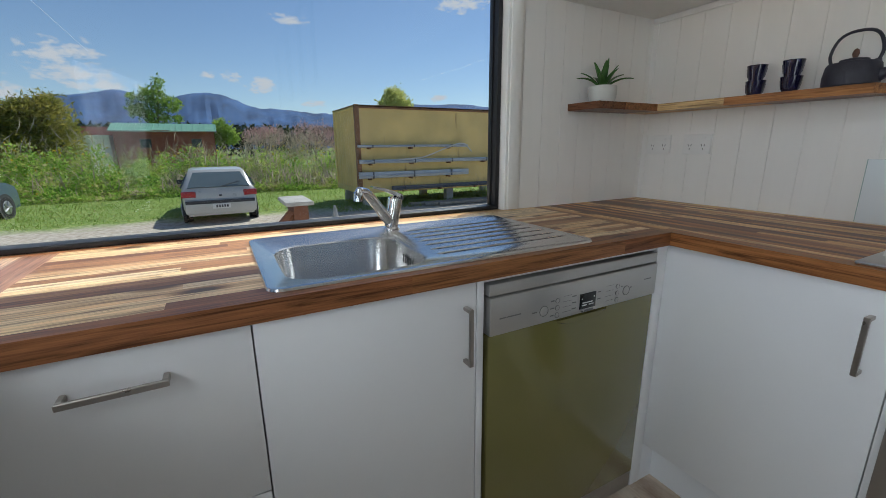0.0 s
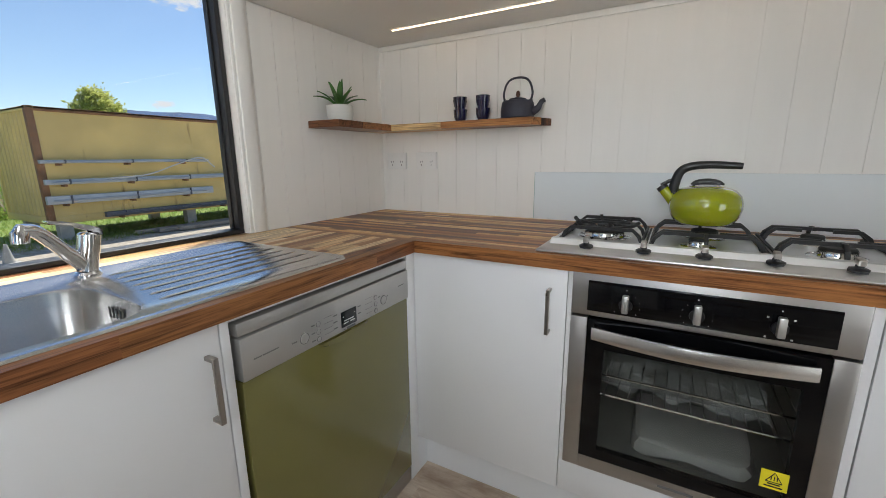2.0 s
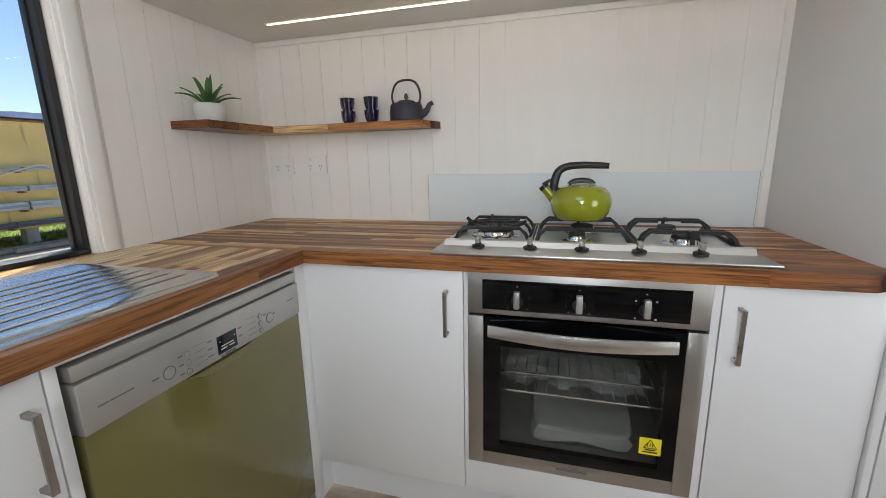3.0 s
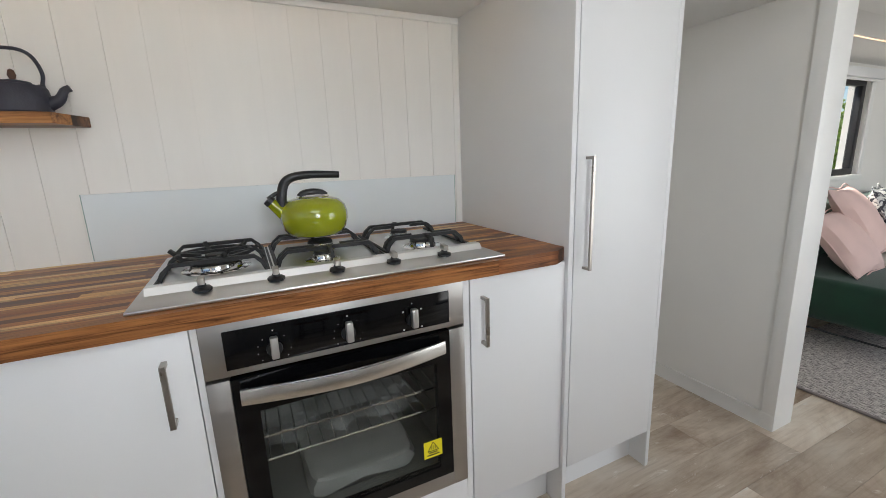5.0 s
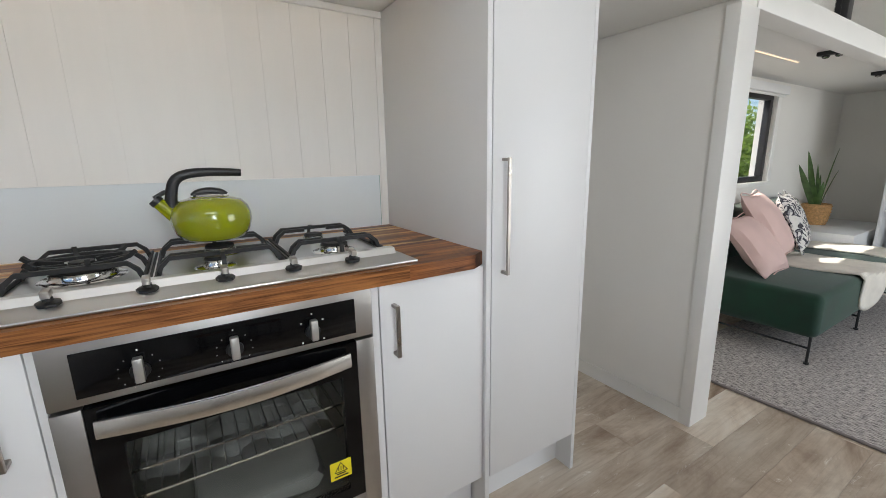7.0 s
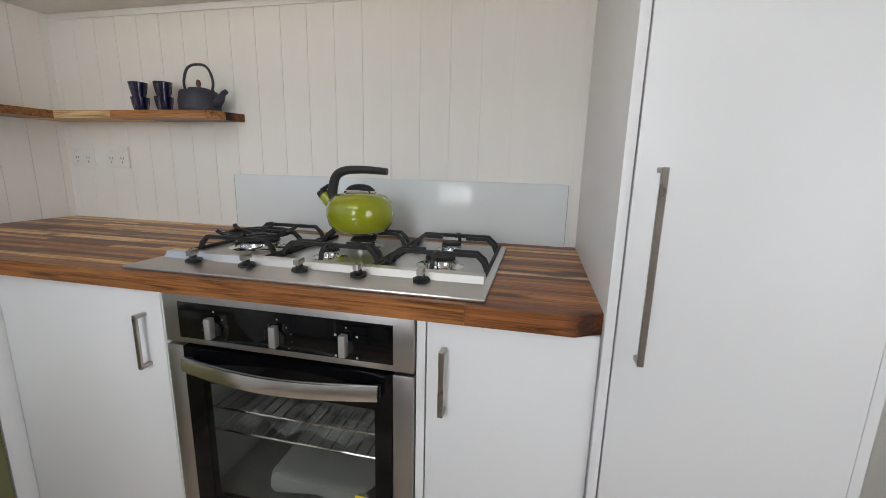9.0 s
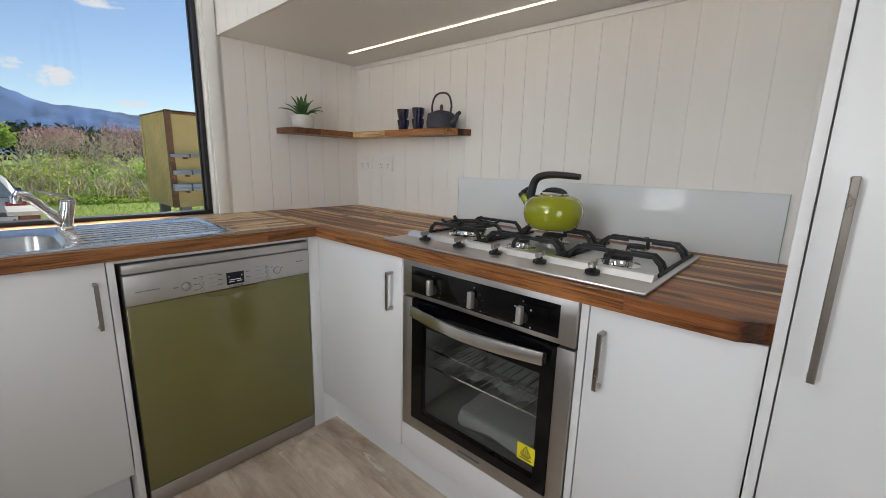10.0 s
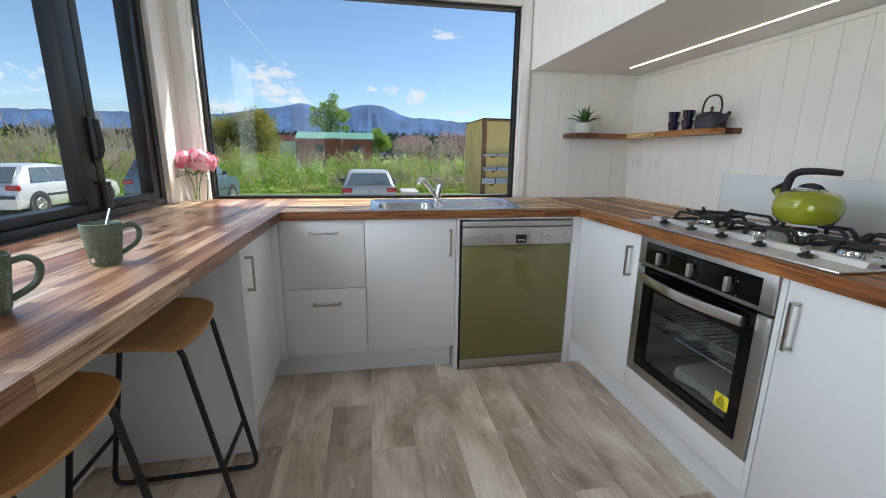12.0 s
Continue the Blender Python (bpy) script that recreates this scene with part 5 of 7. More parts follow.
pillow("throw_pillow", "larger blush pink pillow behind another", pose(0.315, -4.30, 0.68, 0, -58, 10), 0.50, 0.17, PINK)
pillow("throw_pillow", "black and white leaf-print pillow on the sofa", pose(0.30, -4.70, 0.665, 0, -66, 14), 0.45, 0.16, PATTERN)

# throw blanket, draped over the front edge of the seat
FLEECE = surface("cream_fleece", (0.66, 0.62, 0.55), 0.95, vary=0.08, scale=12, grain=90, bump=0.9)


def drape(name, label, x_back, x_edge, y0, y1, top, fall, seed):
    bm = bmesh.new()
    nu, nv = 34, 26
    run = (x_back - x_edge) + fall
    grid = []
    for i in range(nu + 1):
        row = []
        for j in range(nv + 1):
            s2 = run * i / nu * (1 - 0.10 * math.sin(j / nv * 5 + seed))
            y = y0 + (y1 - y0) * j / nv + 0.05 * math.sin(3.0 * i / nu + seed) * (i / nu)
            lift = 0.012 + 0.012 * noise.noise(Vector((s2 * 7, y * 7, seed)))
            if s2 < x_back - x_edge:
                p = Vector((x_back - s2, y, top + lift))
            else:
                d = s2 - (x_back - x_edge)
                p = Vector((x_edge - 0.022 - 0.5 * lift - 0.02 * math.sin(12 * y), y, top + 0.008 - d))
            row.append(bm.verts.new(p))
        grid.append(row)
    for i in range(nu):
        for j in range(nv):
            bm.faces.new((grid[i][j], grid[i + 1][j], grid[i + 1][j + 1], grid[i][j + 1]))
    ob = solid(name, bm, FLEECE, label, "blanket")
    m = ob.modifiers.new("thickness", "SOLIDIFY")
    m.thickness = 0.012
    return ob


drape("throw_blanket", "cream fleece throw draped over the sofa edge", 0.42, -0.225, -4.72, -4.22, 0.422, 0.17, 1.0)
drape("throw_blanket", "second cream throw spread over the far seat", 0.40, -0.20, -5.36, -5.0, 0.42, 0.03, 2.6)

# low bench with the basket plant
solid("low_bench", box(0.10, XE - 0.002, -6.45, -5.40, 0.0, 0.50, 0.006), CABINET, "low white boxed bench at the end wall", "bench")
WICKER = surface("woven_wicker", (0.50, 0.29, 0.12), 0.7, vary=0.3, scale=60, grain=200, bump=0.8)
SNAKE = surface("snake_plant_leaf", (0.075, 0.14, 0.04), 0.45, vary=0.45, scale=14, bump=0.1)
PX1, PY1, PZ1 = 0.52, -5.92, 0.501
pl = thing("snake_plant", (PX1, PY1, PZ1), "tall snake plant in a woven wicker basket", "potted plant")
part("basket", lathe([(0.0, 0.0), (0.088, 0.0), (0.100, 0.05), (0.110, 0.13), (0.112, 0.19), (0.104, 0.195), (0.098, 0.16), (0.0, 0.16)], (PX1, PY1, PZ1), 28), WICKER, pl)
for k in range(6):
    r = 0.094 + 0.019 * (1 - ((k - 5) / 5) ** 2)
    part("woven_band", tube([(PX1 + r * math.cos(a), PY1 + r * math.sin(a), PZ1 + 0.03 + 0.029 * k) for a in (2 * math.pi * i / 24 for i in range(25))], 0.005, 5, caps=False), WICKER, pl)
for dx, dy, dz, w in ((0.06, 0.40, 0.40, 0.046), (0.05, 0.26, 0.52, 0.040), (0.04, 0.22, 0.36, 0.034), (0.02, 0.08, 0.40, 0.024), (-0.10, -0.06, 0.34, 0.024), (-0.10, 0.02, 0.54, 0.020), (-0.05, 0.10, 0.24, 0.026), (0.03, -0.08, 0.30, 0.022), (0.0, 0.16, 0.22, 0.028)):
    part("leaf", leaf(bmesh.new(), (PX1 + dx * 0.2, PY1 + dy * 0.15, PZ1 + 0.155), (PX1 + dx, PY1 + dy, PZ1 + 0.17 + dz), w, 0.004, 0.015, 8), SNAKE, pl)

# open shelf unit
su = thing("shelf_unit", (-0.4, -5.9, 0), "tall white open shelf unit with vases", "shelf unit")
for x in (0.045, -0.300, -0.95):
    part("upright", box(x - 0.011, x + 0.011, -6.05, -5.75, 0.0, 1.67, 0.001), CABINET, su)
part("back_panel", box(-0.938, 0.033, -6.052, -6.04, 0.0, 1.67), CABINET, su)
for x0, x1 in ((-0.288, 0.033), (-0.938, -0.312)):
    for z in (0.02, 0.334, 0.693, 1.085, 1.376, 1.648):
        part("shelf", box(x0, x1, -6.039, -5.751, z - 0.020, z, 0.001), CABINET, su)
VASEBLUE = surface("blue_grey_glaze", (0.14, 0.19, 0.22), 0.25, vary=0.35, scale=25, bump=0.05, coat=0.5)
TEAL = surface("teal_glass_glaze", (0.03, 0.10, 0.09), 0.2, vary=0.2, scale=15, bump=0.02, coat=0.6)
ROSE = surface("rose_clay", (0.30, 0.12, 0.105), 0.5, vary=0.1, bump=0.05)
solid("vase", lathe([(0.0, 0.0), (0.04, 0.0), (0.066, 0.05), (0.068, 0.09), (0.045, 0.135), (0.042, 0.155), (0.05, 0.165), (0.04, 0.165), (0.036, 0.14), (0.0, 0.13)], (-0.13, -5.86, 0.6935)), VASEBLUE, "round blue-grey glazed vase on the shelf", "vase")
solid("vase", lathe([(0.0, 0.0), (0.06, 0.0), (0.055, 0.015), (0.026, 0.07), (0.022, 0.11), (0.045, 0.15), (0.05, 0.16), (0.04, 0.158), (0.0, 0.12)], (-0.10, -5.86, 0.3345)), TEAL, "waisted dark teal vase on the shelf", "vase")
solid("planter", lathe([(0.0, 0.0), (0.065, 0.0), (0.07, 0.01), (0.058, 0.13), (0.05, 0.132), (0.05, 0.11), (0.0, 0.10)], (-0.19, -5.86, 1.0855)), CLAY, "tapered white ceramic planter on the shelf", "planter")
solid("vase", lathe([(0.0, 0.0), (0.04, 0.0), (0.075, 0.035), (0.07, 0.07), (0.03, 0.10), (0.018, 0.12), (0.026, 0.14), (0.018, 0.138), (0.0, 0.11)], (-0.075, -5.90, 1.3765)), ROSE, "rose pink clay vase on the shelf", "vase")
solid("picture_panel", box(-0.27, 0.02, -6.035, -6.02, 1.385, 1.62, 0.002), surface("dark_print", (0.09, 0.06, 0.05), 0.6, vary=0.4, scale=12, bump=0.02), "dark brown panel standing in the top shelf", "panel")
tr = thing("trailing_plant", (-0.40, -5.85, 1.377), "leafy green trailing plant in a white pot", "potted plant")
part("pot", lathe([(0.0, 0.0), (0.045, 0.0), (0.06, 0.09), (0.054, 0.09), (0.05, 0.075), (0.0, 0.07)], (-0.40, -5.85, 1.3765)), CLAY, tr)
rng = random.Random(12)
for i in range(26):
    a, e = rng.uniform(0, 6.28), rng.uniform(-0.05, 0.16)
    r = rng.uniform(0.05, 0.13)
    b = Vector((-0.40 + 0.6 * r * math.cos(a), -5.84 + 0.5 * r * abs(math.sin(a)), 1.46 + e))
    part("leaf", leaf(bmesh.new(), b, b + Vector((0.06 * math.cos(a), 0.04, rng.uniform(-0.05, 0.02))), 0.022, 0.002, 0.006, 4), SUCC, tr)

# ---- bar window ----
window_2 = thing("window_2", (XW - 0.06, -0.8, WZ0), "black aluminium two-leaf window over the breakfast bar", "window", kind="structure")
WX0, WX1 = XW - 0.085, XW - 0.02
for y0, y1, z0, z1 in ((WY0, WY1, WZ0, WZ0 + 0.032), (WY0, WY1, WZ1 - 0.05, WZ1), (WY1 - 0.042, WY1, WZ0 + 0.032, WZ1 - 0.05), (WY0, WY0 + 0.042, WZ0 + 0.032, WZ1 - 0.05)):
    part("outer_frame", box(WX0 - 0.01, WX1 + 0.01, y0 + 0.001, y1 - 0.001, z0, z1, 0.003), FRAME, window_2)
SEAM = -0.176
for y0, y1, near_stile, far_stile in ((SEAM + 0.002, WY1 - 0.045, 0.048, 0.055), (WY0 + 0.045, SEAM - 0.002, 0.075, 0.086)):
    sash = part("sash", box(WX0, WX1, y0, y0 + near_stile, WZ0 + 0.034, WZ1 - 0.052, 0.003), FRAME, window_2)
    part("sash_stile", box(WX0, WX1, y1 - far_stile, y1, WZ0 + 0.034, WZ1 - 0.052, 0.003), FRAME, sash)
    part("sash_rail", box(WX0 + 0.001, WX1 - 0.001, y0 + near_stile, y1 - far_stile, WZ0 + 0.034, WZ0 + 0.068, 0.003), FRAME, sash)
    part("sash_rail", box(WX0 + 0.001, WX1 - 0.001, y0 + near_stile, y1 - far_stile, WZ1 - 0.11, WZ1 - 0.052, 0.003), FRAME, sash)
    pn = part("pane", box(WX0 + 0.028, WX0 + 0.034, y0 + near_stile - 0.005, y1 - far_stile + 0.005, WZ0 + 0.063, WZ1 - 0.10), GLASS, sash)
    pn.visible_shadow = False
part("latch_plate", box(WX1 - 0.001, WX1 + 0.006, -0.190, -0.164, 1.13, 1.31, 0.002), FRAME, window_2)
part("latch_handle", tube(bent([(WX1 + 0.006, -0.177, 1.150), (WX1 + 0.026, -0.176, 1.165), (WX1 + 0.030, -0.174, 1.22), (WX1 + 0.022, -0.172, 1.30)]), [0.009] * 8 + [0.012] * 11, 8), FRAME, window_2)
part("bolt_handle", tube([(WX1 + 0.004, -0.205, 0.945), (WX1 + 0.034, -0.205, 0.945), (WX1 + 0.034, -0.205, 1.055), (WX1 + 0.004, -0.205, 1.055)], 0.008, 6), FRAME, window_2)
part("bolt_case", box(WX1 - 0.001, WX1 + 0.014, -0.165, -0.118, 0.945, 1.055, 0.003), FRAME, window_2)
for y0, y1 in ((WY1 + 0.001, WY1 + 0.115), (WY0 - 0.07, WY0 - 0.001)):
    solid("trim", box(XW + 0.0005, XW + 0.016, y0, y1, 0.907, WZ1 + 0.07, 0.002), TRIM, "white architrave of the bar window", "trim", kind="structure")
solid("trim", box(XW + 0.0005, XW + 0.015, WY0 - 0.07, WY1 + 0.115, WZ1 + 0.001, WZ1 + 0.07, 0.002), TRIM, "white architrave of the bar window", "trim", kind="structure")

# ---- bar stools ----
OAK = surface("honey_ply", (0.50, 0.255, 0.085), 0.4, vary=0.16, scale=5, grain=60, bump=0.04, coat=0.15, stretch=(9, 1, 9))
st = thing("bar_stool", (0, 0, 0), "bar stool with a honey plywood seat and black rod legs", "stool", group="stools at the bar")
bm = bmesh.new()
nx, ny = 12, 16
tops = []
for lay in (0, 1):
    grid = []
    for i in range(nx + 1):
        row = []
        for j in range(ny + 1):
            u, v = 2 * i / nx - 1, 2 * j / ny - 1
            r = 1 - 0.10 * (abs(u) * abs(v)) ** 3
            x, y = 0.168 * u * r * (1 - 0.03 * v * v) - 0.015, 0.20 * v * r
            z = 0.655 + 0.022 * v * v + 0.018 * max(0, -u) ** 2 - 0.020 * max(0, u) ** 3 - (0.0125 if lay else 0)
            row.append(bm.verts.new((x, y, z)))
        grid.append(row)
    tops.append(grid)
    for i in range(nx):
        for j in range(ny):
            bm.faces.new((grid[i][j], grid[i + 1][j], grid[i + 1][j + 1], grid[i][j + 1]))
rim0 = [tops[0][i][0] for i in range(nx + 1)] + [tops[0][nx][j] for j in range(1, ny + 1)] + [tops[0][i][ny] for i in range(nx - 1, -1, -1)] + [tops[0][0][j] for j in range(ny - 1, 0, -1)]
rim1 = [tops[1][i][0] for i in range(nx + 1)] + [tops[1][nx][j] for j in range(1, ny + 1)] + [tops[1][i][ny] for i in range(nx - 1, -1, -1)] + [tops[1][0][j] for j in range(ny - 1, 0, -1)]
for i in range(len(rim0)):
    j = (i + 1) % len(rim0)
    bm.faces.new((rim0[i], rim0[j], rim1[j], rim1[i]))
part("seat", bm, OAK, st, "moulded honey-coloured plywood seat")
ROD = surface("black_powder_coat", (0.012, 0.012, 0.013), 0.5, vary=0.1, bump=0.1)
for sy in (-1, 1):
    for sx in (-0.9, 0.9):
        part("leg", tube(bent([(0.05 * sx, 0.125 * sy, 0.640), (0.118 * sx, 0.127 * sy, 0.638), (0.142 * sx, 0.127 * sy, 0.630), (0.156 * sx, 0.127 * sy, 0.606), (0.162 * sx, 0.127 * sy, 0.576), (0.205 * sx, 0.126 * sy, 0.35), (0.252 * sx, 0.125 * sy, 0.105), (0.261 * sx, 0.125 * sy, 0.055), (0.260 * sx, 0.125 * sy, 0.028), (0.245 * sx, 0.125 * sy, 0.012), (0.215 * sx, 0.125 * sy, 0.009)], 5), 0.0085, 10), ROD, st)
    sl = part("sled_bar", tube([(-0.195, 0.125 * sy, 0.009), (0.195, 0.125 * sy, 0.009)], 0.0085, 10), ROD, st)
    for sx in (-0.9, 0.9):
        part("glide", tube([(0.175 * sx, 0.125 * sy, 0.010), (0.200 * sx, 0.125 * sy, 0.010)], 0.0098, 10), BLACKPLASTIC, sl)
for sx in (-0.9, 0.9):
    part("footrest", tube([(0.231 * sx, -0.125, 0.215), (0.231 * sx, 0.125, 0.215)], 0.0075, 8), ROD, st)
st.matrix_basis = pose(-1.815, -0.752, 0, 0, 0, 2)
copy_thing(st, pose(-1.850, -1.264, 0, 0, 0, -2))

# ---- mugs ----
MUG = surface("sage_glaze", (0.13, 0.185, 0.14), 0.32, vary=0.12, scale=18, bump=0.05, coat=0.3)
RELIEF = surface("pale_sage_relief", (0.24, 0.30, 0.22), 0.45, vary=0.1, scale=30, bump=0.05)
for mx, my, turn in ((-1.778, -0.950, 38), (-1.770, -1.295, 30)):
    mug = thing("mug", (0, 0, 0), "sage green stoneware mug with a pressed leaf pattern", "mug", group="mugs on the bar")
    part("cup", lathe([(0.0, 0.0), (0.027, 0.0), (0.030, 0.004), (0.0365, 0.05), (0.0435, 0.104), (0.0405, 0.105), (0.0335, 0.05), (0.028, 0.01), (0.0, 0.008)], (0, 0, 0), 32), MUG, mug)
    part("handle", tube(bent([(0.039, 0, 0.090), (0.062, 0, 0.094), (0.075, 0, 0.077), (0.066, 0, 0.047), (0.033, 0, 0.024)]), 0.0062, 10), MUG, mug)
    def arc(bm, a0, z, wide, high, r=0.0009):
        pts = []
        for q in range(9):
            w = math.pi * q / 8
            aa, zz = a0 + wide * math.cos(w), z + high * math.sin(w)
            rr2 = 0.0300 + 0.0135 * zz / 0.105
            pts.append((rr2 * math.cos(aa), rr2 * math.sin(aa), zz))
        tube(pts, r, 4, bm)

    for row, z in enumerate((0.054, 0.068, 0.082)):
        for k in range(14):
            a0 = 2 * math.pi * (k + 0.5 * row) / 14
            bm = bmesh.new()
            arc(bm, a0, z, 0.215, 0.015)
            arc(bm, a0, z, 0.12, 0.009)
            arc(bm, a0, z, 0.045, 0.004)
            part("relief_scale", bm, RELIEF, mug)
    for k in range(14):
        a0 = 2 * math.pi * (k + 0.25) / 14
        bm = bmesh.new()
        arc(bm, a0, 0.010, 0.20, 0.044)
        arc(bm, a0, 0.010, 0.13, 0.034)
        arc(bm, a0, 0.010, 0.06, 0.024)
        part("relief_petal", bm, RELIEF, mug)
    mug.matrix_basis = pose(mx, my, TOPZ, 0, 0, turn)
    spn = thing("teaspoon", (0, 0, 0), "steel teaspoon standing in a mug", "spoon", group="teaspoons")
    part("stem", tube([(-0.02, 0.012, 0.012), (0.024, -0.016, 0.135)], [0.0022, 0.0030], 8), CHROME, spn)
    part("spoon_bowl", lathe([(0.0, 0.0), (0.008, 0.002), (0.010, 0.01), (0.006, 0.024), (0.002, 0.03), (0.0, 0.03)], (-0.022, 0.013, 0.009), 10), CHROME, spn)
    spn.matrix_basis = pose(mx, my, TOPZ, 0, 0, turn + 60)

# ---- vase of peonies ----
VX, VY = -2.095, 0.478
vs_ = thing("flower_vase", (VX, VY, TOPZ), "clear glass vase of pink peonies on the worktop corner", "vase")
vp = part("glass", lathe([(0.0, 0.0), (0.046, 0.0), (0.048, 0.004), (0.062, 0.125), (0.059, 0.125), (0.044, 0.008), (0.0, 0.008)], (VX, VY, TOPZ + 0.0005), 28), GLASS, vs_)
vp.visible_shadow = False
STEM = surface("flower_stem", (0.10, 0.20, 0.04), 0.6, vary=0.2, scale=20, bump=0.1)
PETAL, pnt, pbsdf = node_material("peony_petal")
pgeo = pnt.nodes.new("ShaderNodeNewGeometry")
ptone = ramp(pnt, pgeo.outputs["Random Per Island"], [(0.0, (0.60, 0.10, 0.19)), (0.35, (0.74, 0.24, 0.32)), (0.7, (0.80, 0.40, 0.45)), (1.0, (0.86, 0.62, 0.63))])
pnt.links.new(ptone.outputs[0], pbsdf.inputs["Base Color"])
pbsdf.inputs["Roughness"].default_value = 0.7
pbsdf.inputs["Subsurface Weight"].default_value = 0.15
pbsdf.inputs["Subsurface Radius"].default_value = (0.01, 0.004, 0.004)
rng = random.Random(21)
for hx, hy, hz, hr in ((VX - 0.055, VY - 0.005, 1.125, 0.066), (VX + 0.062, VY - 0.030, 1.112, 0.074), (VX - 0.002, VY + 0.030, 1.145, 0.060)):
    part("stem", tube(bent([(VX + rng.uniform(-0.02, 0.02), VY + rng.uniform(-0.02, 0.02), TOPZ + 0.012), (VX + 0.4 * (hx - VX), VY + 0.4 * (hy - VY), 1.02), (hx, hy, hz - 0.02)]), 0.003, 6), STEM, vs_)
    bm = bmesh.new()
    for k in range(96):
        a = k * 2.399 + rng.uniform(-0.2, 0.2)
        el = -0.45 + 1.95 * (k / 96) ** 0.9
        d = Vector((math.cos(a) * math.cos(el), math.sin(a) * math.cos(el), 0.85 * math.sin(el)))
        sd = d.cross(Vector((0, 0, 1)))
        sd = sd.normalized() if sd.length > 0.05 else Vector((1, 0, 0))
        up = (sd.cross(d) + 0.5 * sd * rng.uniform(-1, 1)).normalized()
        sd = up.cross(d).normalized()
        c = Vector((hx, hy, hz)) + d * hr * rng.uniform(0.55, 0.95)
        w = hr * rng.uniform(0.26, 0.40)
        lift = rng.uniform(0.1, 0.6)
        rows = []
        for i in range(6):
            q = i / 5
            half = 0.35 + 0.65 * math.sin(math.pi * (0.12 + 0.76 * q))
            rows.append([c + up * w * (1.7 * q - 0.85 - 0.12 * s2 * s2) + sd * w * s2 * half + d * w * (lift * q * q - 0.30 * s2 * s2 + 0.10 * q * math.sin(7 * s2 + k)) for s2 in (-1, -0.6, -0.2, 0.2, 0.6, 1)])
        ring_frame(bm, rows, closed=False)
    part("bloom", bm, PETAL, vs_, "ruffled pink peony bloom")
for k in range(9):
    a = k * 0.7 + 0.3
    b = Vector((VX + 0.03 * math.cos(a), VY - 0.01 + 0.02 * math.sin(a), 1.06))
    part("leaf", leaf(bmesh.new(), b, b + Vector((0.085 * math.cos(a), 0.035 * math.sin(a) - 0.03, rng.uniform(-0.05, 0.03))), 0.020, 0.002, 0.008, 5), surface("peony_leaf", (0.07, 0.20, 0.035), 0.5, vary=0.25, scale=20, bump=0.1) if k == 0 else bpy.data.materials["peony_leaf"], vs_)

# ---- outside ----
GROUND = -0.57


def ground_material():
    m, nt, p = node_material("field_grass_and_dirt")
    geo = nt.nodes.new("ShaderNodeNewGeometry")
    big = add(nt, "ShaderNodeTexNoise", Scale=0.55, Detail=6.0, Roughness=0.6)
    fine = add(nt, "ShaderNodeTexNoise", Scale=9.0, Detail=5.0)
    for n in (big, fine):
        nt.links.new(geo.outputs["Position"], n.inputs["Vector"])
    grass = ramp(nt, fine.outputs[0], [(0.3, (0.09, 0.16, 0.025)), (0.5, (0.18, 0.28, 0.045)), (0.68, (0.34, 0.38, 0.12))])
    dirt = ramp(nt, fine.outputs[0], [(0.3, (0.32, 0.27, 0.20)), (0.6, (0.50, 0.45, 0.37)), (0.75, (0.58, 0.54, 0.46))])
    sep = nt.nodes.new("ShaderNodeSeparateXYZ")
    nt.links.new(geo.outputs["Position"], sep.inputs[0])
    edge = nt.nodes.new("ShaderNodeMath")
    edge.operation = "MULTIPLY_ADD"
    edge.inputs[1].default_value, edge.inputs[2].default_value = 3.4, -1.7
    nt.links.new(big.outputs[0], edge.inputs[0])
    far = nt.nodes.new("ShaderNodeMath")
    far.operation = "ADD"
    nt.links.new(sep.outputs["Y"], far.inputs[0])
    nt.links.new(edge.outputs[0], far.inputs[1])
    mask = nt.nodes.new("ShaderNodeMapRange")
    mask.inputs["From Min"].default_value, mask.inputs["From Max"].default_value = 10.6, 11.6
    nt.links.new(far.outputs[0], mask.inputs[0])
    mix = nt.nodes.new("ShaderNodeMixRGB")
    nt.links.new(mask.outputs[0], mix.inputs[0])
    nt.links.new(dirt.outputs[0], mix.inputs[1])
    nt.links.new(grass.outputs[0], mix.inputs[2])
    nt.links.new(mix.outputs[0], p.inputs["Base Color"])
    p.inputs["Roughness"].default_value = 0.95
    b = add(nt, "ShaderNodeBump", Strength=0.3, Distance=0.04)
    nt.links.new(fine.outputs[0], b.inputs["Height"])
    nt.links.new(b.outputs[0], p.inputs["Normal"])
    return m


bm = bmesh.new()
rings = [[(-2 + r * math.cos(a), 6 + r * math.sin(a), GROUND) for a in (2 * math.pi * k / 48 for k in range(48))] for r in (0.01, 8, 20, 60, 200, 700, 2600)]
ring_frame(bm, rings)
ground = solid("ground", bm, ground_material(), "rough grass field with a gravel strip beside the house", "ground", kind="structure", at=(0, 0, GROUND))


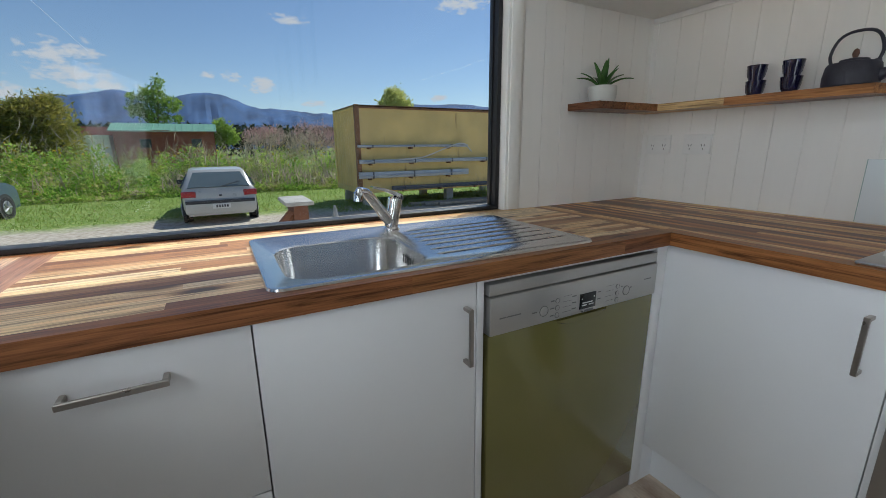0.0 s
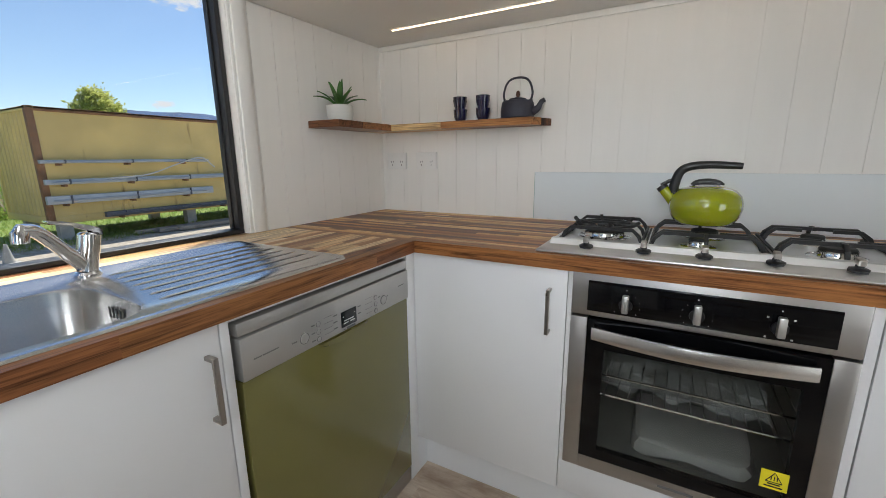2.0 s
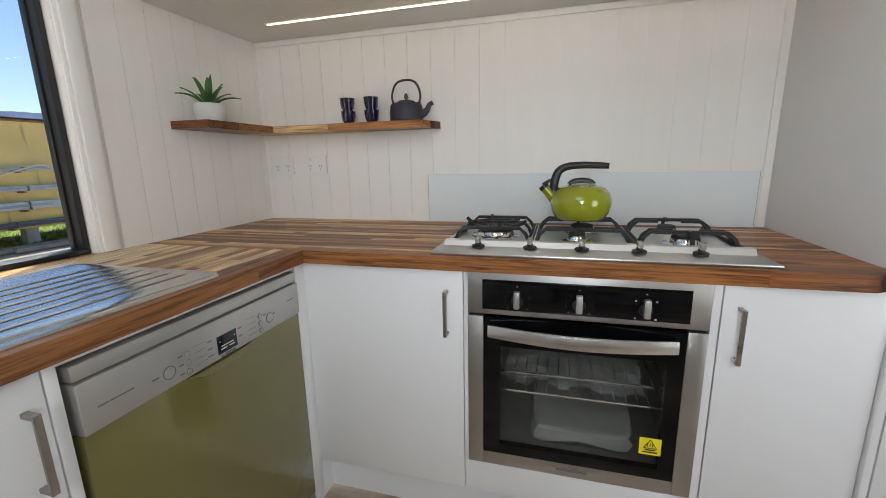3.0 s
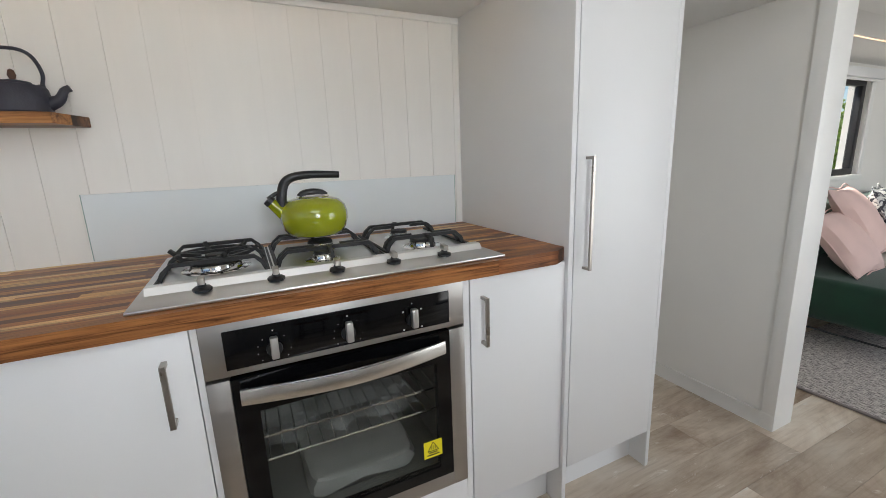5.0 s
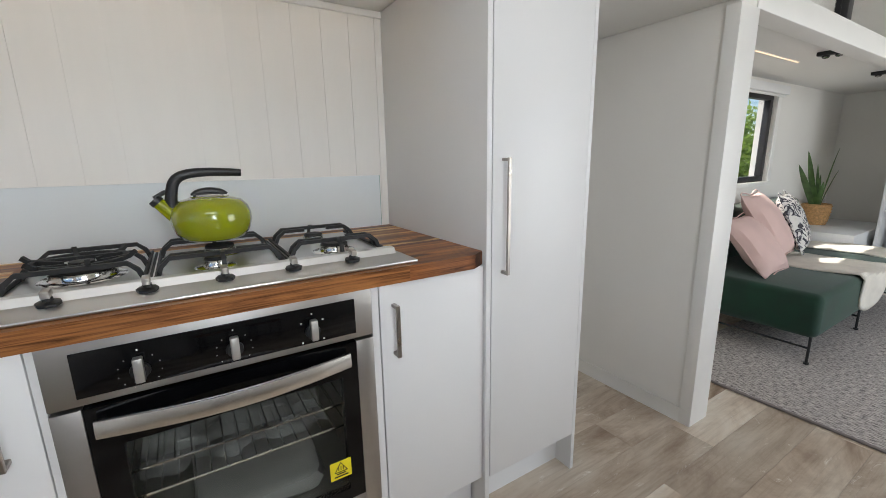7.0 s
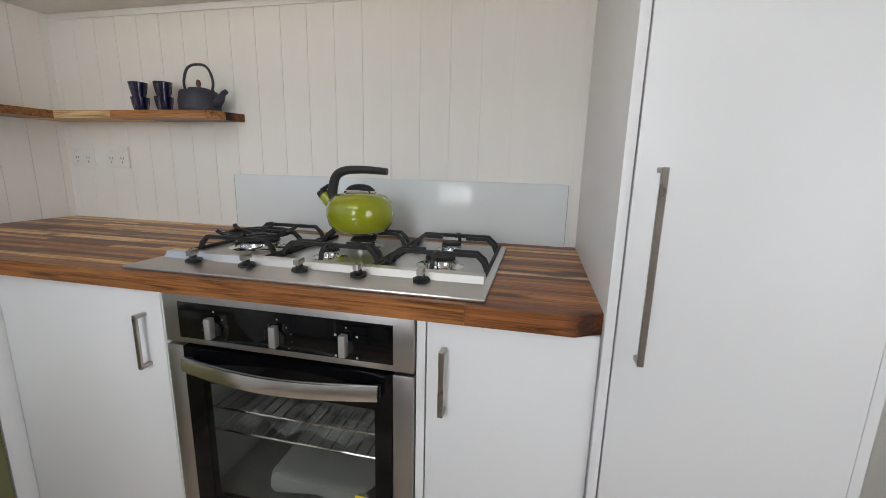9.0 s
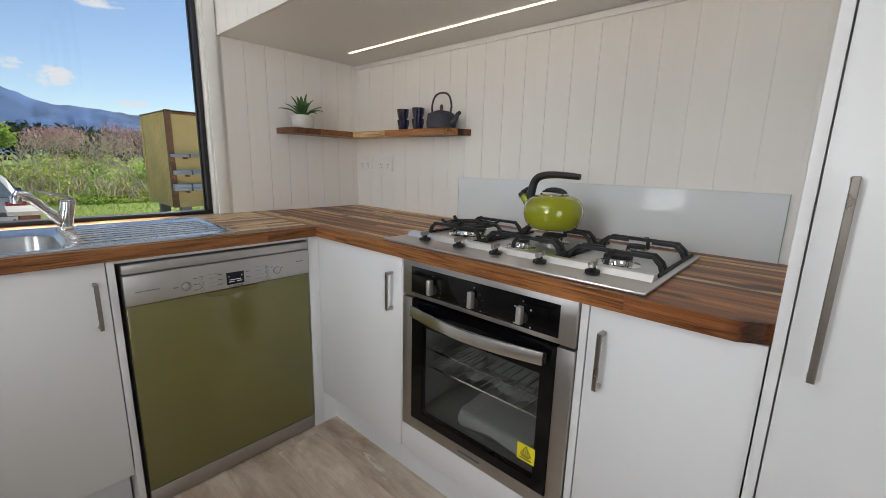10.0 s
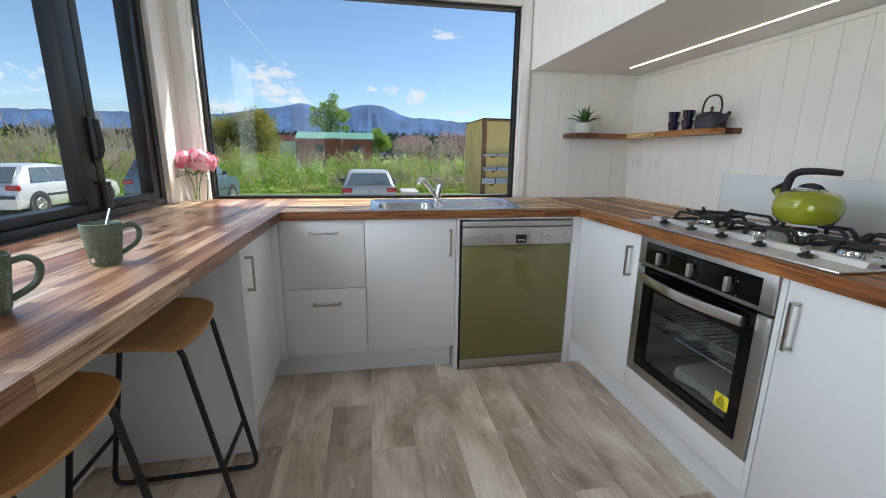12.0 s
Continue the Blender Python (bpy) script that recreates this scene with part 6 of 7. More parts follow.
def foliage(name, tones, rough=0.7):
    """Leaves whose tone changes from leaf to leaf."""
    m, nt, p = node_material(name)
    geo = nt.nodes.new("ShaderNodeNewGeometry")
    n = add(nt, "ShaderNodeTexNoise", Scale=0.8, Detail=4.0)
    nt.links.new(geo.outputs["Position"], n.inputs["Vector"])
    mx = nt.nodes.new("ShaderNodeMath")
    mx.operation = "MULTIPLY_ADD"
    mx.inputs[1].default_value = 0.34
    nt.links.new(geo.outputs["Random Per Island"], mx.inputs[0])
    sc = nt.nodes.new("ShaderNodeMath")
    sc.operation = "MULTIPLY"
    sc.inputs[1].default_value = 0.95
    nt.links.new(n.outputs[0], sc.inputs[0])
    low = nt.nodes.new("ShaderNodeMath")
    low.operation = "SUBTRACT"
    low.inputs[1].default_value = 0.13
    nt.links.new(sc.outputs[0], low.inputs[0])
    nt.links.new(low.outputs[0], mx.inputs[2])
    r = ramp(nt, mx.outputs[0], [(i / (len(tones) - 1) * 0.8 + 0.1, c) for i, c in enumerate(tones)])
    nt.links.new(r.outputs[0], p.inputs["Base Color"])
    p.inputs["Roughness"].default_value = rough
    thin = nt.nodes.new("ShaderNodeBsdfTranslucent")
    nt.links.new(r.outputs[0], thin.inputs[0])
    both = nt.nodes.new("ShaderNodeMixShader")
    both.inputs[0].default_value = 0.6
    nt.links.new(p.outputs[0], both.inputs[1])
    nt.links.new(thin.outputs[0], both.inputs[2])
    nt.links.new(both.outputs[0], nt.nodes["Material Output"].inputs[0])
    return m


def leaves_mesh(name, spots, size, material, seed, upright=0.4, slender=2.2):
    """Many small bent leaves; spots: array of points, size: mean length in metres."""
    g = np.random.default_rng(seed)
    n = len(spots)
    d = g.normal(size=(n, 3))
    d[:, 2] = np.abs(d[:, 2]) * 0.6 + upright
    d /= np.linalg.norm(d, axis=1)[:, None]
    s = np.cross(d, g.normal(size=(n, 3)))
    s /= np.linalg.norm(s, axis=1)[:, None] + 1e-9
    L = (size * g.uniform(0.5, 1.5, n))[:, None]
    w = L / slender / 2
    bend = np.cross(d, s) * L * 0.12
    v = np.stack([spots, spots + d * L * 0.45 + s * w + bend, spots + d * L, spots + d * L * 0.45 - s * w + bend], 1).reshape(-1, 3)
    f = np.arange(n * 4).reshape(-1, 4)
    me = bpy.data.meshes.new(name)
    me.from_pydata(v.tolist(), [], f.tolist())
    me.materials.append(material)
    return me


# rank weeds behind the lawn
g = np.random.default_rng(5)
WEED = foliage("weed_leaves", [(0.05, 0.11, 0.02), (0.13, 0.26, 0.035), (0.24, 0.42, 0.06), (0.36, 0.52, 0.09), (0.50, 0.54, 0.16), (0.52, 0.46, 0.26), (0.44, 0.38, 0.29)])
DRY = foliage("dry_stalks", [(0.30, 0.25, 0.18), (0.44, 0.38, 0.28), (0.36, 0.31, 0.25), (0.50, 0.44, 0.34)])
FLOWER = foliage("yellow_weed_flowers", [(0.45, 0.36, 0.03), (0.55, 0.42, 0.04), (0.36, 0.34, 0.06)])


def weed_spots(n, x0, x1, y0, y1, top, low=0.0):
    x, y = g.uniform(x0, x1, n), g.uniform(y0, y1, n)
    lump = np.array([noise.noise(Vector((a * 0.6, b * 0.6, 3.0))) + 0.8 * noise.noise(Vector((a * 1.7, b * 1.7, 8.0))) for a, b in zip(x, y)])
    rise = np.clip((y - y0) / 2.2, 0.15, 1.0)
    h = top * rise * np.clip(0.72 + 1.15 * lump, 0.25, 1.4)
    z = GROUND + h * (low + (1 - low) * np.sqrt(g.uniform(0, 1, n)))
    return np.stack([x, y, z], 1)


weeds = new("tall_weeds", leaves_mesh("tall_weeds", np.concatenate([weed_spots(95000, -30, 14, 17.2, 21.5, 1.38), weed_spots(16000, -40, 12, 21.5, 33, 1.35)]), 0.125, WEED, 7, 0.15, 1.9))
tagged(weeds, "thick bank of rank green weeds behind the lawn", "weeds", kind="stuff")
dry = new("dry_grass", leaves_mesh("dry_grass", np.concatenate([weed_spots(3600, -28, 12, 17.8, 25, 1.75, 0.25), weed_spots(3000, -3, 12, 17.4, 20, 1.25, 0.05), weed_spots(15000, -36, -11.5, 17, 27, 2.3, 0.1)]), 0.6, DRY, 8, 1.6, 22))
tagged(dry, "pale dry grass stalks among the weeds", "dry grass", kind="stuff")
fl = new("weed_flowers", leaves_mesh("weed_flowers", weed_spots(3000, -28, 6, 18.2, 24, 1.50, 0.85), 0.10, FLOWER, 9, 0.5, 1.4))
tagged(fl, "scattered yellow weed flowers", "wild flowers", kind="stuff")
tuft = weed_spots(26000, -18, 10, 11.4, 18.0, 0.10)
tuft = np.concatenate([tuft, weed_spots(3500, 1.6, 9, 10.3, 11.6, 0.10)])
tuft[:, 2] = GROUND
lawn = new("lawn_tufts", leaves_mesh("lawn_tufts", tuft, 0.10, foliage("lawn_blades", [(0.12, 0.20, 0.03), (0.20, 0.31, 0.05), (0.32, 0.38, 0.10), (0.42, 0.42, 0.18)]), 10, 1.2, 7))
tagged(lawn, "short bright grass tufts on the lawn", "grass", kind="stuff")


def crown_spots(n, lobes, seed):
    """Points in the outer part of several round lobes (x, y, z, radius, squash)."""
    q = np.random.default_rng(seed)
    out = []
    vol = np.array([r ** 2 for *_, r, _ in lobes])
    for (x, y, z, r, sq), k in zip(lobes, (n * vol / vol.sum()).astype(int)):
        d = q.normal(size=(k, 3))
        d /= np.linalg.norm(d, axis=1)[:, None]
        rad = r * q.uniform(0.35, 1.0, k) ** 0.5 * (1 + 0.18 * q.normal(size=k))
        p = d * rad[:, None]
        p[:, 2] *= sq
        out.append(p + np.array([x, y, z]))
    return np.concatenate(out)


BARK = surface("rough_bark", (0.12, 0.09, 0.065), 0.95, vary=0.3, scale=8, bump=0.8)


def tree(name, at, label, lobes, leaf_size, n, mat, trunk_r, seed, slender=2.0, upright=0.2):
    x, y = at
    t = thing(name, (x, y, GROUND), label, "tree")
    top = max(z for _, _, z, _, _ in lobes)
    trunk = part("trunk", tube(bent([(x, y, GROUND - 0.05), (x + 0.1, y, GROUND + (top - GROUND) * 0.4), (x - 0.05, y + 0.05, top)], 5), [trunk_r * (1 - 0.075 * i) for i in range(11)], 9), BARK, t)
    for lx, ly, lz, lr, _ in lobes:
        part("limb", tube([(x, y, GROUND + (lz - GROUND) * 0.45), ((x + lx) / 2, (y + ly) / 2, GROUND + (lz - GROUND) * 0.75), (lx, ly, lz)], [trunk_r * 0.5, trunk_r * 0.35, trunk_r * 0.12], 7), BARK, trunk)
    me = leaves_mesh("crown", crown_spots(n, lobes, seed) - np.array([x, y, GROUND]), leaf_size, mat, seed + 1, upright, slender)
    c = new("crown", me)
    c.parent = t
    ORIGIN[c] = ORIGIN[t]
    tagged(c, kind="stuff")
    return t


POPLAR = foliage("poplar_leaves", [(0.14, 0.24, 0.04), (0.26, 0.39, 0.065), (0.38, 0.47, 0.11)])
OLD = foliage("olive_willow_leaves", [(0.10, 0.14, 0.03), (0.22, 0.24, 0.045), (0.38, 0.34, 0.07), (0.50, 0.42, 0.11)])
tree("tree", (-6.6, 60), "slim bright green tree beyond the red shed", [(-6.5, 60, 6.9, 1.3, 1.0), (-8.3, 60, 5.5, 1.1, 0.8), (-5.0, 60, 6.2, 1.1, 0.8), (-5.9, 60, 8.6, 0.6, 1.4), (-7.3, 60.5, 7.2, 0.9, 0.9), (-4.5, 60, 4.6, 0.6, 0.8), (-6.6, 60, 4.6, 1.4, 0.8), (-8.7, 60, 6.9, 0.6, 0.9)], 0.36, 2300, POPLAR, 0.2, 31)
tree("tree", (-9.2, 28), "wide golden-green bushy willow behind the weeds", [(-8.4, 28, 2.7, 1.15, 1.0), (-9.8, 28.2, 2.2, 1.3, 0.9), (-8.0, 27.8, 1.4, 1.0, 1.2), (-9.3, 28, 3.0, 0.8, 0.8), (-8.3, 28, 3.3, 0.6, 1.0), (-10.9, 28.4, 2.2, 1.4, 0.9), (-9.4, 27.6, 1.0, 1.3, 1.0), (-11.9, 28.6, 1.6, 1.2, 0.9)], 0.26, 19000, OLD, 0.18, 41, 5.0, 0.05)
tree("tree", (-0.1, 52), "small dark green tree beside the shed", [(-0.2, 52, 3.3, 0.9, 1.1), (0.5, 52, 2.4, 1.0, 0.9), (-0.5, 52, 2.2, 0.8, 0.9)], 0.3, 1800, POPLAR, 0.12, 51)
tree("tree", (3.4, -10.6), "leafy green tree beside the house", [(3.4, -10.6, 1.1, 1.3, 0.8), (4.4, -11.2, 1.0, 1.3, 0.8), (2.6, -10.4, 0.9, 1.1, 0.8), (3.4, -10.4, 0.3, 1.4, 0.7), (5.0, -10.4, 0.6, 1.3, 0.8)], 0.15, 9000, POPLAR, 0.16, 55)
tree("tree", (17.5, 45), "pale yellow-green round tree behind the container", [(17.5, 45, 6.3, 1.3, 0.9), (16.5, 45, 5.6, 1.0, 0.9), (18.6, 45, 5.6, 1.0, 0.9), (17.5, 45, 4.6, 1.8, 0.8), (17.0, 45, 6.9, 0.6, 0.9)], 0.30, 5200, foliage("spring_leaves", [(0.38, 0.42, 0.10), (0.52, 0.55, 0.17), (0.62, 0.62, 0.24)]), 0.22, 61)
PINKTWIG = foliage("pink_twigs", [(0.34, 0.20, 0.20), (0.52, 0.33, 0.33), (0.42, 0.33, 0.30)])
tree("shrub", (3.4, 46), "bare pinkish blossoming shrub behind the weeds", [(2.6, 46, 2.2, 1.1, 0.8), (4.4, 46, 2.3, 1.2, 0.8), (3.5, 46, 2.6, 0.8, 0.8)], 0.24, 3000, PINKTWIG, 0.10, 71, 6.0, 0.7)
tree("shrub", (8.0, 44), "bare grey-pink shrub beside the container", [(7.2, 44, 2.4, 1.3, 1.0), (8.8, 44, 2.2, 1.4, 1.0), (10.0, 44, 1.9, 1.1, 1.0)], 0.3, 2600, PINKTWIG, 0.10, 77, 9.0, 0.9)
tree("shrub", (1.2, 21.5), "thin bare grey shrub at the weed bank's end", [(0.8, 21.5, 1.1, 0.8, 0.9), (1.9, 21.6, 1.2, 0.9, 0.9), (3.0, 21.4, 1.1, 0.9, 0.9)], 0.22, 2200, DRY, 0.04, 97, 10.0, 0.7)
hedge = new("far_hedge", leaves_mesh("far_hedge", np.stack([g.uniform(-60, 60, 20000), g.uniform(72, 78, 20000), GROUND + 4.7 * np.sqrt(g.uniform(0, 1, 20000)) + 0.4 * np.sin(g.uniform(0, 40, 20000))], 1), 0.7, foliage("dark_hedge", [(0.015, 0.025, 0.012), (0.03, 0.045, 0.02), (0.06, 0.07, 0.03)]), 81, 0.3))
tagged(hedge, "dark hedge line across the far field", "hedge", kind="stuff")

# bare weedy bushes to the west
tree("shrub", (-12.2, 17.5), "thin bare grey shrub over dry grass", [(-12.2, 17.5, 1.6, 1.0, 1.1), (-11.4, 17.6, 0.9, 0.9, 1.0)], 0.3, 900, DRY, 0.05, 91, 14.0, 0.9)
tree("tree", (-30, 30), "low green wooded rise beyond the dry grass", [(-30, 30, 1.4, 3.0, 0.6), (-35, 31, 1.3, 3.2, 0.6), (-25.5, 31, 0.9, 2.4, 0.6), (-40, 32, 1.5, 3.0, 0.6)], 0.4, 5200, OLD, 0.2, 93)

# ---- hills ----
def ridge_height(b):
    """Height of the skyline, in degrees, at a bearing in degrees."""
    h = 4.22
    for centre, spread, rise in ((-10.5, 5.5, 1.32), (-8.0, 1.9, 0.80), (-1.0, 3.6, 1.75), (2.2, 2.6, 0.86), (7.5, 3.5, 0.47), (24, 5.0, 1.14), (31, 4.0, 0.83), (-54, 17, -1.35), (45, 12, 0.84)):
        h += rise * math.exp(-((b - centre) / spread) ** 2)
    return h + 0.10 * noise.noise(Vector((b * 0.8, 9, 0))) + 0.09 * noise.noise(Vector((b * 1.7, 4, 0))) + 0.05 * noise.noise(Vector((b * 4.0, 2, 0)))


# the haze of the distance is mixed into the hills' blue base colour
HILL = surface("haze_tinted_hills", (0.048, 0.105, 0.225), 1.0, vary=0.4, scale=0.010, grain=0.03, bump=0.0)
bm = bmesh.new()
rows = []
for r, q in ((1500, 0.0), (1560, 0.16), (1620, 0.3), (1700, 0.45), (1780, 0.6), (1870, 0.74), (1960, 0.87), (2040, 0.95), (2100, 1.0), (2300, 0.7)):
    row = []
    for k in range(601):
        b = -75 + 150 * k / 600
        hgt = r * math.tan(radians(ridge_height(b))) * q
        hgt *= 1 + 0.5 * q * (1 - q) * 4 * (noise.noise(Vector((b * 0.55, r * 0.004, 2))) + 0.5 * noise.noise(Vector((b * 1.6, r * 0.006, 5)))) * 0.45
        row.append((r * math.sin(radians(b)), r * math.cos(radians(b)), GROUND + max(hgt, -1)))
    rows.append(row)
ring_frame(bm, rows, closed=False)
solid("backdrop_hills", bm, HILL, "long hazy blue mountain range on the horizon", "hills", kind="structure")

# ---- shed ----
shed = thing("shed", (-4.3, 49, GROUND), "long dark red shed with a green iron roof", "shed")
BRICKRED = surface("red_shed_wall", (0.27, 0.085, 0.065), 0.85, vary=0.15, scale=1.2, grain=20, bump=0.2)
ROOFGREEN = surface("green_iron_roof", (0.16, 0.34, 0.24), 0.5, vary=0.1, scale=0.8, bump=0.05)
part("wall", box(-9.15, -0.95, 48, 52, GROUND, 2.88), BRICKRED, shed)
bm = bmesh.new()
v = [bm.verts.new(p) for p in ((-9.45, 47.6, 2.84), (-0.7, 47.6, 2.84), (-0.7, 50, 3.62), (-9.45, 50, 3.62), (-9.45, 52.4, 2.84), (-0.7, 52.4, 2.84))]
for q in ((0, 1, 2, 3), (3, 2, 5, 4), (0, 3, 4), (1, 5, 2)):
    bm.faces.new([v[i] for i in q])
roof = part("roof", bm, ROOFGREEN, shed)
part("rusty_sheet", box(-6.2, -4.7, 47.58, 47.62, 2.84, 2.92), surface("rusty_iron", (0.34, 0.20, 0.12), 0.8, vary=0.2, scale=2, bump=0.1), roof)
for k in range(19):
    x = -9.4 + 0.478 * k
    part("roof_rib", tube([(x, 47.62, 2.87), (x, 49.98, 3.64)], 0.025, 5), ROOFGREEN, roof)
part("fascia", box(-9.45, -0.7, 47.52, 47.59, 2.76, 2.86), surface("pale_fascia", (0.5, 0.52, 0.48), 0.6), shed)
for x in (-7.2, -3.0):
    part("window", box(x, x + 0.9, 47.97, 48.0, 1.3, 2.1), surface("shed_window", (0.05, 0.06, 0.07), 0.2) if x < -5 else bpy.data.materials["shed_window"], shed)
hut = thing("outbuilding", (-11, 50, GROUND), "low white outbuilding with a red roof", "building")
part("wall", box(-12.4, -9.6, 49, 52, GROUND, 2.3), surface("white_weatherboard", (0.7, 0.7, 0.68), 0.7, vary=0.05), hut)
part("roof", prism([(-12.6, 48.6), (-9.55, 48.6), (-9.55, 52.2), (-12.6, 52.2)], 2.3, 2.47), surface("white_roof", (0.72, 0.72, 0.70), 0.6), hut)
part("gable", prism([(-12.0, 51.0), (-9.0, 52.45), (-9.0, 53), (-12.0, 53)], 2.48, 3.3), BRICKRED, hut)
b2 = thing("outbuilding", (-24.5, 36, GROUND), "pale grey flat farm building past the dry grass", "building")
part("wall", box(-27, -22, 35, 38, GROUND, 1.25), bpy.data.materials["white_weatherboard"], b2)
part("roof", box(-27.3, -21.7, 34.6, 38.4, 1.25, 1.4), bpy.data.materials["pale_fascia"], b2)

# ---- shipping container ----
CX0, CX1, CY0, CY1, CZ0, CZ1 = 2.40, 8.47, 11.0, 13.44, -0.16, 2.33
YEL = surface("faded_yellow_paint", (0.70, 0.53, 0.20), 0.6, vary=0.14, scale=1.1, grain=30, bump=0.15)
nt = YEL.node_tree
rust_n = add(nt, "ShaderNodeTexNoise", Scale=2.2, Detail=7.0, Roughness=0.7)
mp = nt.nodes.new("ShaderNodeMapping")
mp.inputs["Scale"].default_value = (1.5, 1.5, 0.25)
geo = nt.nodes.new("ShaderNodeNewGeometry")
nt.links.new(geo.outputs["Position"], mp.inputs[0])
nt.links.new(mp.outputs[0], rust_n.inputs["Vector"])
rm = ramp(nt, rust_n.outputs[0], [(0.60, (0, 0, 0)), (0.72, (1, 1, 1))])
mx = nt.nodes.new("ShaderNodeMixRGB")
pb = nt.nodes["Principled BSDF"]
src = pb.inputs["Base Color"].links[0].from_socket
nt.links.new(rm.outputs[0], mx.inputs[0])
nt.links.new(src, mx.inputs[1])
mx.inputs[2].default_value = (0.28, 0.14, 0.05, 1)
nt.links.new(mx.outputs[0], pb.inputs["Base Color"])
RUST = surface("rusty_steel", (0.24, 0.12, 0.055), 0.8, vary=0.35, scale=5, bump=0.3)
con = thing("shipping_container", ((CX0 + CX1) / 2, (CY0 + CY1) / 2, GROUND), "faded yellow shipping container with rusty corners", "container")


def corrugated(a0, a1, step, depth):
    out = []
    a = a0
    while a < a1 - 1e-6:
        out += [(a, 0), (min(a + step * 0.3, a1), 0), (min(a + step * 0.45, a1), depth), (min(a + step * 0.85, a1), depth)]
        a += step
    return out + [(a1, 0)]


bm = bmesh.new()
pf = corrugated(CX0 + 0.12, CX1 - 0.12, 0.55, 0.012)
ring_frame(bm, [[(a, CY0 + 0.03 + d, z) for a, d in pf] for z in (CZ0 + 0.16, CZ1 - 0.1)], closed=False)
part("side_wall", bm, YEL, con)
bm = bmesh.new()
pf = corrugated(CY0 + 0.12, CY1 - 0.12, 0.22, 0.036)
ring_frame(bm, [[(CX0 + 0.02 + d, a, z) for a, d in pf] for z in (CZ0 + 0.16, CZ1 - 0.1)], closed=False)
part("end_wall", bm, YEL, con)
part("roof", box(CX0, CX1, CY0, CY1, CZ1 - 0.05, CZ1 - 0.02), YEL, con)
part("rear_wall", box(CX0 + 0.05, CX1, CY1 - 0.06, CY1 - 0.03, CZ0, CZ1 - 0.05), YEL, con)
part("end_doors", box(CX1 - 0.06, CX1 - 0.03, CY0 + 0.04, CY1 - 0.06, CZ0, CZ1 - 0.05), YEL, con)
for x0, x1, y0, y1 in ((CX0, CX0 + 0.13, CY0, CY0 + 0.13), (CX0, CX0 + 0.13, CY1 - 0.13, CY1), (CX1 - 0.13, CX1, CY0, CY0 + 0.13), (CX1 - 0.13, CX1, CY1 - 0.13, CY1)):
    part("corner_post", box(x0, x1, y0, y1, CZ0, CZ1, 0.008), RUST if y0 == CY0 else YEL, con)
for y0 in (CY0, CY1 - 0.1):
    part("top_rail", box(CX0 + 0.13, CX1 - 0.13, y0, y0 + 0.1, CZ1 - 0.1, CZ1 - 0.01, 0.006), RUST if y0 == CY0 else YEL, con)
    part("bottom_rail", box(CX0 + 0.13, CX1 - 0.13, y0, y0 + 0.1, CZ0, CZ0 + 0.16, 0.006), YEL, con)
part("top_rail", box(CX0, CX0 + 0.1, CY0 + 0.13, CY1 - 0.13, CZ1 - 0.1, CZ1 - 0.01, 0.006), YEL, con)
part("bottom_rail", box(CX0, CX0 + 0.1, CY0 + 0.13, CY1 - 0.13, CZ0, CZ0 + 0.16, 0.006), YEL, con)
CONC = surface("weathered_concrete", (0.42, 0.41, 0.38), 0.9, vary=0.15, scale=5, bump=0.3)
for x in (CX0 + 0.2, CX0 + 3, CX1 - 0.4):
    for y in (CY0 + 0.15, CY1 - 0.35):
        part("support_block", box(x, x + 0.25, y, y + 0.2, GROUND, CZ0 - 0.001), CONC, con)
PIPE = surface("wrapped_grey_steel", (0.42, 0.46, 0.50), 0.4, metal=0.3, vary=0.1, scale=6, bump=0.2)
DARKPIPE = surface("dark_grey_steel", (0.10, 0.11, 0.13), 0.6, vary=0.1, bump=0.1)
for z, a, b, hgt, m2 in ((1.15, 0.01, 3.63, 0.075, PIPE), (0.70, 0.03, 5.8, 0.11, PIPE), (0.28, 0.0, 3.66, 0.18, PIPE), (-0.10, 1.0, 5.6, 0.12, DARKPIPE)):
    rk = thing("steel_rail_bundle", (CX0 + (a + b) / 2, CY0 - 0.1, z), "long wrapped steel rails racked along the container side", "steel rails", group="rails on the container")
    part("rail", box(CX0 + a, CX0 + b, CY0 - 0.16, CY0 - 0.05, z, z + hgt, 0.01), m2, rk)
    part("rail", tube([(CX0 + a + 0.1, CY0 - 0.17, z + hgt * 0.4), (CX0 + b - 0.2, CY0 - 0.17, z + hgt * 0.5)], 0.022, 8), m2, rk)
    k = a + 0.3
    while k < b:
        part("bracket", box(CX0 + k, CX0 + k + 0.05, CY0 - 0.20, CY0 + 0.03, z - 0.05, z - 0.001), RUST, rk)
        part("strap", box(CX0 + k + 0.1, CX0 + k + 0.13, CY0 - 0.196, CY0 - 0.045, z - 0.004, z + hgt + 0.004), DARKPIPE, rk)
        k += 1.3
ca = new("loose_cable", finish(tube(bent([(CX0 + 1.2, CY0 - 0.2, 0.80), (CX0 + 2.0, CY0 - 0.22, 0.86), (CX0 + 2.8, CY0 - 0.22, 1.12), (CX0 + 3.4, CY0 - 0.2, 1.26), (CX0 + 3.75, CY0 - 0.2, 1.00)]), 0.018, 6), "loose_cable", PALEPRINT))
tagged(ca, "loose pale hose draped over the steel rails", "hose")
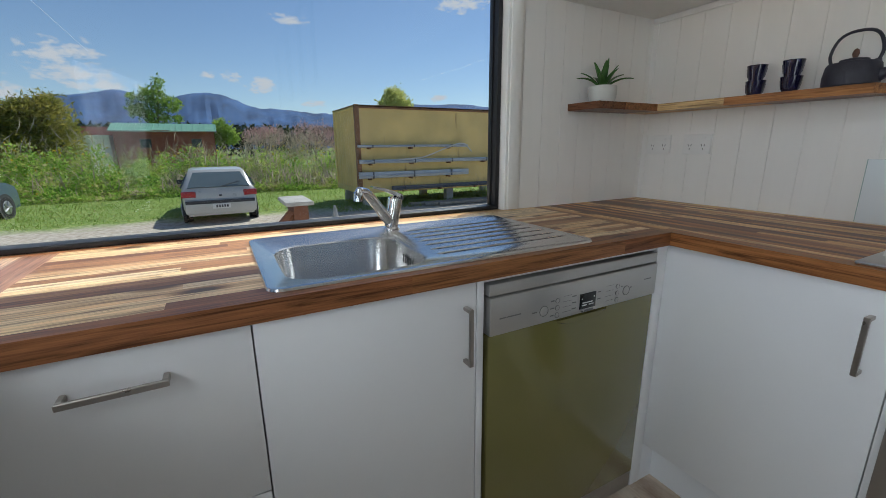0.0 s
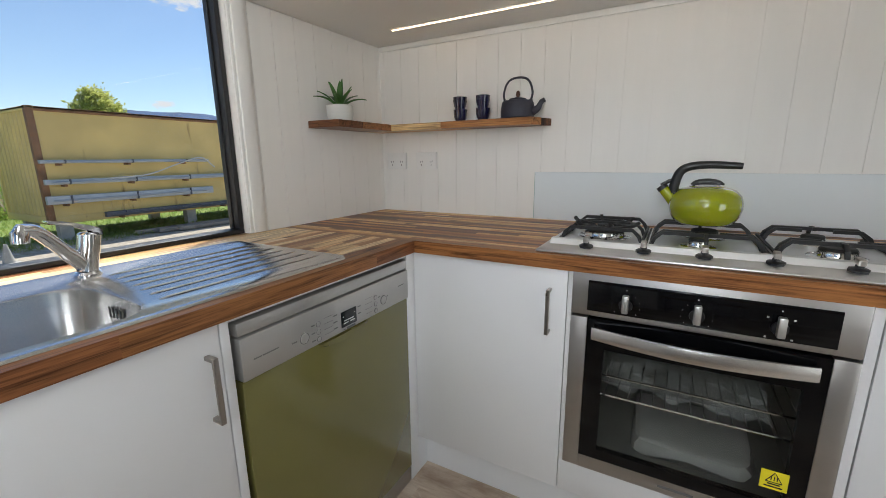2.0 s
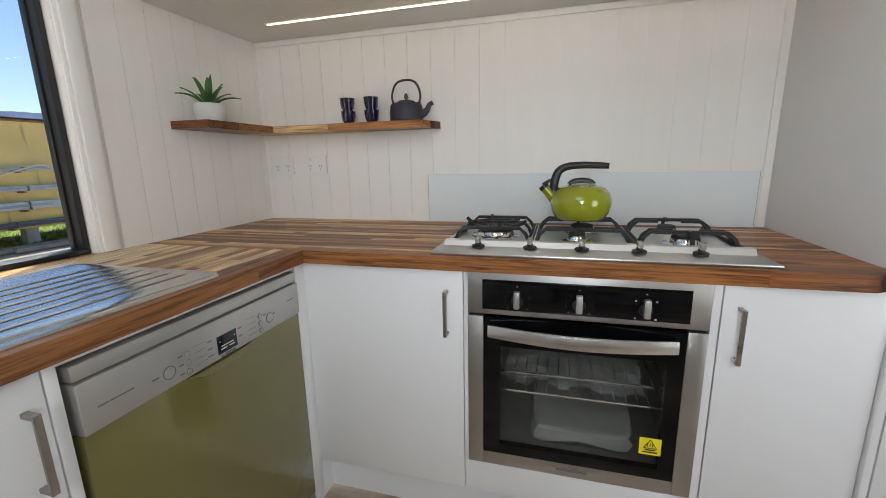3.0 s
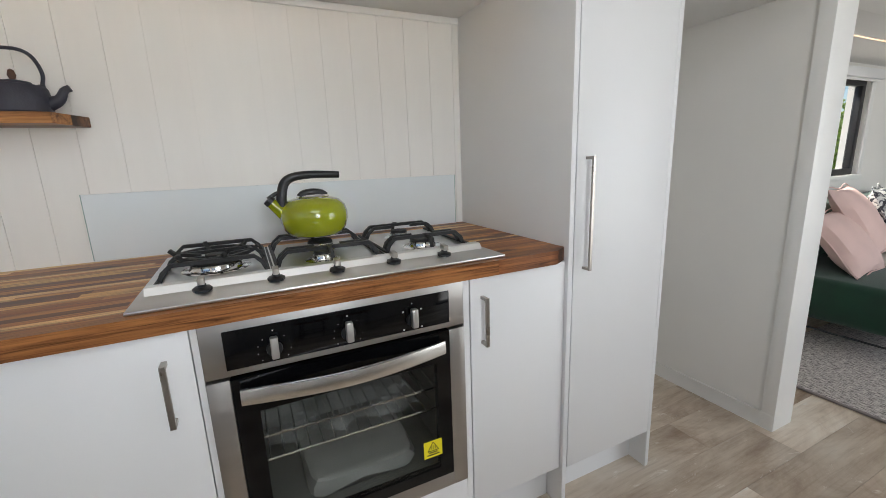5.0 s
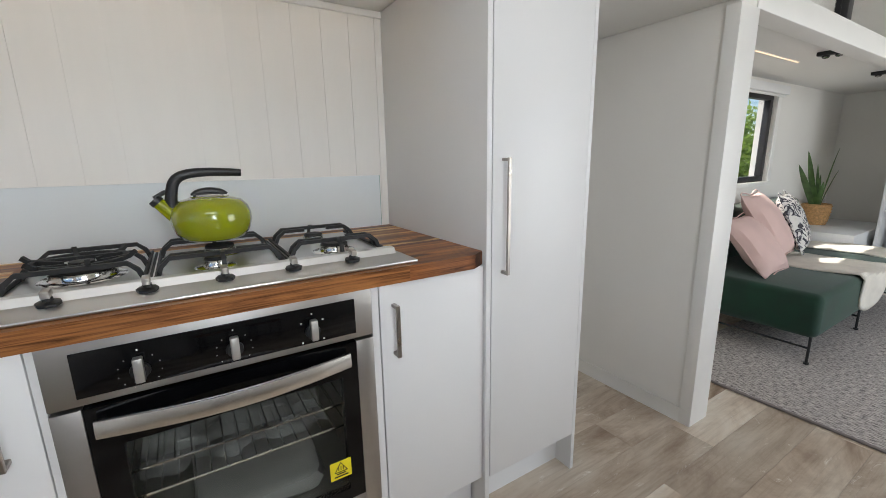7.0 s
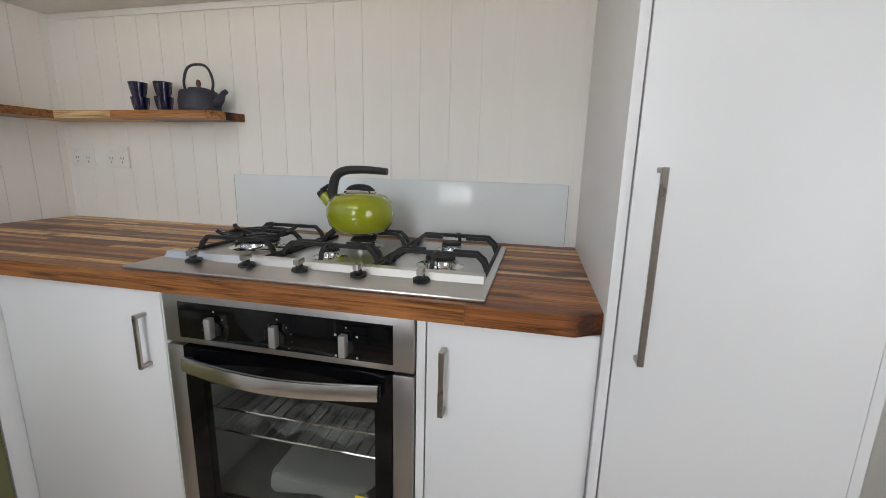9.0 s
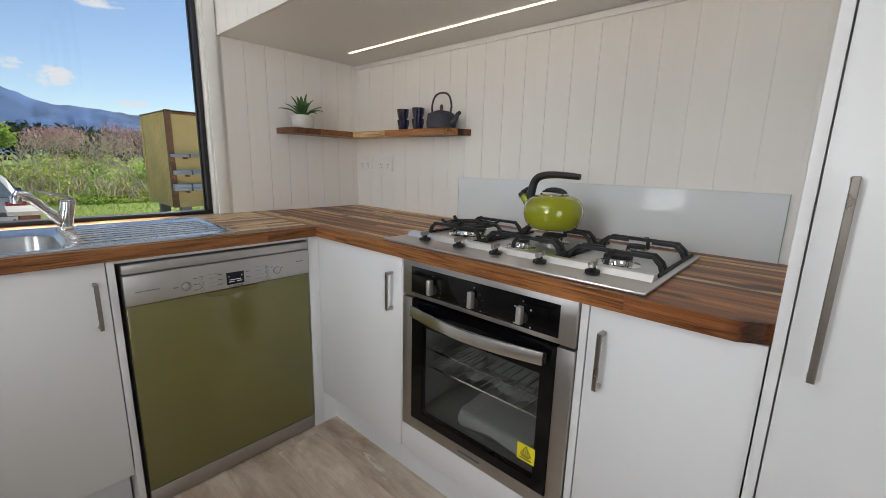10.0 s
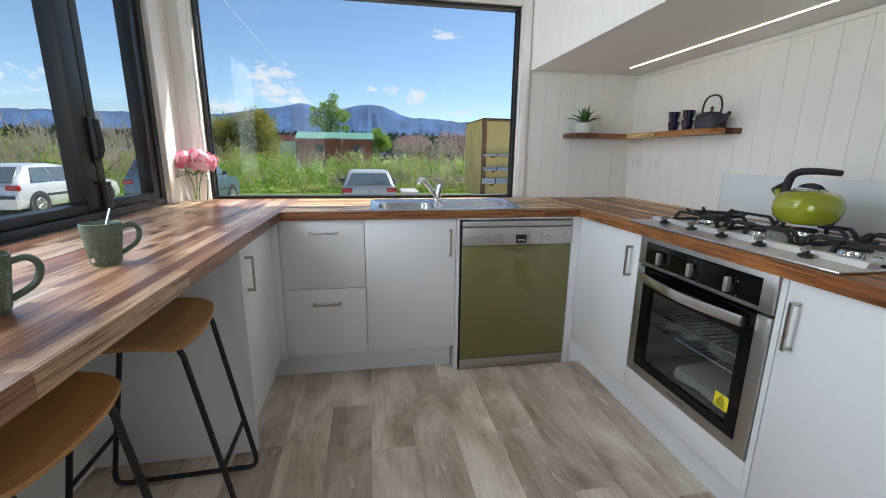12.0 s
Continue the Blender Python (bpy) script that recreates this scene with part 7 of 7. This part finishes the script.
for k, (y, z) in enumerate(((CY0 - 0.55, GROUND + 0.02), (CY0 - 0.75, GROUND + 0.02), (CY0 - 0.9, GROUND + 0.02))):
    solid("timber_length", box(CX0 + 1.4 + 0.4 * k, CX0 + 5.8, y, y + 0.12, z, z + 0.09, 0.005), surface("grey_timber", (0.28, 0.25, 0.21), 0.9, vary=0.2) if k == 0 else bpy.data.materials["grey_timber"], "weathered timber length lying by the container", "timber", group="timber by the container")

# ---- capped post and cone ----
bk = thing("timber_post", (-0.75, 2.08, GROUND), "rust-brown timber post with a pale stone cap outside the window", "post")
BROWNPOST = surface("rust_brown_timber", (0.20, 0.085, 0.045), 0.8, vary=0.2, scale=4, bump=0.2)
part("post", box(-0.785, -0.695, 1.95, 2.22, GROUND, 0.805, 0.006), BROWNPOST, bk)
part("cap", box(-0.835, -0.668, 1.90, 2.28, 0.806, 0.832, 0.005), CONC, bk, "pale stone cap")
# dark brown bar that slopes down to the post's left
part("slanting_bar", tube([(-0.785, 2.0, 0.76), (-1.02, 2.0, 0.50), (-1.30, 2.0, GROUND)], 0.03, 6), BROWNPOST, bk)
cn = thing("traffic_cone", (1.25, 9.3, GROUND), "small faded grey cone on the gravel", "cone")
part("cone", lathe([(0.0, 0.0), (0.09, 0.03), (0.025, 0.36), (0.0, 0.36)], (1.25, 9.3, GROUND), 14), CONC, cn)
part("base", box(1.11, 1.39, 9.16, 9.44, GROUND, GROUND + 0.03, 0.005), CONC, cn)

# ---- cars ----
TYRE = surface("tyre_rubber", (0.02, 0.02, 0.02), 0.85, vary=0.2, scale=20, bump=0.2)
RIM = surface("alloy_rim", (0.45, 0.45, 0.46), 0.35, metal=0.8, vary=0.05)
CARGLASS = surface("car_window_glass", (0.10, 0.13, 0.14), 0.05, vary=0.1, bump=0, coat=0.6)
REDLAMP = surface("red_lamp_lens", (0.35, 0.012, 0.015), 0.15, vary=0.1, bump=0, coat=0.5)
DARKTRIM = surface("dark_bumper_plastic", (0.05, 0.05, 0.055), 0.6, vary=0.1)
PLATE = surface("number_plate", (0.7, 0.7, 0.68), 0.5)


def car(label, paint, m, L=3.75, W=1.62, H=1.40, belt=0.88, tail=0.32, hood=1.25, rake=0.75):
    """A hatchback; its own x runs forward, its base at the ground."""
    c = thing("car", (0, 0, 0), label, "car")
    hw = W / 2
    r0, r1 = -L / 2 + tail + 0.25, L / 2 - hood - rake
    st = [(-L / 2, belt - 0.10, 0.0), (-L / 2 + 0.05, belt + 0.02, 0.0), (-L / 2 + tail * 0.6, belt + 0.13, 0.25), (r0, H - 0.03, 0.95), (r0 + 0.5, H, 1.0), (r1 - 0.4, H, 1.0), (r1, H - 0.05, 0.95), (r1 + 0.45, belt + 0.2, 0.45), (L / 2 - hood, belt + 0.04, 0.06), (L / 2 - 0.5, belt - 0.05, 0.0), (L / 2 - 0.12, belt - 0.16, 0.0), (L / 2, belt - 0.30, 0.0)]
    rings = []
    for x, top, cab in st:
        pinch = 1 - 0.06 * (abs(x) / (L / 2)) ** 6
        w = hw * pinch
        wr = w * (0.93 - 0.20 * cab)
        b = min(belt, top - 0.02)
        z0 = 0.20
        half = [(w * 0.90, z0), (w, z0 + 0.16), (w, (z0 + b) / 2 + 0.1), (w * 0.985, b), (wr, top - 0.03), (wr * 0.85, top)]
        rings.append([(x, y, z) for y, z in half] + [(x, -y, z) for y, z in reversed(half)])
    bm = bmesh.new()
    vs = ring_frame(bm, rings)
    bm.faces.new(vs[0][::-1])
    bm.faces.new(vs[-1])
    body = part("body", bm, paint, c)

    def sheet(name, pts, mat, parent, off, label2=""):
        bm = bmesh.new()
        o = Vector(off)
        a = [bm.verts.new(Vector(p) + o) for p in pts]
        b2 = [bm.verts.new(Vector(p) - o) for p in pts]
        bm.faces.new(a)
        bm.faces.new(b2[::-1])
        for i in range(len(pts)):
            j = (i + 1) % len(pts)
            bm.faces.new((a[i], b2[i], b2[j], a[j]))
        return part(name, bm, mat, parent, label2)

    x0, z0 = -L / 2 + 0.055, belt + 0.05
    x1, z1 = r0 - 0.06, H - 0.10
    sheet("rear_window", [(x0, hw * 0.80, z0), (x0, -hw * 0.80, z0), (x1, -hw * 0.62, z1), (x1, hw * 0.62, z1)], CARGLASS, body, (-0.018, 0, 0.012))
    part("wiper", tube([(x0 - 0.02, -0.05, z0 + 0.02), (x0 + 0.04, -0.45, z0 + 0.12)], 0.012, 5), DARKTRIM, body)
    sheet("windscreen", [(L / 2 - hood - 0.02, hw * 0.8, belt + 0.07), (L / 2 - hood - 0.02, -hw * 0.8, belt + 0.07), (r1 + 0.08, -hw * 0.64, H - 0.10), (r1 + 0.08, hw * 0.64, H - 0.10)], CARGLASS, body, (0.018, 0, 0.014))
    mid = (r0 + r1) / 2
    for s in (1, -1):
        for a, b2, ta, tb in ((r0 - 0.12, mid - 0.03, r0 + 0.12, mid - 0.03), (mid + 0.03, r1 + 0.42, mid + 0.03, r1 + 0.02)):
            sheet("side_window", [(a, s * hw * 0.985, belt + 0.03), (b2, s * hw * 0.985, belt + 0.03), (tb, s * hw * 0.775, H - 0.11), (ta, s * hw * 0.775, H - 0.11)], CARGLASS, body, (0, s * 0.014, 0.004))
        part("tail_lamp", box(-L / 2 - 0.012, -L / 2 + 0.10, s * hw * 0.80 - 0.15, s * hw * 0.80 + 0.15, belt - 0.17, belt - 0.03, 0.02), REDLAMP, body)
        part("headlamp", box(L / 2 - 0.16, L / 2 - 0.02, s * hw * 0.68 - 0.14, s * hw * 0.68 + 0.14, belt - 0.30, belt - 0.18, 0.02), RIM, body)
        part("mirror", box(r1 + 0.25, r1 + 0.36, s * (hw + 0.02) - 0.08, s * (hw + 0.02) + 0.08, belt + 0.02, belt + 0.13, 0.02), DARKTRIM, body)
        part("side_moulding", box(-L / 2 + 0.9, L / 2 - 0.9, s * hw - 0.012, s * hw + 0.012, 0.50, 0.56, 0.004), DARKTRIM, body)
        for wx in (-L / 2 + 0.62, L / 2 - 0.72):
            cy = s * (hw - 0.09)
            part("wheel_arch", tube([(wx, s * (hw - 0.05), 0.30), (wx, s * (hw + 0.006), 0.30)], 0.345, 22), DARKTRIM, body)
            wh = part("wheel", tube([(wx, cy - s * 0.09, 0.29), (wx, cy - s * 0.08, 0.29), (wx, cy + s * 0.09, 0.29), (wx, cy + s * 0.10, 0.29)], [0.26, 0.29, 0.29, 0.26], 24), TYRE, c)
            part("rim", tube([(wx, cy + s * 0.095, 0.29), (wx, cy + s * 0.106, 0.29)], [0.185, 0.17], 20), RIM, wh)
            for k in range(5):
                a = 2 * math.pi * k / 5
                part("spoke", tube([(wx, cy + s * 0.108, 0.29), (wx + 0.165 * math.cos(a), cy + s * 0.107, 0.29 + 0.165 * math.sin(a))], [0.032, 0.022], 6), RIM, wh)
    part("rear_bumper", box(-L / 2 - 0.055, -L / 2 + 0.16, -hw * 0.93, hw * 0.93, 0.24, 0.58, 0.05), paint, body)
    part("bumper_strip", box(-L / 2 - 0.066, -L / 2 - 0.045, -hw * 0.90, hw * 0.90, 0.48, 0.56, 0.008), DARKTRIM, body)
    part("front_bumper", box(L / 2 - 0.14, L / 2 + 0.06, -hw * 0.92, hw * 0.92, 0.22, 0.52, 0.05), paint, body)
    pl = part("number_plate", box(-L / 2 - 0.076, -L / 2 - 0.062, -0.19, 0.19, 0.36, 0.47, 0.004), PLATE, body)
    for k in range(5):
        part("plate_mark", box(-L / 2 - 0.079, -L / 2 - 0.076, -0.14 + 0.056 * k, -0.105 + 0.056 * k, 0.385, 0.445), DARKTRIM, pl)
    for s in (1, -1):
        part("head_restraint", box(r0 + 0.15, r0 + 0.25, s * 0.35 - 0.13, s * 0.35 + 0.13, belt + 0.02, belt + 0.2, 0.03), DARKTRIM, body)
    part("badge", box(-L / 2 - 0.016, -L / 2, -0.03, 0.03, belt - 0.16, belt - 0.12, 0.004), DARKTRIM, body)
    c.matrix_basis = m
    return c


WHITEPAINT = surface("silver_white_car_paint", (0.52, 0.51, 0.48), 0.3, metal=0.15, vary=0.03, scale=2, bump=0, coat=0.6)
TEALPAINT = surface("dark_slate_car_paint", (0.11, 0.165, 0.23), 0.3, metal=0.2, vary=0.05, scale=2, bump=0, coat=0.6)
SILVERPAINT = surface("pale_silver_car_paint", (0.66, 0.67, 0.68), 0.28, metal=0.2, vary=0.03, scale=2, bump=0, coat=0.6)
car("silver-white older hatchback parked on the grass", WHITEPAINT, pose(-1.235, 12.2, GROUND, 0, 0, 92), H=1.27, belt=0.80, tail=0.22)
car("dark slate-blue car parked on the gravel edge", TEALPAINT, pose(-7.05, 12.9, GROUND, 0, 0, 82), L=3.75, W=1.68, H=1.58, belt=0.98, tail=0.08, hood=1.05, rake=0.5)
car("pale silver hatchback parked past the bar window", SILVERPAINT, pose(-10.98, 12.58, GROUND, 0, 0, 88), L=4.2, W=1.74, H=1.38, rake=1.05, belt=0.86)

# old vapour trail; a faint glow stands for the sunlight on it
trail = [Vector((2400 * math.sin(radians(b)) * math.cos(radians(e)), 2400 * math.cos(radians(b)) * math.cos(radians(e)), 2400 * math.sin(radians(e)))) for b, e in ((-18.6, 19.0), (-14, 14.0), (-10, 9.6))]
solid("backdrop_vapour_trail", tube(trail, [0.7, 1.2, 0.8], 6), glowing("vapour", (0.75, 0.86, 1.0), 0.3), "thin white vapour trail in the sky", "vapour trail", kind="structure")

# ---- floor planks ----
def plank_material():
    """Limewashed oak-look vinyl: blotched tones, long scraped grain."""
    m, nt, p = node_material("washed_oak_vinyl")
    geo = nt.nodes.new("ShaderNodeNewGeometry")
    info = nt.nodes.new("ShaderNodeObjectInfo")
    off = nt.nodes.new("ShaderNodeVectorMath")
    off.operation = "MULTIPLY_ADD"
    off.inputs[1].default_value = (9.1, 23.0, 0.0)
    nt.links.new(info.outputs["Random"], off.inputs[0])
    nt.links.new(geo.outputs["Position"], off.inputs[2])

    def layer(scale, stretch, detail, rough, distortion):
        mp = nt.nodes.new("ShaderNodeMapping")
        mp.inputs["Scale"].default_value = stretch
        nt.links.new(off.outputs[0], mp.inputs[0])
        n = add(nt, "ShaderNodeTexNoise", Scale=scale, Detail=detail, Roughness=rough, Distortion=distortion)
        nt.links.new(mp.outputs[0], n.inputs["Vector"])
        return n.outputs[0]

    blotch = layer(2.6, (2.0, 0.7, 1), 7.0, 0.64, 0.5)
    grain = layer(6.0, (13, 0.5, 1), 7.0, 0.65, 0.2)
    scrape = layer(5.0, (3.0, 1.2, 1), 8.0, 0.75, 0.9)
    base = ramp(nt, blotch, [(0.34, (0.36, 0.265, 0.19)), (0.45, (0.55, 0.455, 0.36)), (0.55, (0.70, 0.615, 0.51)), (0.66, (0.82, 0.76, 0.67))])
    tone = ramp(nt, info.outputs["Random"], [(0.0, (0.74, 0.71, 0.68)), (0.5, (1.0, 0.98, 0.96)), (1.0, (1.20, 1.20, 1.19))])
    veins = ramp(nt, grain, [(0.32, (0.66, 0.60, 0.55)), (0.5, (1, 1, 1)), (0.7, (1.08, 1.07, 1.05))])
    pale = ramp(nt, scrape, [(0.60, (0, 0, 0)), (0.68, (1, 1, 1))])
    mul = nt.nodes.new("ShaderNodeMixRGB")
    mul.blend_type, mul.inputs[0].default_value = "MULTIPLY", 1.0
    nt.links.new(base.outputs[0], mul.inputs[1])
    nt.links.new(tone.outputs[0], mul.inputs[2])
    mul2 = nt.nodes.new("ShaderNodeMixRGB")
    mul2.blend_type, mul2.inputs[0].default_value = "MULTIPLY", 0.45
    nt.links.new(mul.outputs[0], mul2.inputs[1])
    nt.links.new(veins.outputs[0], mul2.inputs[2])
    lime = nt.nodes.new("ShaderNodeMixRGB")
    lime.inputs[2].default_value = (0.80, 0.76, 0.70, 1)
    weak = nt.nodes.new("ShaderNodeMath")
    weak.operation = "MULTIPLY"
    weak.inputs[1].default_value = 0.9
    nt.links.new(pale.outputs[0], weak.inputs[0])
    nt.links.new(weak.outputs[0], lime.inputs[0])
    nt.links.new(mul2.outputs[0], lime.inputs[1])
    nt.links.new(lime.outputs[0], p.inputs["Base Color"])
    p.inputs["Roughness"].default_value = 0.36
    b = add(nt, "ShaderNodeBump", Strength=0.12, Distance=0.002)
    nt.links.new(grain, b.inputs["Height"])
    nt.links.new(b.outputs[0], p.inputs["Normal"])
    return m


PLANKS = plank_material()
PLANK = unit(PLANKS, "plank")
rng = random.Random(9)
x, k = -0.787 - 0.18 * 9, 0
while x < XE:
    y = YS - rng.uniform(0, 1.1)
    while y < YN:
        a, b = max(x, XW), min(x + 0.1792, XE)
        c, d = max(y, YS), min(y + 1.2192, YN)
        if b - a > 0.005 and d - c > 0.005:
            piece("plank", PLANK, floor, (a, c, -0.008), (b, d, 0.0))
        y += 1.22
    x += 0.18
